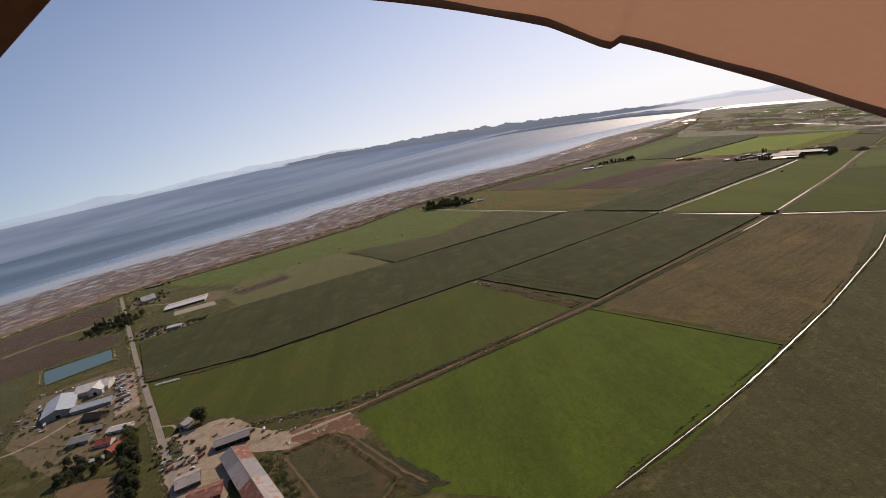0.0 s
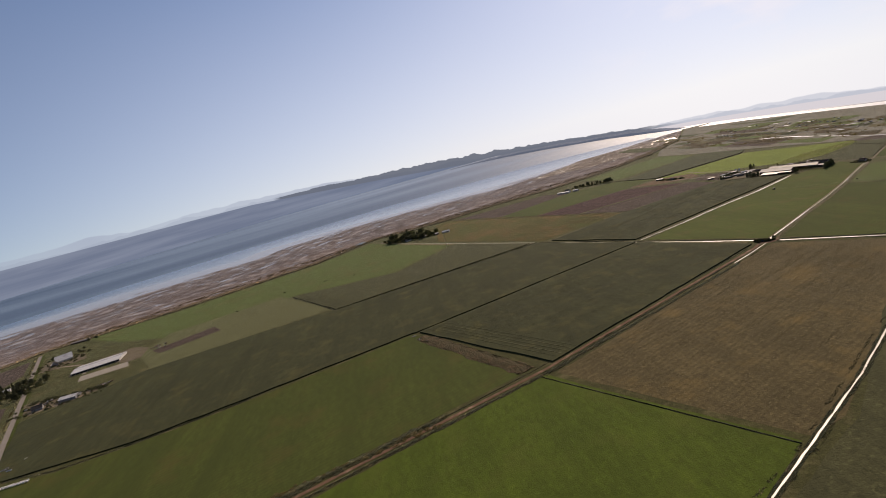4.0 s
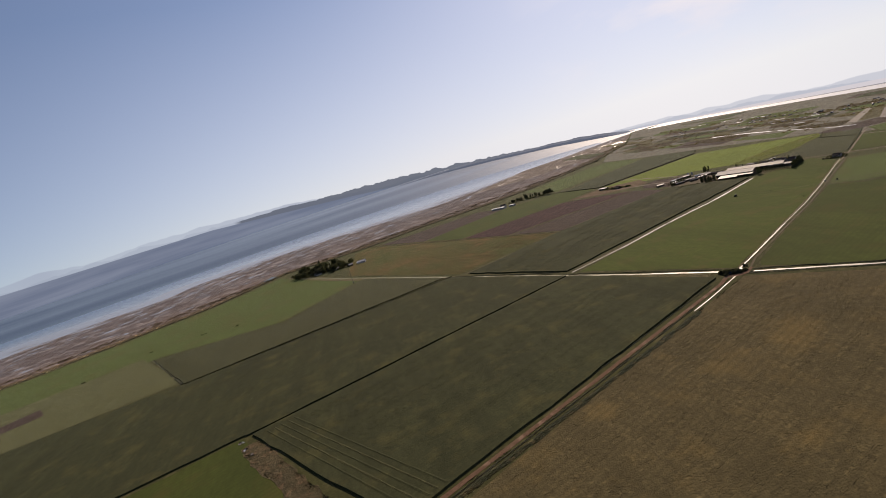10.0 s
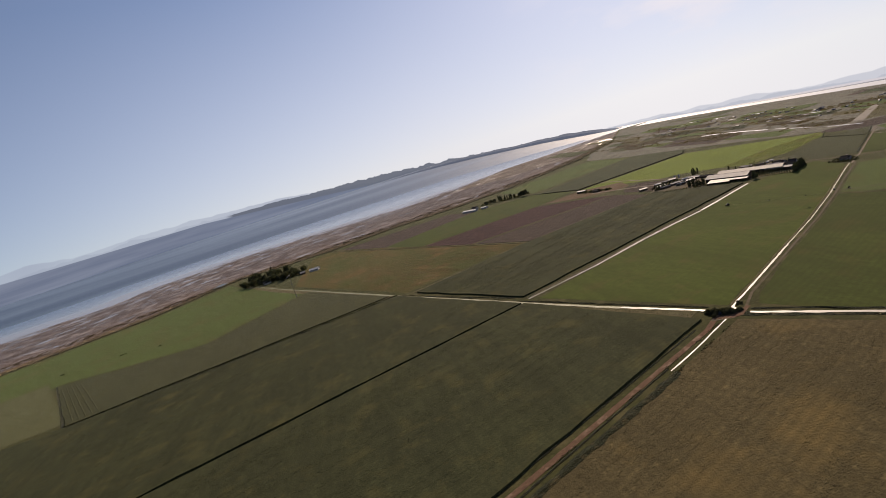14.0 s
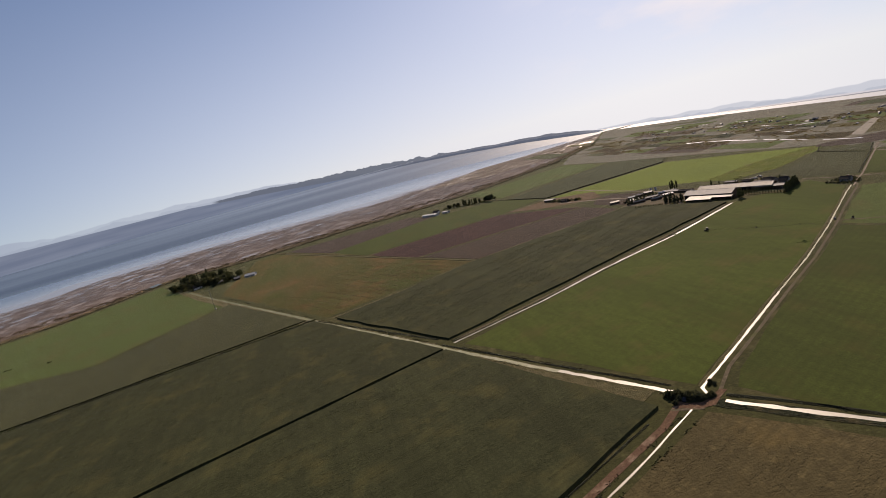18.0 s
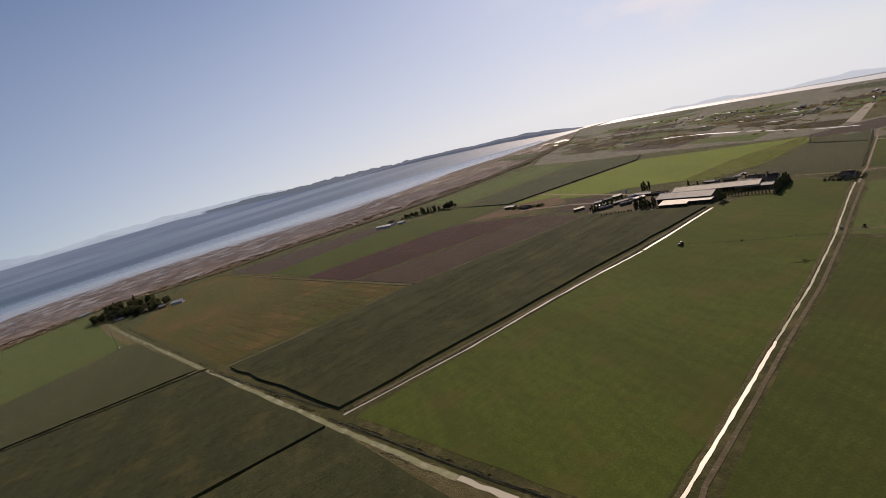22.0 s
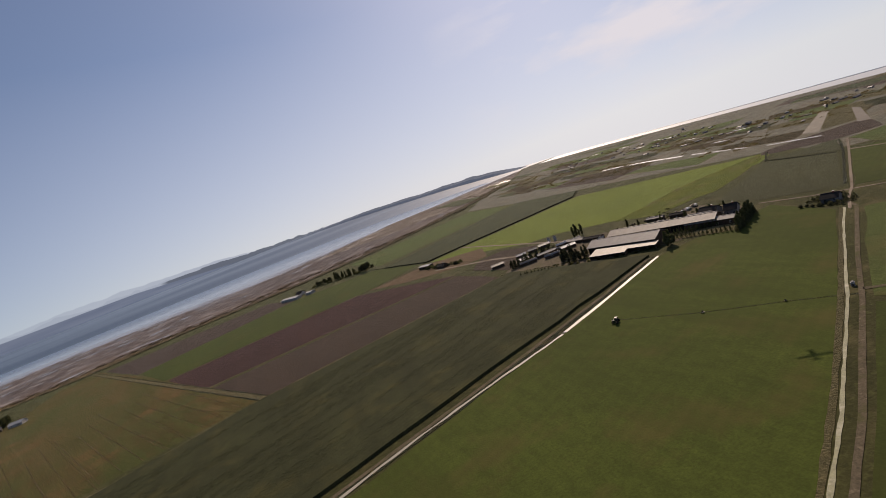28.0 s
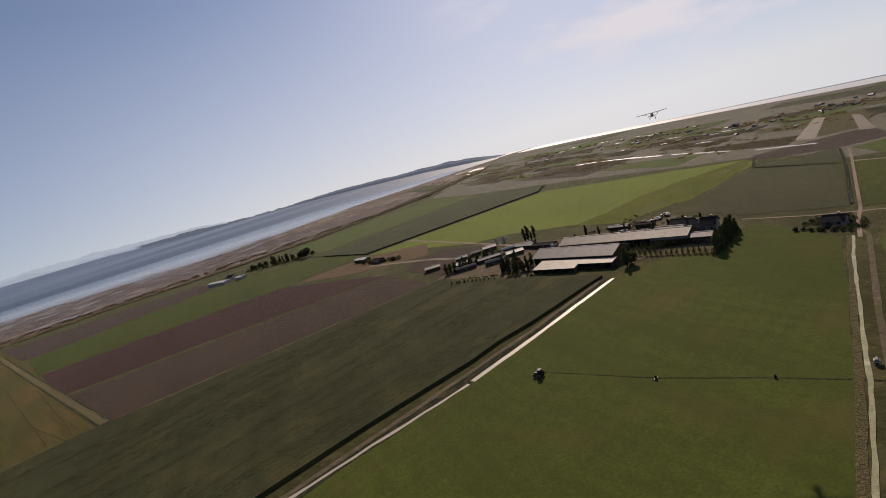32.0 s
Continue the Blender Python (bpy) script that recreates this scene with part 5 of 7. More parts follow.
for k in range(13):
    f = k / 12
    car(-264 + 26 * f + random.uniform(-1, 1), 455 - 2 * f + random.uniform(-1, 1) - (13 if k % 2 else 0), 60 + random.uniform(-12, 12), CAR_PAINT[k % 6], "old vehicle standing in a row in the yard")
for k in range(3):
    car(-258 + random.uniform(-6, 30), 432 + k * 6 + random.uniform(-2, 2), random.uniform(0, 180), CAR_PAINT[k % 6], "parked farm vehicle in the gravel yard")
junk_pile("hay_heap", -172, 452, 20, 77, "heap of loose hay and boards beside the barn", 7.0, "hay", "hay")
junk_pile("sheeted_heap", -150, 430, 0, 81, "heap under torn white plastic sheeting", 6.0, "bale", "heap")
junk_pile("sheeted_heap", -84, 478, 10, 83, "heap under torn white plastic sheeting", 3.0, "bale", "heap")

# ---------------------------------------------------------------- farm across the road
sheet("yard", [(-545, 735), (-500, 760), (-440, 772), (-395, 742), (-352, 640), (-322, 560), (-335, 535), (-370, 480), (-420, 520), (-500, 600), (-530, 665)], MAT["yardmix"], 0.49, label="trodden weedy ground of the farmstead", category="yard", jag=2.2)
sheet("vehicle_yard", [(-438, 735), (-412, 742), (-364, 640), (-352, 612), (-372, 596), (-388, 630), (-392, 668), (-418, 700)], MAT["gravel"], 0.53, label="cluttered pale gravel yard", category="yard", jag=2.2)
sheet("pond", [(-608, 862), (-516, 893), (-484, 830), (-562, 790)], MAT["pool"], 0.62, label="rectangular green-blue irrigation pond", category="pond", cuts=1)
ribbon("pond_bank", [(-612, 868), (-512, 900), (-478, 826), (-564, 783), (-612, 868)], 7, MAT["bank"], 0.46, "weedy bank round the pond", "bank", 0.25, rise=0.9)
sheet("field", [(-930, 1185), (-712, 1325), (-652, 1200), (-650, 1120), (-720, 1098), (-850, 1014), (-1050, 940)], MAT["soil"], 0.1, label="bare brown ploughed field", category="field")
sheet("field", [(-1000, 905), (-850, 980), (-705, 1070), (-625, 1010), (-548, 985), (-514, 918), (-625, 885), (-700, 842)], MAT["soil"], 0.1, label="bare brown ploughed field", category="field")
sheet("field", [(-680, 840), (-615, 835), (-505, 640), (-480, 560), (-640, 480)], MAT["olive"], 0.52, label="green paddock behind the farm", category="field")
sheet("field", [(-361, 461), (-332, 463), (-296, 454), (-281, 416), (-300, 385), (-345, 395), (-352, 445)], MAT["paddock"], 0.53, label="bare brown paddock", category="field", jag=2.2)
ribbon("farm_lane", [(-372, 655), (-430, 622), (-446, 590), (-470, 570), (-520, 560), (-640, 545)], 5, MAT["gravel"], 0.54, "pale farm lane", "lane", 0.2)
ribbon("farm_lane", [(-620, 1120), (-700, 1090), (-830, 1000), (-1000, 930)], 6, MAT["gravel"], 0.50, "pale farm lane", "lane", 0.15)
gable("packing_barn", -471, 668, 113, 62, 34, 6, 5, "blue", "wall_grey", "large barn with pale blue-grey metal roof", windows=8)
gable("packing_barn", -449, 710, 8, 40, 30, 6, 5, "white", "wall_white", "large barn with white metal roof", windows=6)
gable("packing_barn", -440, 700, 95, 26, 18, 6, 5, "white", "wall_white", "cross wing with a steep white roof", windows=2)
gable("long_shed", -421, 648, 4, 46, 17, 4, 2.5, "blue", "wall_grey", "long low shed with pale metal roof", windows=8)
gable("farmhouse", -400, 610, -17, 26, 15, 3.2, 3.5, "dark", "wall_wood", "brown house with dark shingle roof", "house", chimney=True)
gable("shed", -386, 553, 0, 21, 16, 3.5, 2.2, "tin", "wall_grey", "shed with pale metal roof", windows=4)
gable("shed", -347, 556, -6, 24, 12, 3.2, 1.8, "white", "wall_white", "narrow shed with white roof", windows=4)
gable("shed", -379, 572, 0, 14, 10, 3.0, 1.6, "tin", "wall_wood", "small shed with grey roof", windows=2)
gable("house", -351, 531, 0, 15, 12, 3.0, 3.0, "red", "wall_white", "house with a faded red roof", "house", chimney=True)
gable("house", -331, 514, 66, 22, 12, 3.0, 3.0, "red", "wall_red", "house with a red tiled roof", "house", chimney=True)
gable("shed", -343, 497, 12, 14, 6, 2.6, 1.2, "white", "wall_white", "low shed with white roof", windows=2)
for k in range(48):
    f = k / 47
    plant(random.choice(("bush", "maple", "oak", "shrub")), -330 + 60 * f + random.uniform(-9, 6) * (0.5 + f), 545 - 135 * f + random.uniform(-4, 4), random.uniform(0.75, 1.1), group="roadside trees")
thicket("roadside_undergrowth", [(-336 + 64 * f + random.uniform(-9, 4), 556 - 150 * f + random.uniform(-4, 4), random.uniform(3.0, 5.0), random.uniform(3.0, 6.5)) for f in [random.random() for _ in range(90)]], B["leaf_dark"], "dense dark growth under the roadside trees", 94, leaves=90)
thicket("garden_growth", [(random.uniform(-425, -330), random.uniform(500, 600), random.uniform(1.4, 3.0), random.uniform(1.2, 3.4)) for _ in range(46)] + [(random.uniform(-372, -328), random.uniform(466, 504), random.uniform(2.5, 4.0), random.uniform(2.5, 5.0)) for _ in range(30)], B["leaf_dark"], "dark garden shrubs between the houses", 95, leaves=70)
for k in range(16):
    plant(random.choice(("bush", "maple")), random.uniform(-372, -330), random.uniform(466, 502), random.uniform(0.75, 1.1))
thicket("yard_thicket", [(random.uniform(-500, -330), random.uniform(500, 620), random.uniform(0.8, 2.2), random.uniform(0.6, 1.8)) for _ in range(90)] + [(random.uniform(-550, -500), random.uniform(640, 775), random.uniform(0.8, 2.2), random.uniform(0.6, 1.6)) for _ in range(50)] + [(-440 + 75 * f + random.uniform(-3, 3), 775 - 130 * f, random.uniform(0.6, 1.6), 0.9) for f in [random.random() for _ in range(40)]], B["leaf_dry"], "weeds and low shrubs round the farmstead", 64)
for k in range(16):
    junk_pile("scrap_heap", -525 + 72 * random.random(), 672 - 70 * random.random(), random.uniform(0, 90), 540 + k, "crates, tyres and parts strewn behind the barn", 8.0, ("bale", "timber", "rust")[k % 3])
for k in range(18):
    junk_pile("scrap_heap", -428 + 68 * random.random(), 740 - 100 * random.random(), random.uniform(0, 90), 570 + k, "pallets and crates stacked in the gravel yard", 9.0, ("bale", "timber", "rust", "steel")[k % 4])
for k in range(10):
    car(-540 + 5.5 * k, 742 + random.uniform(-3, 3), 100, CAR_PAINT[k % 4], "vehicle parked behind the barns")
for k in range(26):
    car(-432 + 2.3 * k + random.uniform(-3, 3), 735 - 4.2 * k + random.uniform(-8, 8), random.uniform(0, 180), CAR_PAINT[k % 6], "vehicle standing in the cluttered yard")
for k in range(18):
    x_, y_ = random.uniform(-480, -375), random.uniform(570, 760)
    junk_pile("scrap_heap", x_, y_ if k % 2 else 745 + random.uniform(-8, 12), random.uniform(0, 90), 200 + k, "heap of pallets, crates and machine parts")
for k in range(7):
    car(-470 + random.uniform(-15, 15), 610 + k * 5, 20 + random.uniform(-10, 10), CAR_PAINT[k % 4], "vehicle parked behind the barns")

# ---------------------------------------------------------------- dairy at the far end of the road
gable("dairy_barn", -461, 1098, 8, 76, 44, 3.4, 2.4, "white", "wall_white", "long white-roofed dairy barn with a dark ridge vent", open_side=True, windows=0, ridge="dark")
sheet("yard", [(-515, 972), (-475, 908), (-368, 912), (-372, 935), (-440, 955)], MAT["yardmix"], 0.51, label="trodden ground round the roadside sheds", category="yard", jag=2.2)
sheet("concrete_apron", [(-470, 1050), (-395, 1056), (-380, 1022), (-458, 1016)], MAT["concrete"], 0.62, label="pale concrete feed apron", category="apron", cuts=1)
gable("farmhouse", -592, 1232, 28, 28, 22, 4, 8, "white", "wall_white", "farmhouse with a steep bright roof", "house", chimney=True)
gable("farmhouse", -596, 1205, 118, 14, 12, 3.5, 4, "dark", "wall_grey", "dark-roofed wing of the farmhouse", "house")
gable("long_shed", -640, 1390, -5, 42, 9, 3, 1.5, "beige", "wall_wood", "long low shed beside the dike", windows=6)
gable("shed", -422, 927, -3, 24, 14, 4, 2, "white", "wall_grey", "shed with pale roof", windows=4)
gable("house", -463, 920, 20, 13, 11, 3.4, 3.4, "dark", "wall_grey", "grey house with dark roof", "house", chimney=True)
gable("shed", -618, 1096, 15, 16, 9, 3, 1.6, "white", "wall_white", "small white shed among trees", windows=2)
for k in range(46):
    plant(random.choice(("bush", "fir", "maple", "maple")), -630 + 84 * random.random(), 1015 + 95 * random.random(), random.uniform(0.8, 1.3), group="copse beside the road")
for k in range(12):
    junk_pile("scrap_heap", -413 + 3.2 * k + random.uniform(-2, 2), 938 + 2.0 * k + random.uniform(-8, 8), random.uniform(0, 90), 300 + k, "heap of crates, tyres and old machinery")
    plant(random.choice(("bush", "shrub")), -505 + 11 * k, 948 - 2 * k + random.uniform(-14, 14), random.uniform(0.4, 0.7))
    plant("bush", -500 + 10 * k, 930 - k + random.uniform(-5, 5), random.uniform(0.5, 0.9))
thicket("copse_undergrowth", [(-632 + 86 * random.random(), 1015 + 100 * random.random(), random.uniform(3.0, 5.0), random.uniform(1.5, 3.5)) for _ in range(70)], B["leaf"], "rank undergrowth of the roadside copse", 91, leaves=70)
thicket("shed_hedge", [(-500 + 130 * f + random.uniform(-3, 3), 962 - 26 * f + random.uniform(-5, 5), random.uniform(2.0, 3.6), random.uniform(2.0, 4.5)) for f in [random.random() for _ in range(60)]] + [(-498 + 128 * f, 908 + 4 * f + random.uniform(-4, 4), random.uniform(1.5, 2.6), random.uniform(1.5, 3.0)) for f in [random.random() for _ in range(40)]], B["leaf_dark"], "dark overgrown hedge round the roadside sheds", 92, leaves=70)
thicket("house_growth", [(-640 + 90 * random.random(), 1180 + 100 * random.random(), random.uniform(2.0, 3.6), random.uniform(1.5, 4.0)) for _ in range(44)], B["leaf_dark"], "dark shrubs and small trees round the farmhouse", 93, leaves=70)
for k in range(8):
    plant("maple", -640 + random.uniform(0, 60), 1250 + random.uniform(0, 120), random.uniform(0.5, 0.9))
for k in range(6):
    junk_pile("feed_heap", -372 + 5 * k, 1100 + random.uniform(-12, 14), 30 * k, 340 + k, "heap of feed, boards and scrap", 8.0, "rust")

# ---------------------------------------------------------------- field corners and ditches
for x_, y_, s_ in ((72, 738, 10), (78, 722, 60), (86, 708, 20)):
    junk_pile("scrap_heap", x_, y_, s_, int(x_), "pale boxes and scrap at the field corner", 4.0, "bale")
for k in range(10):
    plant("bush", 483 + 1.3 * k + random.uniform(-1.5, 1.5), 695 - 0.5 * k + random.uniform(-4, 4), random.uniform(0.55, 0.8), "dark dense shrub over the culvert")
thicket("culvert_thicket", [(484 + 10 * f + random.uniform(-1.2, 1.2), 699 - 8 * f + random.uniform(-2.2, 2.2), random.uniform(1.8, 2.6), random.uniform(2.4, 3.4)) for f in [random.random() for _ in range(26)]] + [(497.5 + random.uniform(-1.8, 1.8), 689 + random.uniform(-1.2, 1.2), 1.5, 1.8) for _ in range(9)], B["leaf_dark"], "dense dark bushes over the culvert", 87, leaves=150)
for k in range(4):
    plant("bush", 504 + random.uniform(-2, 3), 698 + random.uniform(-2, 2), random.uniform(0.35, 0.5))
car(488, 693, 35, CAR_PAINT[2], "dark pickup parked under the shrubs", "truck", 5.2, 1.8)
tractor(675, 908, 120)
reel(697, 875, 30, "dark hose cart in the grass field").scale = (0.6, 0.6, 0.6)
reel(716, 850, 60, "small hose cart in the grass field").scale = (0.5, 0.5, 0.5)
gable("pump_house", 735, 836, 30, 1.5, 1.2, 1.1, 0.35, "tin", "wall_grey", "tiny grey pump house by the track", "shed", windows=2)
reel(741, 826, 10, "dark pump trailer beside the track")

# ---------------------------------------------------------------- shore homestead
for k in range(70):
    f = random.random()
    plant(random.choice(("maple", "oak", "oak", "bush", "shrub")), 70 + 118 * f + random.uniform(-14, 14), 1505 - 62 * f + random.uniform(-8, 24), random.uniform(0.75, 1.15), group="homestead windbreak")
for k in range(52):
    f, g = random.random(), random.random()
    plant(random.choice(("maple", "oak", "maple", "fir", "bush")), 62 + 92 * f + 18 * g, 1500 - 72 * f + g * (95 - 35 * f), random.uniform(0.95, 1.5), group="homestead windbreak")
plant_row("fir", (148, 1500), (176, 1478), 5, 1.3, 4.0, "homestead windbreak")
gable("house", 120, 1466, 20, 14, 10, 3.2, 3, "dark", "wall_white", "white house half hidden by trees", "house", chimney=True)
gable("shed", 160, 1450, 10, 10, 7, 3, 2, "tin", "wall_grey", "grey shed beside the trees", windows=2)
gable("house", 213, 1432, -20, 18, 9, 3, 2, "white", "wall_white", "low white house at the edge of the trees", "house", chimney=True)
gable("shed", 190, 1436, 15, 9, 7, 3, 2, "tin", "wall_wood", "brown shed beside the trees", windows=2)
sheet("pond", [(-22, 1655), (-4, 1690), (12, 1668), (-2, 1648)], MAT["pool"], 0.60, label="small bright pond beside the dike", category="pond")

# ---------------------------------------------------------------- big dairy farm in the middle distance
sheet("yard", [(702, 1085), (722, 1120), (775, 1105), (812, 1048), (850, 1035), (842, 975), (808, 960), (775, 978), (745, 1008)], MAT["yardmix"], 0.50, label="trodden gravel farmyard", category="yard", jag=2.2)
gable("free_stall_barn", 767, 1013, -69, 54, 17, 5.5, 3.0, "tin", "wall_wood", "large free-stall barn with pale grey metal roof", open_side=True, windows=0)
gable("long_barn", 795, 1008, -67, 80, 13, 5.0, 2.6, "beige", "wall_wood", "very long barn with beige metal roof", open_side=True, windows=0)
gable("milking_parlour", 806, 972, -68, 34, 7.5, 3.8, 1.4, "tin", "wall_wood", "milking parlour with pale roof", windows=8)
gable("holding_barn", 811, 987, -68, 16, 9, 5, 2, "tin", "wall_grey", "barn end with a pale metal roof", windows=2)
gable("calf_shed", 795.5, 997, -60, 15, 3.6, 3.2, 1.4, "white", "wall_white", "calf shed with a bright white roof", windows=4)
lean_to("feed_shed", 757, 1003, -67, 49, 6, 4.2, 3.2, "beige", "wall_wood", "open feed shed with pale sloping roof")
lean_to("feed_shed", 748, 1010, -65, 28, 5, 3.4, 2.6, "beige", "wall_wood", "open feed shed with pale sloping roof")
for x_, y_, h_, l_, w_, r_ in ((761, 1124, -20, 10, 8, "tin"), (760, 1081, -18, 12, 6, "white"), (730, 1105, -20, 12, 7, "white"), (714, 1127, -18, 11, 7, "beige"), (745, 1092, -15, 16, 5, "tin"), (772, 1090, -67, 20, 6, "tin"), (778, 1070, -67, 18, 5, "dark")):
    gable("shed", x_, y_, h_, l_, w_, 2.5, 1.0, r_, "wall_wood", "small farm shed with a metal roof", "shed", windows=2)
gable("farmhouse", 824, 991, -75, 13, 9, 4, 3, "dark", "wall_grey", "dark-roofed farmhouse behind the barns", "house", chimney=True)
gable("farmhouse", 828, 976, -60, 8, 9, 4, 3, "dark", "wall_grey", "dark-roofed farmhouse behind the barns", "house", chimney=True)
for k in range(2):
    ob = empty("silo", pose(772 + 5 * k, 1133 - 3 * k, 0), label="short white feed silo", category="silo")
    bm = bmesh.new()
    bmesh.ops.create_cone(bm, cap_ends=True, segments=20, radius1=1.4, radius2=1.4, depth=4, matrix=pose(0, 0, 2))
    part("barrel", bm, B["white"], ob)
    bm = bmesh.new()
    bmesh.ops.create_cone(bm, cap_ends=True, segments=20, radius1=1.5, radius2=0.2, depth=1.0, matrix=pose(0, 0, 4.5))
    part("roof", bm, B["tin"], ob)
plant_row("cypress", (712, 1096), (752, 1098), 15, 0.85, 1.2, "evergreen row by the farm")
for k in range(22):
    u_, v_ = random.random(), random.random()
    plant(random.choice(("cypress", "fir", "cypress")), 731 + 22 * v_ + 4 * u_, 1048 - 24 * u_ + 20 * v_, random.uniform(0.45, 0.8), group="evergreens by the farm")
plant_row("orchard", (704, 1066), (724, 1040), 11, 0.6, 0.6, "small planted trees")
plant_row("poplar", (782, 1108), (792, 1104), 4, 0.6, 1.0, "poplars behind the farm")
plant_row("shrub", (720, 1046), (768, 978), 12, 0.6, 1.0)
for k in range(5):
    plant(random.choice(("oak", "poplar")), 771 + random.uniform(-4, 4), 975 + random.uniform(-3, 3), random.uniform(0.55, 0.72), "large dark tree at the canal end")
for k in range(14):
    f = k / 13
    plant("orchard", 781.5 + 13 * f, 982.5 - 35 * f, random.uniform(0.62, 0.76), group="garden trees beside the barn")
    plant("orchard", 788 + 19 * f, 988.5 - 26 * f, random.uniform(0.7, 0.9), group="garden trees beside the barn")
sheet("garden", [(779, 984), (791, 994), (812, 962), (797, 944)], MAT["verge"], 0.51, label="dry grass garden strip", category="garden")
plant_row("poplar", (795, 943), (828, 959), 10, 0.62, 1.0, "tall windbreak beside the farm")
for k in range(12):
    car(838 + random.uniform(-6, 12), 1032 + random.uniform(-8, 6), random.uniform(0, 180), CAR_PAINT[k % 6], "vehicle parked behind the barns")
for k in range(8):
    junk_pile("scrap_heap", 818 + random.uniform(-8, 8), 1060 - 9 * k + random.uniform(-3, 3), 20 * k, 400 + k, "farm machinery and crates behind the barns", 4.0)
for k in range(10):
    plant(random.choice(("poplar", "bush")), 800 + 3.5 * k, 1066 - 9 * k, random.uniform(0.35, 0.6))

# ---------------------------------------------------------------- neighbours along the shore lane
gable("farmhouse", 545, 1500, -52, 34, 11, 3.2, 0.6, "white", "wall_white", "long white farm building near the shore", "house", windows=8)
gable("farmhouse", 560, 1514, -52, 12, 9, 3.0, 2.6, "dark", "wall_white", "white farmhouse with dark hipped roof", "house", chimney=True)
gable("shed", 572, 1484, -52, 12, 9, 3, 0.6, "white", "wall_white", "white shed beside the farmhouse", windows=2)
plant_row("maple", (580, 1535), (625, 1505), 4, 0.75, 3.0, "trees along the shore lane")
plant_row("poplar", (612, 1520), (640, 1480), 8, 0.75, 2.0, "poplars along the shore lane")
for k in range(5):
    plant("maple", 655 + random.uniform(-6, 8), 1470 + random.uniform(-8, 8), random.uniform(0.9, 1.2))
gable("barn", 692, 1279, -61, 16, 8, 3.0, 0.6, "white", "wall_wood", "pale-roofed barn beside the lane", windows=4)
gable("house", 699, 1240, -65, 11, 7, 2.6, 1.8, "dark", "wall_wood", "dark house among shrubs", "house", chimney=True)
plant_row("bush", (690, 1262), (712, 1222), 8, 0.8, 2.5)
gable("house", 841, 917, -70, 9, 7, 2.6, 2.2, "dark", "wall_grey", "dark-roofed house among clipped trees", "house", chimney=True)
plant_row("bush", (830, 930), (834, 905), 8, 0.45, 1.0, "hedge round the house")

# ---------------------------------------------------------------- far flats, town and airfield
sheet("runway_grass", [(1060, 1090), (1170, 1160), (1190, 1120), (1085, 1050)], MAT["verge"], 0.48, label="dry grass beside the runway", category="grass")
sheet("taxiway", [(1158, 1113), (1150, 1099), (1069, 1037), (1070, 1050)], MAT["asphalt"], 0.60, label="pale airfield taxiway", category="taxiway", cuts=1)
for k in range(5):
    gable("hangar", 1100 + 16 * k, 1020 + 7 * k, -50, 14, 12, 4, 1.5, ("white", "tin", "blue")[k % 3], "wall_grey", "airfield hangar with low metal roof", "hangar", windows=0)
for pts_, w_ in (([(1070, 1450), (1076, 1400), (1072, 1330), (1064, 1266)], 4.5), ([(1062, 1250), (1050, 1185), (1044, 1150)], 3.5), ([(1036, 1118), (1035, 1085), (1034, 1060)], 3.0)):
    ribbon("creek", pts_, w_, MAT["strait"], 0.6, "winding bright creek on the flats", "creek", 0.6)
for k in range(14):
    x_, y_ = random.uniform(1110, 1290), random.uniform(1250, 1800)
    w_ = random.uniform(3, 8)
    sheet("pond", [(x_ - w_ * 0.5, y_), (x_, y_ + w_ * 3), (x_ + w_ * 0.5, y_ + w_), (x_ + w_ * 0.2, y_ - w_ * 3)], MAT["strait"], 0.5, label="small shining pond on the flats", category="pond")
for k in range(60):
    x_, y_ = random.uniform(1010, 1260), random.uniform(1080, 1850)
    w_ = random.uniform(9, 26)
    sheet("scrub_patch", [(x_ - w_, y_ - w_), (x_ - w_ * 0.6, y_ + w_ * 4), (x_ + w_ * 0.7, y_ + w_ * 5), (x_ + w_, y_ - w_ * 0.5)], MAT[("bank", "verge", "marsh", "pasture", "weeds")[k % 5]], 0.14 + 0.005 * k, label="patch of scrub and rough grass", category="scrub")
for k in range(34):
    x_, y_ = random.uniform(1000, 1380), random.uniform(1010, 2050)
    if x_ < 1200 and y_ < 1200:
        continue
    u_, v_ = random.uniform(14, 34), random.uniform(40, 110)
    sheet("field", [(x_ - u_, y_ - v_), (x_ - u_ + 6, y_ + v_), (x_ + u_, y_ + v_ + 8), (x_ + u_ - 4, y_ - v_ - 6)], MAT[("olive", "pasture", "soil", "green", "olive", "verge", "corn")[k % 7]], 0.13 + 0.006 * k, label="small far parcel of farmland on the flats", category="field")
first = None
for k in range(64):
    x_, y_ = random.uniform(1130, 1285), random.uniform(1100, 1800)
    if first is None:
        first = gable("far_house", x_, y_, 20, 8, 6, 2.6, 1.6, "tin", "wall_grey", "small pale building on the far flats", "house", windows=2, group="far town")
    else:
        ob = copy_thing(first, pose(x_, y_, 0, 0, 0, random.uniform(0, 180)))
        s_ = random.uniform(0.35, 0.8)
        ob.scale = (s_, s_ * random.uniform(0.8, 2.0), random.uniform(0.35, 0.6))
spots = []
for k in range(46):
    x_, y_ = random.uniform(1015, 1285), random.uniform(1090, 2000)
    spots += [(x_ + random.gauss(0, 7), y_ + random.gauss(0, 34), random.uniform(1.5, 4.0), random.uniform(0.3, 0.7)) for _ in range(14)]
thicket("far_thickets", spots, B["leaf_dry"], "low olive thickets on the far flats", 65, leaves=22)


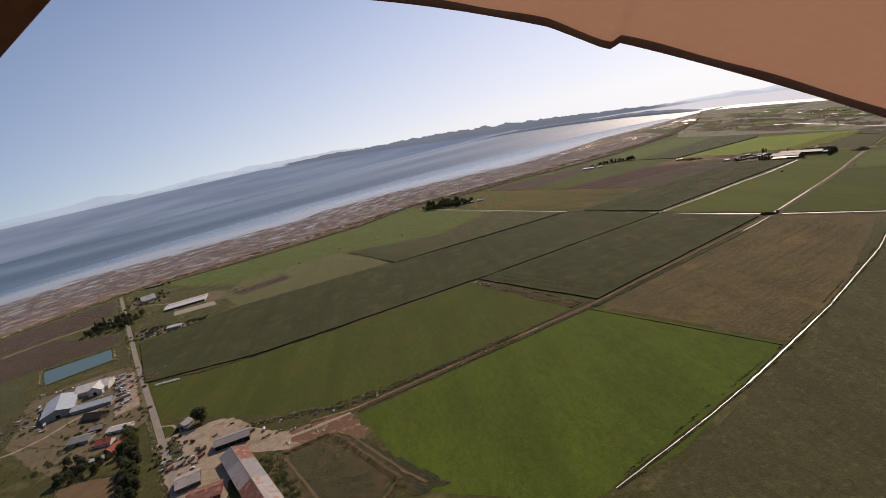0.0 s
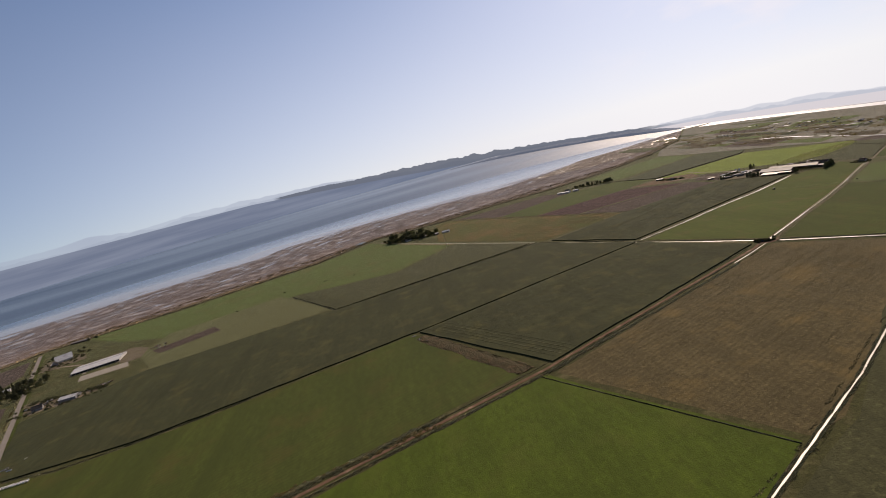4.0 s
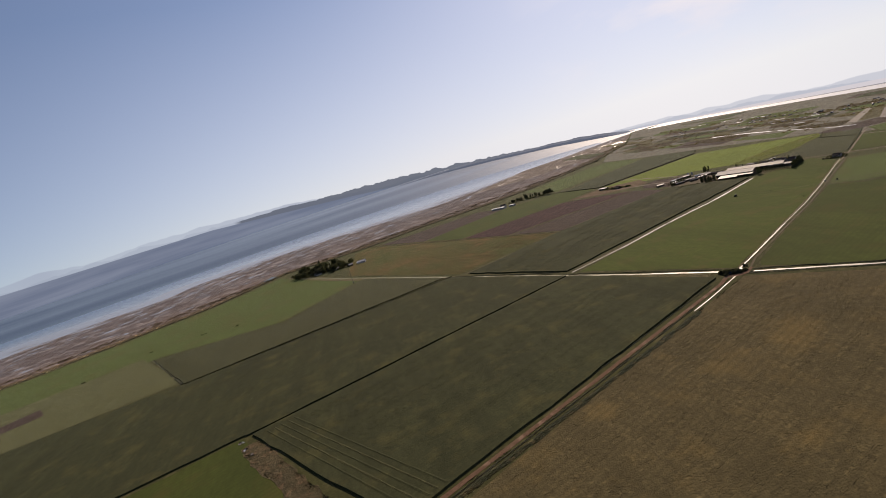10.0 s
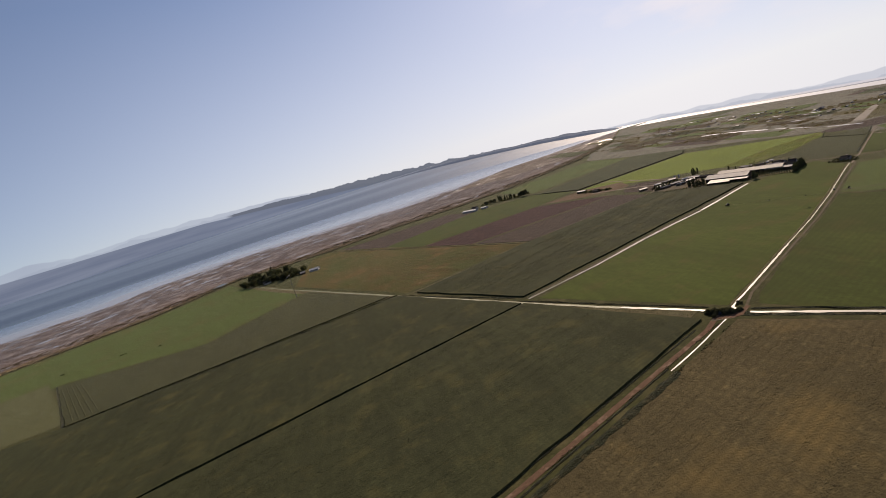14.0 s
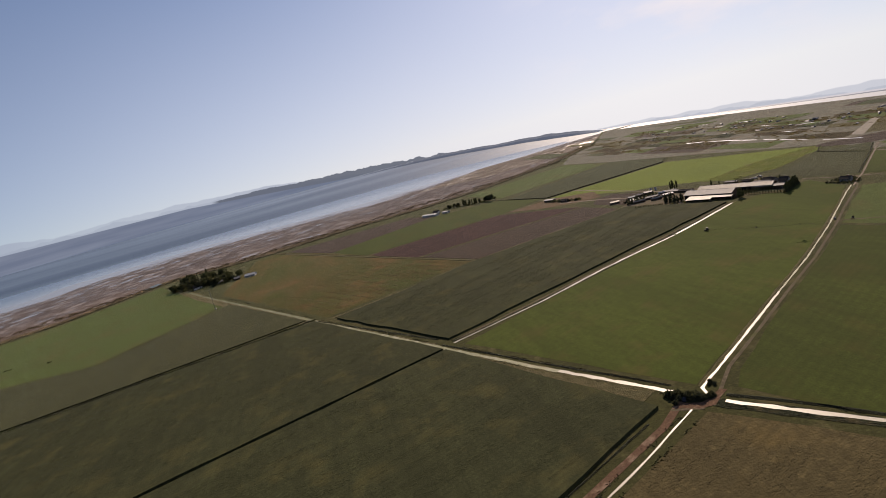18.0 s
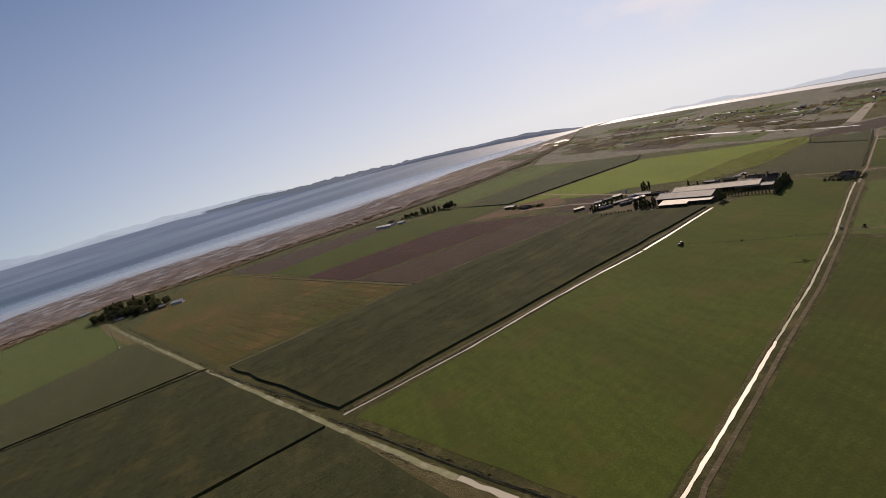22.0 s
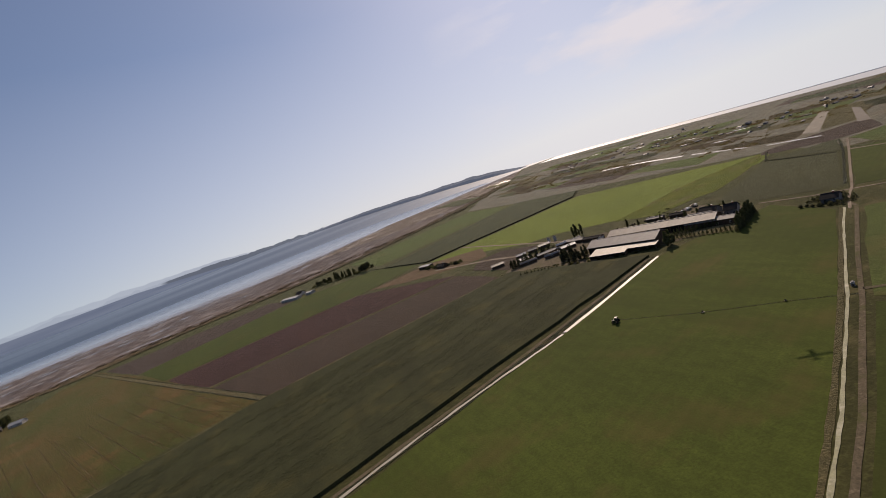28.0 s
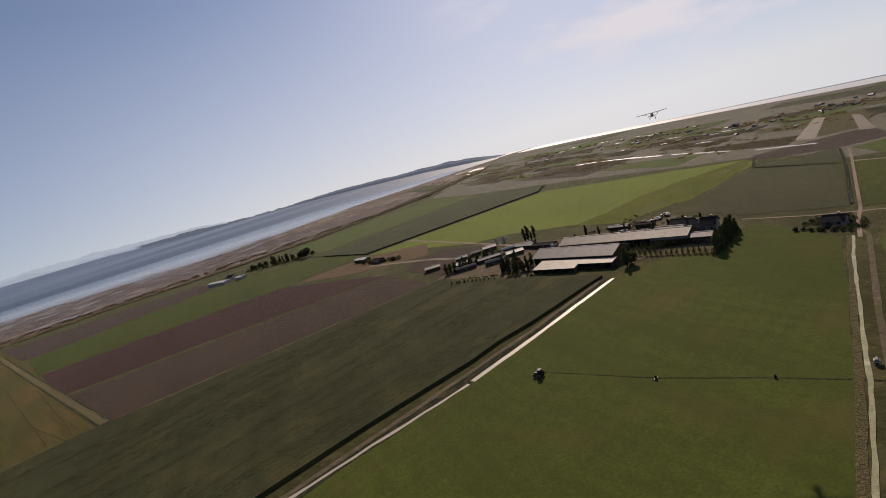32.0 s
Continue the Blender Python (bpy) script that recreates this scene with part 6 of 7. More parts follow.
def ridge_mesh(name, pts, high, mat, label):
    """A wooded headland: an uneven ridge along a line of points."""
    bm = bmesh.new()
    rnd = random.Random(4)
    prev = None
    line = []
    for i in range(len(pts) - 1):
        a, b = Vector(pts[i]), Vector(pts[i + 1])
        line += [a.lerp(b, k / 24) for k in range(24)]
    n = len(line)
    for i, p in enumerate(line):
        q = line[min(i + 1, n - 1)] - line[max(i - 1, 0)]
        side = Vector((-q.y, q.x)).normalized()
        far = math.hypot(p.x - 300, p.y - 400)
        base = -1.2
        f = min(1.0, i / 10) * min(1.0, (n - i) / 60)
        h = high * far * f * (1.0 + 0.5 * math.exp(-((i - 12) / 9) ** 2)) * (0.85 + 0.3 * noise.noise(Vector((i * 0.13, 0, 0)))) + rnd.uniform(0, 0.0006) * far
        w = far * 0.012
        row = [bm.verts.new((p.x + side.x * o * w, p.y + side.y * o * w, base + z)) for o, z in ((1.0, -1), (0.7, h * 0.55), (0.1, h), (-0.7, h * 0.7), (-1.2, -1))]
        if prev:
            for k in range(4):
                bm.faces.new((prev[k], prev[k + 1], row[k + 1], row[k]))
        prev = row
    bmesh.ops.recalc_face_normals(bm, faces=bm.faces)
    return tagged(part(name, bm, mat), label, "backdrop", kind="structure")


def hazed_headland_material():
    """Far wooded land; the bright air before it is put in as bluish emission."""
    m = material("headland_haze_glow", (0.08, 0.09, 0.1), (0.06, 0.07, 0.08), 90, 14.0, bump=0.2)
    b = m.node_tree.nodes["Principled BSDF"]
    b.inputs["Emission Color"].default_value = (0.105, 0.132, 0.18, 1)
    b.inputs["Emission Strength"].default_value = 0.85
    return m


ridge_mesh("backdrop", [(1420, 2380), (1385, 3000), (1235, 3660), (1080, 4100), (900, 4380), (700, 4520)], 0.0062, hazed_headland_material(), "long hazy wooded headland across the bay")


# ---------------------------------------------------------------- aircraft
def aircraft(m):
    ob = empty("light_aircraft", m, label="grey high-wing light aircraft flying ahead", category="aircraft")
    bm = bmesh.new()
    rings = []
    for y, rx, rz, z in ((3.2, 0.12, 0.12, 0.0), (2.9, 0.45, 0.42, 0.0), (1.6, 0.55, 0.62, 0.05), (0.3, 0.55, 0.72, 0.12), (-1.6, 0.36, 0.45, 0.15), (-4.2, 0.1, 0.18, 0.25)):
        rings.append([bm.verts.new((math.cos(k * math.tau / 14) * rx, y, z + math.sin(k * math.tau / 14) * rz)) for k in range(14)])
    for a, b in zip(rings, rings[1:]):
        for k in range(14):
            j = (k + 1) % 14
            bm.faces.new((a[k], a[j], b[j], b[k]))
    bm.faces.new(rings[0])
    bm.faces.new(rings[-1][::-1])
    bmesh.ops.recalc_face_normals(bm, faces=bm.faces)
    part("fuselage", bm, B["plane"], ob, smooth=True)
    for s in (-1, 1):
        prism_wing = bmesh.new()
        for x0, x1 in ((0.0, 5.2),):
            prof = [(0.75, 0.82), (0.55, 0.93), (0.1, 0.97), (-0.75, 0.84), (0.1, 0.8)]
            a = [prism_wing.verts.new((s * x0, y, z)) for y, z in prof]
            b = [prism_wing.verts.new((s * x1, y * 0.9, z + 0.12)) for y, z in prof]
            prism_wing.faces.new(a)
            prism_wing.faces.new(b[::-1])
            for k in range(5):
                j = (k + 1) % 5
                prism_wing.faces.new((a[k], b[k], b[j], a[j]))
        bmesh.ops.recalc_face_normals(prism_wing, faces=prism_wing.faces)
        part("wing", prism_wing, B["plane"], ob)
        bm = bmesh.new()
        cone_limb(bm, Vector((s * 0.45, 0.3, -0.4)), Vector((s * 2.6, 0.1, 0.85)), 0.05, 0.05)
        part("strut", bm, B["steel"], ob)
        bm = bmesh.new()
        cone_limb(bm, Vector((s * 0.4, 0.9, -0.5)), Vector((s * 0.95, 0.9, -1.15)), 0.06, 0.06)
        leg = part("landing_leg", bm, B["steel"], ob)
        bm = bmesh.new()
        bmesh.ops.create_cone(bm, cap_ends=True, segments=14, radius1=0.33, radius2=0.33, depth=0.2, matrix=pose(s * 1.0, 0.9, -1.2, 0, 90, 0))
        part("wheel", bm, B["tyre"], leg)
        box_part("tailplane", (min(0, s * 1.5), max(0, s * 1.5), -4.4, -3.6, 0.22, 0.28), B["plane"], ob)
    box_part("fin", (-0.04, 0.04, -4.5, -3.6, 0.25, 1.35), B["plane"], ob)
    bm = bmesh.new()
    bmesh.ops.create_cone(bm, cap_ends=True, segments=12, radius1=0.16, radius2=0.02, depth=0.35, matrix=pose(0, 3.3, 0, -90, 0, 0))
    part("spinner", bm, B["steel"], ob)
    return ob


aircraft(pose(743.5, 905, 74, 4, 0, -40))


# ---------------------------------------------------------------- loose growth
def tufts(name, area, n, mat, size, seed, label, category="grass", along=None, tall=0.35, z=0.08):
    """Small uneven mounds of growth scattered over an area (four corners), joined into one mesh."""
    rnd = random.Random(seed)
    a, b, c, d = (Vector(p) for p in area)
    verts, faces = [], []
    for _ in range(n):
        u, v = rnd.random(), rnd.random()
        p = a.lerp(b, u).lerp(d.lerp(c, u), v)
        cr, sr = (math.cos(radians(along)), math.sin(radians(along))) if along is not None else (1.0, 0.0)
        if noise.noise(Vector(((p.x * cr + p.y * sr) / (14 if along is None else 70), (p.y * cr - p.x * sr) / (14 if along is None else 7), seed))) < 0.0:
            continue
        l, w, h = size * rnd.uniform(0.5, 1.6), size * rnd.uniform(0.25, 0.5), size * tall * rnd.uniform(0.4, 1.2)
        t = radians((along if along is not None else rnd.uniform(0, 360)) + rnd.uniform(-18, 18))
        cx, sx = math.cos(t), math.sin(t)
        i = len(verts)
        for px, py, pz in ((-l, 0, 0), (0, -w, 0), (l, 0, 0), (0, w, 0), (-l * 0.35, 0, h), (l * 0.4, 0, h * 0.85)):
            verts.append((p.x + px * cx - py * sx, p.y + px * sx + py * cx, z + pz))
        faces += [(i, i + 1, i + 4), (i + 1, i + 2, i + 5), (i + 1, i + 5, i + 4), (i + 2, i + 3, i + 5), (i + 3, i, i + 4), (i + 3, i + 4, i + 5)]
    me = bpy.data.meshes.new(name)
    me.from_pydata(verts, [], faces)
    me.materials.append(mat)
    return tagged(new(name, me), label, category, kind="stuff")


tufts("stubble_tufts", [(180, 540), (480, 676), (538, 590), (270, 372)], 20000, MAT["rough"], 0.7, 1, "low brown clumps of cut growth in rows", "stubble", 24, 0.2)
for area_, n_, tall_ in (([(346, 1004), (419, 866), (746, 976), (704, 1086)], 24000, 0.075), ([(86, 744), (405, 839), (470, 694), (184, 564)], 20000, 0.055), ([(80, 752), (-30, 970), (314, 1020), (402, 848)], 11000, 0.05)):
    tufts("corn_tops", area_, n_, MAT["corn"], 1.15, n_ % 97, "uneven tops of standing corn in rows", "corn", 21, tall_, CORN + 0.1)
tufts("ripe_tufts", [(332, 1030), (494, 1070), (462, 1150), (286, 1120)], 6000, MAT["rust"], 0.9, 5, "rusty ripe seed heads in rows", "crop", 115, 0.05, 0.15)
tufts("ripe_tufts", [(286, 1120), (462, 1150), (430, 1230), (250, 1200)], 2500, MAT["rust"], 0.8, 6, "rusty ripe seed heads in rows", "crop", 115, 0.05, 0.15)
tufts("weed_tufts", [(73, 726), (88, 730), (166, 560), (150, 554)], 1500, MAT["weeds"], 1.1, 2, "rank brown weeds in the field strip", "weeds", None, 0.6)
for k, (p, q) in enumerate((((60, 1560), (319, 1026)), ((319, 1026), (407, 853)), ((408, 853), (488, 705)), ((501, 682), (582, 565)), ((75, 270), (259, 365)), ((259, 365), (463, 494)), ((165, 540), (480, 680)))):
    d_ = (Vector(q) - Vector(p)).normalized()
    s_ = Vector((-d_.y, d_.x))
    for side_ in (-1, 1):
        o1, o2 = s_ * side_ * 2.8, s_ * side_ * 5.0
        tufts("bank_tufts", [tuple(Vector(p) + o1), tuple(Vector(q) + o1), tuple(Vector(q) + o2), tuple(Vector(p) + o2)], 700, MAT["verge"] if k % 3 else MAT["bank"], 0.6, 10 + k, "uneven grass and weeds on the bank", "grass", None, 0.45)
tufts("marsh_tufts", [(-700, 1440), (60, 1690), (60, 1650), (-700, 1400)], 3500, MAT["marsh"], 2.4, 30, "rusty tussocks of salt marsh", "marsh", None, 0.3)
tufts("marsh_tufts", [(60, 1690), (960, 1790), (960, 1750), (60, 1650)], 3500, MAT["marsh"], 2.4, 31, "rusty tussocks of salt marsh", "marsh", None, 0.3)

# wing of the aircraft that carries the camera, as it hangs over the start of the flight
START = pose(PATH[0][1], PATH[0][2], PATH[0][3], 90 + PATH[0][5], PATH[0][6], PATH[0][4])


def own_wing():
    ob = empty("aircraft_wing", START, label="orange fabric-covered wing of the camera's own aircraft", category="aircraft wing")
    bm = bmesh.new()
    prev = None
    steps = 72
    for i in range(steps + 1):
        f = i / steps
        edge = (Vector((-0.58, 1.15, -2.5)) * (1 - f) ** 2 + Vector((0.5, 1.0, -2.25)) * 2 * f * (1 - f) + Vector((2.02, 0.342, -2.0)) * f * f)
        if 0.44 < edge.x < 0.72:
            edge.y -= 0.036 * min(1.0, (edge.x - 0.44) / 0.2, (0.72 - edge.x) / 0.03)
        back = Vector((0.1, 0.5, 0.9)).normalized()
        low = Vector((0.05, 0.8, -0.55)).normalized()
        sag = 0.018 * math.sin(f * math.pi * 6) ** 2
        row = [edge + low * 0.05 + back * 0.03, edge + low * 0.02 - back * 0.01, edge, edge + back * 0.05 + low * (0.01 + sag), edge + back * 0.5 + low * sag, edge + back * 1.1 + low * 0.1]
        row = [bm.verts.new(p) for p in row]
        if prev:
            for k in range(5):
                bm.faces.new((prev[k], prev[k + 1], row[k + 1], row[k]))
        prev = row
    bmesh.ops.recalc_face_normals(bm, faces=bm.faces)
    part("wing_panel", bm, B["wing"], ob, smooth=True)
    bm = bmesh.new()
    cone_limb(bm, Vector((-1.85, 0.68, -2.0)), Vector((-1.45, 1.135, -2.0)), 0.13, 0.13, 12)
    part("wing_tip", bm, B["wing"], ob)
    return ob


own_wing()


# ---------------------------------------------------------------- more of the farmsteads
def pole(x, y, heading):
    ob = empty("utility_pole", pose(x, y, 0, 0, 0, heading), label="weathered timber utility pole beside the road", category="utility pole", group="poles along the road")
    bm = bmesh.new()
    cone_limb(bm, Vector((0, 0, 0)), Vector((0, 0, 9)), 0.16, 0.11, 8)
    part("post", bm, B["timber"], ob)
    arm = box_part("crossarm", (-1.1, 1.1, -0.06, 0.06, 8.3, 8.45), B["timber"], ob)
    for s in (-1.0, -0.4, 0.4, 1.0):
        bm = bmesh.new()
        bmesh.ops.create_cone(bm, cap_ends=True, segments=8, radius1=0.06, radius2=0.04, depth=0.16, matrix=pose(s, 0, 8.53))
        part("insulator", bm, B["trim"], arm)
    return ob


def fence(x0, y0, x1, y1, label):
    """A post-and-rail fence along a straight line."""
    a, b2 = Vector((x0, y0)), Vector((x1, y1))
    run = (b2 - a).length
    ob = empty("fence", pose(x0, y0, 0, 0, 0, math.degrees(math.atan2(y1 - y0, x1 - x0))), label=label, category="fence")
    n = max(2, int(run / 4))
    for k in range(n + 1):
        box_part("post", (run * k / n - 0.09, run * k / n + 0.09, -0.09, 0.09, 0, 1.3), B["timber"], ob)
    for z in (0.55, 1.05):
        box_part("rail", (0, run, -0.05, 0.05, z, z + 0.14), B["timber"], ob)
    return ob


def tank(x, y, heading, long, r, mat, label):
    ob = empty("storage_tank", pose(x, y, 0, 0, 0, heading), label=label, category="tank")
    bm = bmesh.new()
    bmesh.ops.create_cone(bm, cap_ends=True, segments=18, radius1=r, radius2=r, depth=long, matrix=pose(0, 0, r + 0.4, 0, 90, 0))
    part("barrel", bm, mat, ob, smooth=False)
    for s in (-1, 1):
        box_part("cradle", (s * long * 0.3 - 0.15, s * long * 0.3 + 0.15, -r * 0.8, r * 0.8, 0, r * 0.6), B["steel"], ob)
    return ob


def trailer(x, y, heading, long, mat, label):
    ob = empty("farm_trailer", pose(x, y, 0.1, 0, 0, heading), label=label, category="trailer", group="trailers in the yards")
    h = long / 2
    box_part("bed", (-h, h, -1.15, 1.15, 0.9, 1.05), B["timber"], ob)
    for s in (-1, 1):
        box_part("side_board", (-h, h, s * 1.12 - 0.04, s * 1.12 + 0.04, 1.05, 1.9), mat, ob)
        box_part("end_board", (s * h - 0.04, s * h + 0.04, -1.08, 1.08, 1.05, 1.9), mat, ob)
        for q in (-0.45, 0.45):
            bm = bmesh.new()
            bmesh.ops.create_cone(bm, cap_ends=True, segments=14, radius1=0.45, radius2=0.45, depth=0.28, matrix=pose(h * q, s * 1.0, 0.45, 90, 0, 0))
            part("wheel", bm, B["tyre"], ob)
    box_part("drawbar", (h, h + 1.4, -0.08, 0.08, 0.75, 0.9), B["steel"], ob)
    return ob


def container(x, y, heading, long, mat, label):
    """A steel box body with ribbed sides, corner posts and two doors."""
    ob = empty("storage_container", pose(x, y, 0.1, 0, 0, heading), label=label, category="container", group="containers in the yards")
    h = long / 2
    bm = bmesh.new()
    box(bm, -h, h, -1.2, 1.2, 0.15, 2.6)
    n = int(long / 0.6)
    for s_ in (-1, 1):
        for k in range(n):
            x0 = -h + 0.2 + (long - 0.4) * k / n
            box(bm, x0, x0 + 0.22, min(s_ * 1.2, s_ * 1.26), max(s_ * 1.2, s_ * 1.26), 0.3, 2.45)
    part("body", bm, mat, ob)
    for sx in (-1, 1):
        for sy in (-1, 1):
            box_part("corner_post", (sx * h - 0.09, sx * h + 0.09, sy * 1.24 - 0.09, sy * 1.24 + 0.09, 0, 2.7), B["steel"], ob)
    for sy in (-1, 1):
        box_part("door", (h + 0.01, h + 0.07, min(0.03 * sy, 1.1 * sy), max(0.03 * sy, 1.1 * sy), 0.3, 2.45), mat, ob)
    return ob


for k in range(12):
    container(-427 + 5.2 * k + random.uniform(-1, 1) - 8 * (k % 2), 736 - 10.5 * k + random.uniform(-1.5, 1.5), 20 + random.uniform(-6, 6), random.choice((6.1, 9.0, 12.2)), B[("white", "tin", "blue", "rust", "wall_white", "wall_grey")[k % 6]], "worn steel storage container in the gravel yard")
for k in range(6):
    container(-512 + 9 * k, 694 - 13 * k + random.uniform(-3, 3), 115 + random.uniform(-10, 10), random.choice((6.1, 9.0)), B[("white", "tin", "wall_white")[k % 3]], "pale box body standing behind the barns")
for k in range(4):
    container(-252 + 8 * k, 440 + 3 * k, 65 + random.uniform(-8, 8), 6.1, B[("rust", "tin", "timber")[k % 3]], "old box body among the parked vehicles")
ribbon("driveway", [(-298, 536), (-284, 531), (-268, 512)], 3.0, MAT["gravel"], 0.54, "pale gravel drive to the small house", "lane", 0.2)
ribbon("driveway", [(-470, 905), (-440, 915), (-400, 928)], 4.0, MAT["gravel"], 0.54, "pale gravel drive between the roadside sheds", "lane", 0.2)
ribbon("driveway", [(-620, 1182), (-560, 1170), (-500, 1130), (-470, 1060)], 4.5, MAT["gravel"], 0.5, "pale gravel drive to the dairy", "lane", 0.2)
sheet("yard", [(-640, 1255), (-560, 1245), (-530, 1190), (-590, 1170), (-625, 1200)], MAT["yardmix"], 0.5, label="trodden ground round the farmhouse", category="yard", jag=2.2)
sheet("yard", [(-520, 1130), (-430, 1160), (-385, 1120), (-375, 1060), (-400, 1056), (-430, 1080), (-500, 1070)], MAT["yardmix"], 0.5, label="trodden ground round the dairy barn", category="yard", jag=2.2)
sheet("weedy_patch", [(-640, 1140), (-560, 1110), (-545, 1020), (-610, 1000), (-650, 1070)], MAT["bank"], 0.5, label="rank grass under the trees", category="weeds", jag=2.2)
for k in range(18):
    trailer(-428 + 60 * random.random(), 730 - 100 * random.random(), random.uniform(0, 180), random.uniform(4, 7), B[("wall_red", "tin", "timber", "blue", "wall_white")[k % 5]], "old farm trailer parked in the gravel yard")
for k in range(9):
    trailer(-262 + 34 * random.random(), 446 + 40 * random.random(), random.uniform(0, 180), random.uniform(4, 6), B[("rust", "tin_rust", "timber")[k % 3]], "rusty farm trailer in the yard")
for k in range(8):
    trailer(-524 + 60 * random.random(), 670 - 60 * random.random(), random.uniform(0, 180), random.uniform(4, 7), B[("tin", "timber", "wall_white")[k % 3]], "old farm trailer behind the barn")
for k in range(8):
    trailer(-500 + 120 * random.random(), 925 + 25 * random.random(), random.uniform(0, 180), random.uniform(4, 6), B[("rust", "tin", "wall_white")[k % 3]], "old trailer beside the roadside sheds")
for k in range(6):
    trailer(740 + 30 * random.random(), 1070 + 30 * random.random(), random.uniform(0, 180), random.uniform(4, 6), B[("tin", "white", "timber")[k % 3]], "farm trailer standing in the dairy yard")
for x_, y_, h_, m_ in ((-400, 705, 20, "white"), (-412, 690, 30, "white"), (-505, 705, 110, "tin"), (-188, 470, 40, "rust"), (-176, 466, 100, "white"), (780, 1062, 20, "white"), (812, 1028, 110, "tin")):
    tank(x_, y_, h_, 5.0, 1.2, B[m_], "horizontal storage tank on steel cradles")
for x0, y0, x1, y1 in ((-362, 463, -331, 465), (-331, 465, -295, 456), (-362, 463, -352, 442), (-430, 560, -372, 545), (-480, 590, -430, 560), (-560, 790, -540, 740), (-330, 500, -300, 470)):
    fence(x0, y0, x1, y1, "weathered post-and-rail paddock fence")
def radio_mast(x, y, high):
    ob = empty("radio_mast", pose(x, y, 0), label="slender grey steel mast at the field corner", category="mast")
    bm = bmesh.new()
    cone_limb(bm, Vector((0, 0, 0)), Vector((0, 0, high)), 0.28, 0.14, 8)
    part("post", bm, B["steel"], ob)
    box_part("equipment_box", (-0.9, 0.9, 1.0, 2.4, 0, 2.0), B["wall_white"], ob, "small white equipment box", 0.05)
    for z in (high * 0.72, high * 0.86, high * 0.97):
        box_part("crossarm", (-1.0, 1.0, -0.08, 0.08, z, z + 0.16), B["steel"], ob)


radio_mast(187, 1239, 28)
for k, (x_, y_) in enumerate(((-73, 1255), (-249, 1208), (-160, 1262), (-13, 1227), (197, 921), (-278, 955))):
    thicket("brush_heap", [(x_ + random.uniform(-4, 4), y_ + random.uniform(-1, 1), 1.3, 1.2) for _ in range(4)], B["leaf_dark"], "low heap of dark cut brush left in the field", 100 + k, "brush heap", 60)
ROAD = [(-233, 401), (-319, 572), (-434, 797), (-710, 1356)]


def beside_road(f, off):
    """A point at the share f of the road's length, off metres to its west side."""
    y = 401 + 955 * f
    for (xa, ya), (xb, yb) in zip(ROAD, ROAD[1:]):
        if y <= yb:
            break
    u = (y - ya) / (yb - ya)
    return xa + (xb - xa) * u - off * 0.9, y - off * 0.44


for k in range(12):
    pole(*beside_road(k / 11.5, 6.0), 28)
thicket("roadside_weeds", [(*beside_road(random.random(), random.choice((1, 1, -1)) * random.uniform(5.5, 8.5)), random.uniform(0.6, 1.6), random.uniform(0.3, 1.0)) for _ in range(220)], B["leaf_dry"], "dry weeds along the road ditch", 71)
thicket("pond_weeds", [(-612 + 100 * f + random.uniform(-2, 2), 866 + 34 * f, random.uniform(0.8, 2.0), 1.0) for f in [random.random() for _ in range(40)]] + [(-482 - 80 * f, 828 - 44 * f, random.uniform(0.8, 1.8), 0.9) for f in [random.random() for _ in range(40)]], B["leaf"], "weeds along the pond bank", 72)
thicket("dairy_thicket", [(-505 + 130 * f, 950 - 20 * f + random.uniform(-16, 16), random.uniform(1.2, 2.6), random.uniform(0.8, 2.2)) for f in [random.random() for _ in range(60)]] + [(-640 + 80 * random.random(), 1160 + 90 * random.random(), random.uniform(1.2, 2.8), random.uniform(0.8, 2.4)) for _ in range(50)], B["leaf"], "overgrown shrubs round the roadside sheds", 73)
thicket("corn_edge", [(-36 + 355 * f, 980 + 50 * f + random.uniform(-1.5, 1.5), 1.4, 0.9) for f in [random.random() for _ in range(90)]], B["leaf"], "rank growth along the crop ditch", 74)
thicket("farm_edge_growth", [(700 + 75 * f, 1092 - 112 * f + random.uniform(-2, 2), random.uniform(0.7, 1.5), random.uniform(0.5, 1.4)) for f in [random.random() for _ in range(60)]] + [(812 + 36 * random.random(), 1000 + 60 * random.random(), random.uniform(0.7, 1.6), random.uniform(0.5, 1.2)) for _ in range(50)], B["leaf"], "weeds round the dairy farm", 75)
ribbon("farm_path", [(733, 831), (740, 822), (752, 806), (790, 765)], 2.2, MAT["yardmix"], 0.55, "worn farm path to the pump", "path", 0.2)

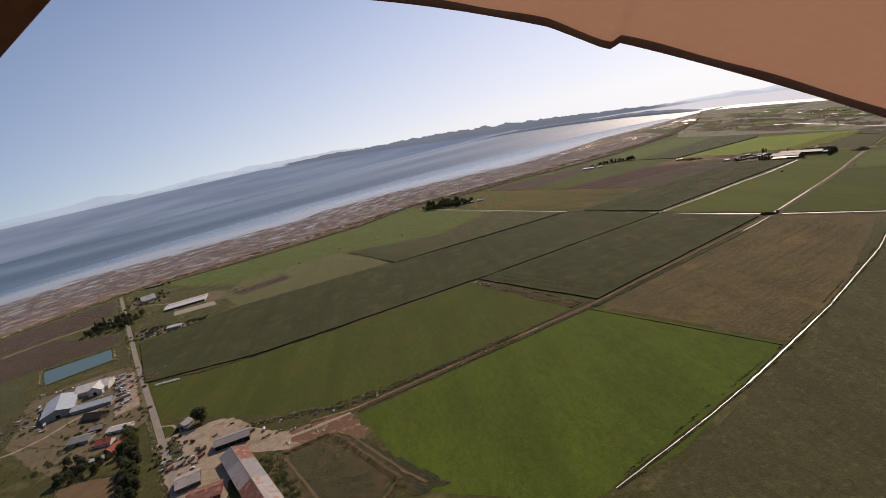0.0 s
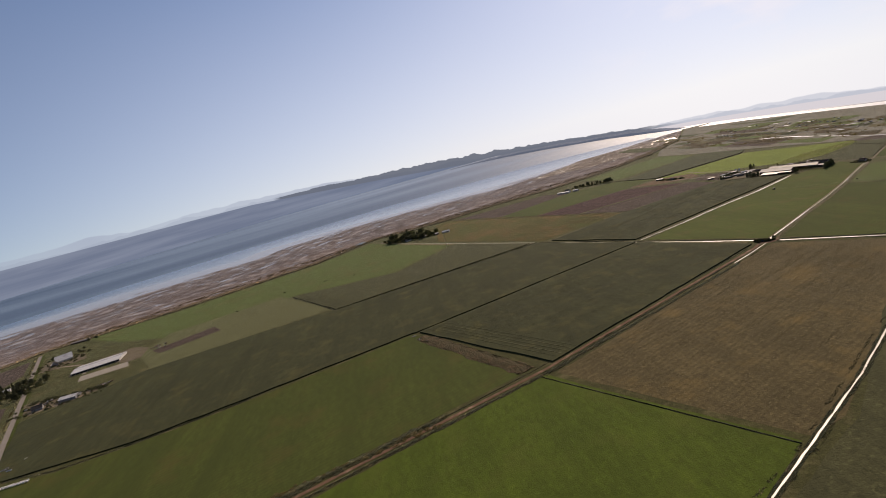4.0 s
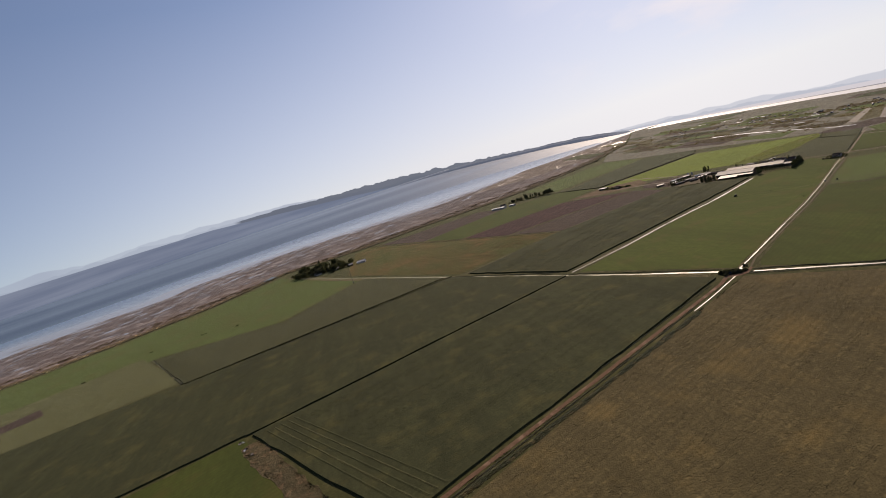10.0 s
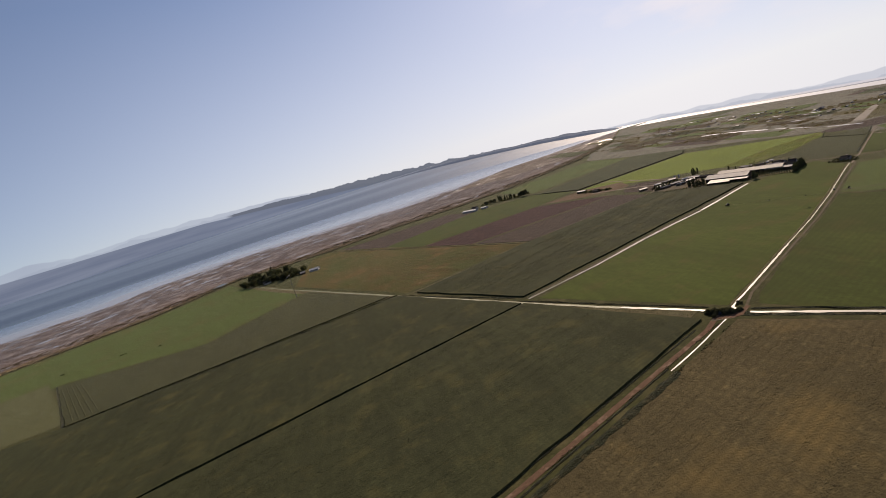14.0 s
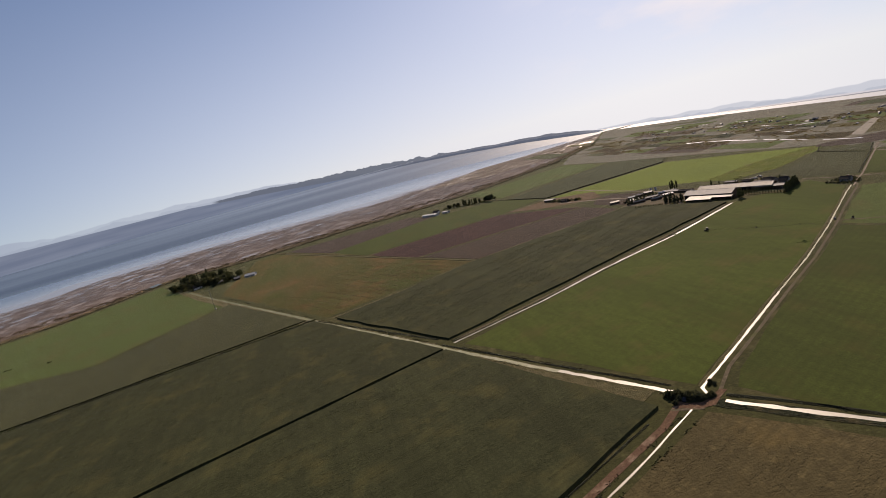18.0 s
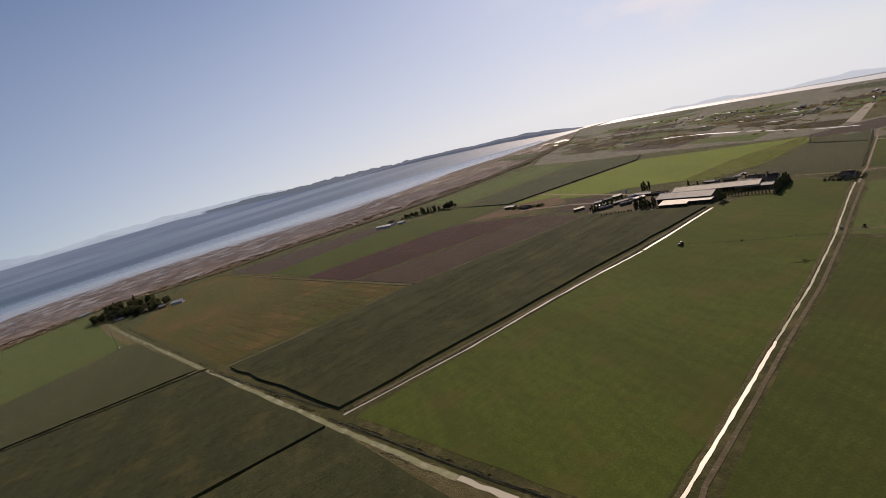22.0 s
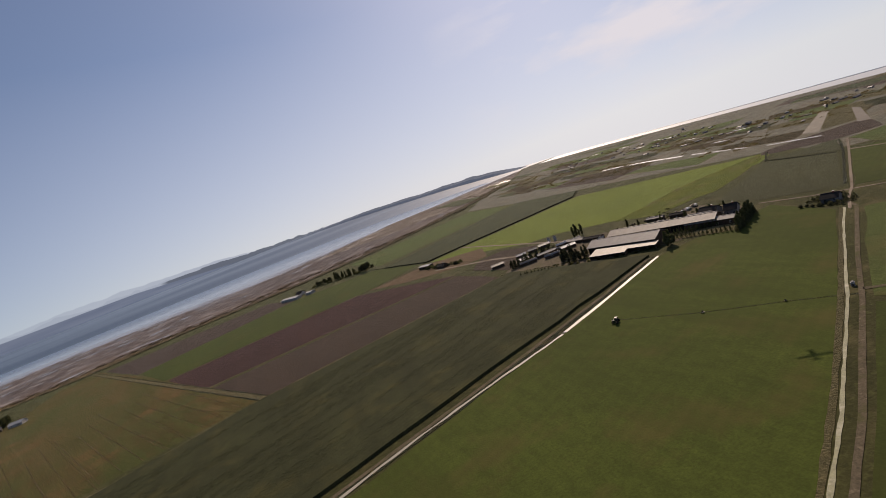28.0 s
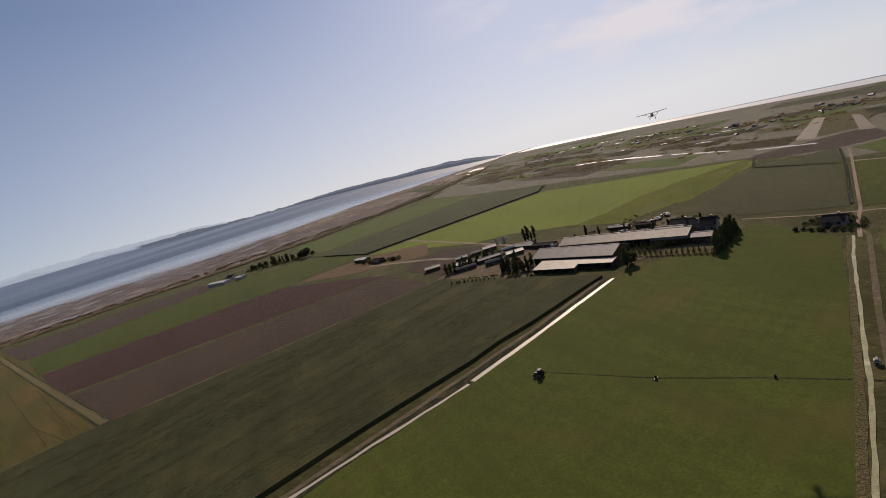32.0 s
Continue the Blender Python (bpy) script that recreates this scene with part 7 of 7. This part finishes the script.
thicket("house_hedge", [(random.uniform(832, 850), random.uniform(904, 931), random.uniform(0.9, 1.9), random.uniform(1.2, 3.2)) for _ in range(34)], B["leaf_dark"], "clipped dark shrubs round the house", 81, "hedge", 60)
thicket("homestead_undergrowth", [(70 + 118 * f + random.uniform(-14, 14), 1505 - 62 * f + random.uniform(-8, 24), random.uniform(2.5, 5.0), random.uniform(2.5, 6.0)) for f in [random.random() for _ in range(80)]], B["leaf"], "dense undergrowth of the homestead windbreak", 82, leaves=60)
thicket("farm_hedge", [(712 + 48 * f + random.uniform(-1, 1), 1095 + 6 * f + random.uniform(-1.5, 1.5), random.uniform(1.2, 2.2), random.uniform(2.0, 4.5)) for f in [random.random() for _ in range(46)]], B["leaf_dark"], "dark hedge along the farm lane", 83, "hedge", 60)
thicket("windbreak_growth", [(794 + 34 * f + random.uniform(-1, 1), 942.5 + 16 * f + random.uniform(-1.5, 1.5), random.uniform(1.3, 2.2), random.uniform(2.5, 6.0)) for f in [random.random() for _ in range(40)]], B["leaf_dark"], "undergrowth of the tall windbreak", 84, leaves=60)
thicket("shore_lane_growth", [(575 + 85 * f + random.uniform(-4, 4), 1537 - 70 * f + random.uniform(-7, 7), random.uniform(2.0, 4.0), random.uniform(1.5, 4.0)) for f in [random.random() for _ in range(18)]], B["leaf"], "shrubs and small trees along the shore lane", 85, leaves=60)
thicket("lane_growth", [(690 + 24 * f + random.uniform(-5, 5), 1284 - 62 * f + random.uniform(-4, 4), random.uniform(1.5, 3.0), random.uniform(1.0, 2.6)) for f in [random.random() for _ in range(36)]], B["leaf"], "shrubs round the lane buildings", 86, leaves=60)
plant_row("maple", (640, 1492), (665, 1462), 4, 0.8, 4.0, "trees along the shore lane")
plant_row("oak", (585, 1530), (632, 1500), 4, 0.6, 4.0, "trees along the shore lane")
plant_row("cypress", (733, 1050), (752, 1068), 8, 0.7, 2.0, "evergreens by the farm")
for x_, y_, h_, l_, w_, r_ in ((737, 1124, -18, 9, 4, "white"), (749, 1124, -18, 8, 4, "tin"), (764, 1097, -18, 10, 3, "white"), (776, 1093, -20, 8, 4, "tin"), (726, 1090, -20, 14, 3, "beige"), (742, 1078, -20, 12, 3, "tin"), (819, 1042, -67, 14, 4, "tin"), (826, 1025, -67, 12, 4, "dark")):
    gable("shed", x_, y_, h_, l_, w_, 2.4, 0.9, r_, "wall_wood", "low farm shed with a metal roof", "shed", windows=2)
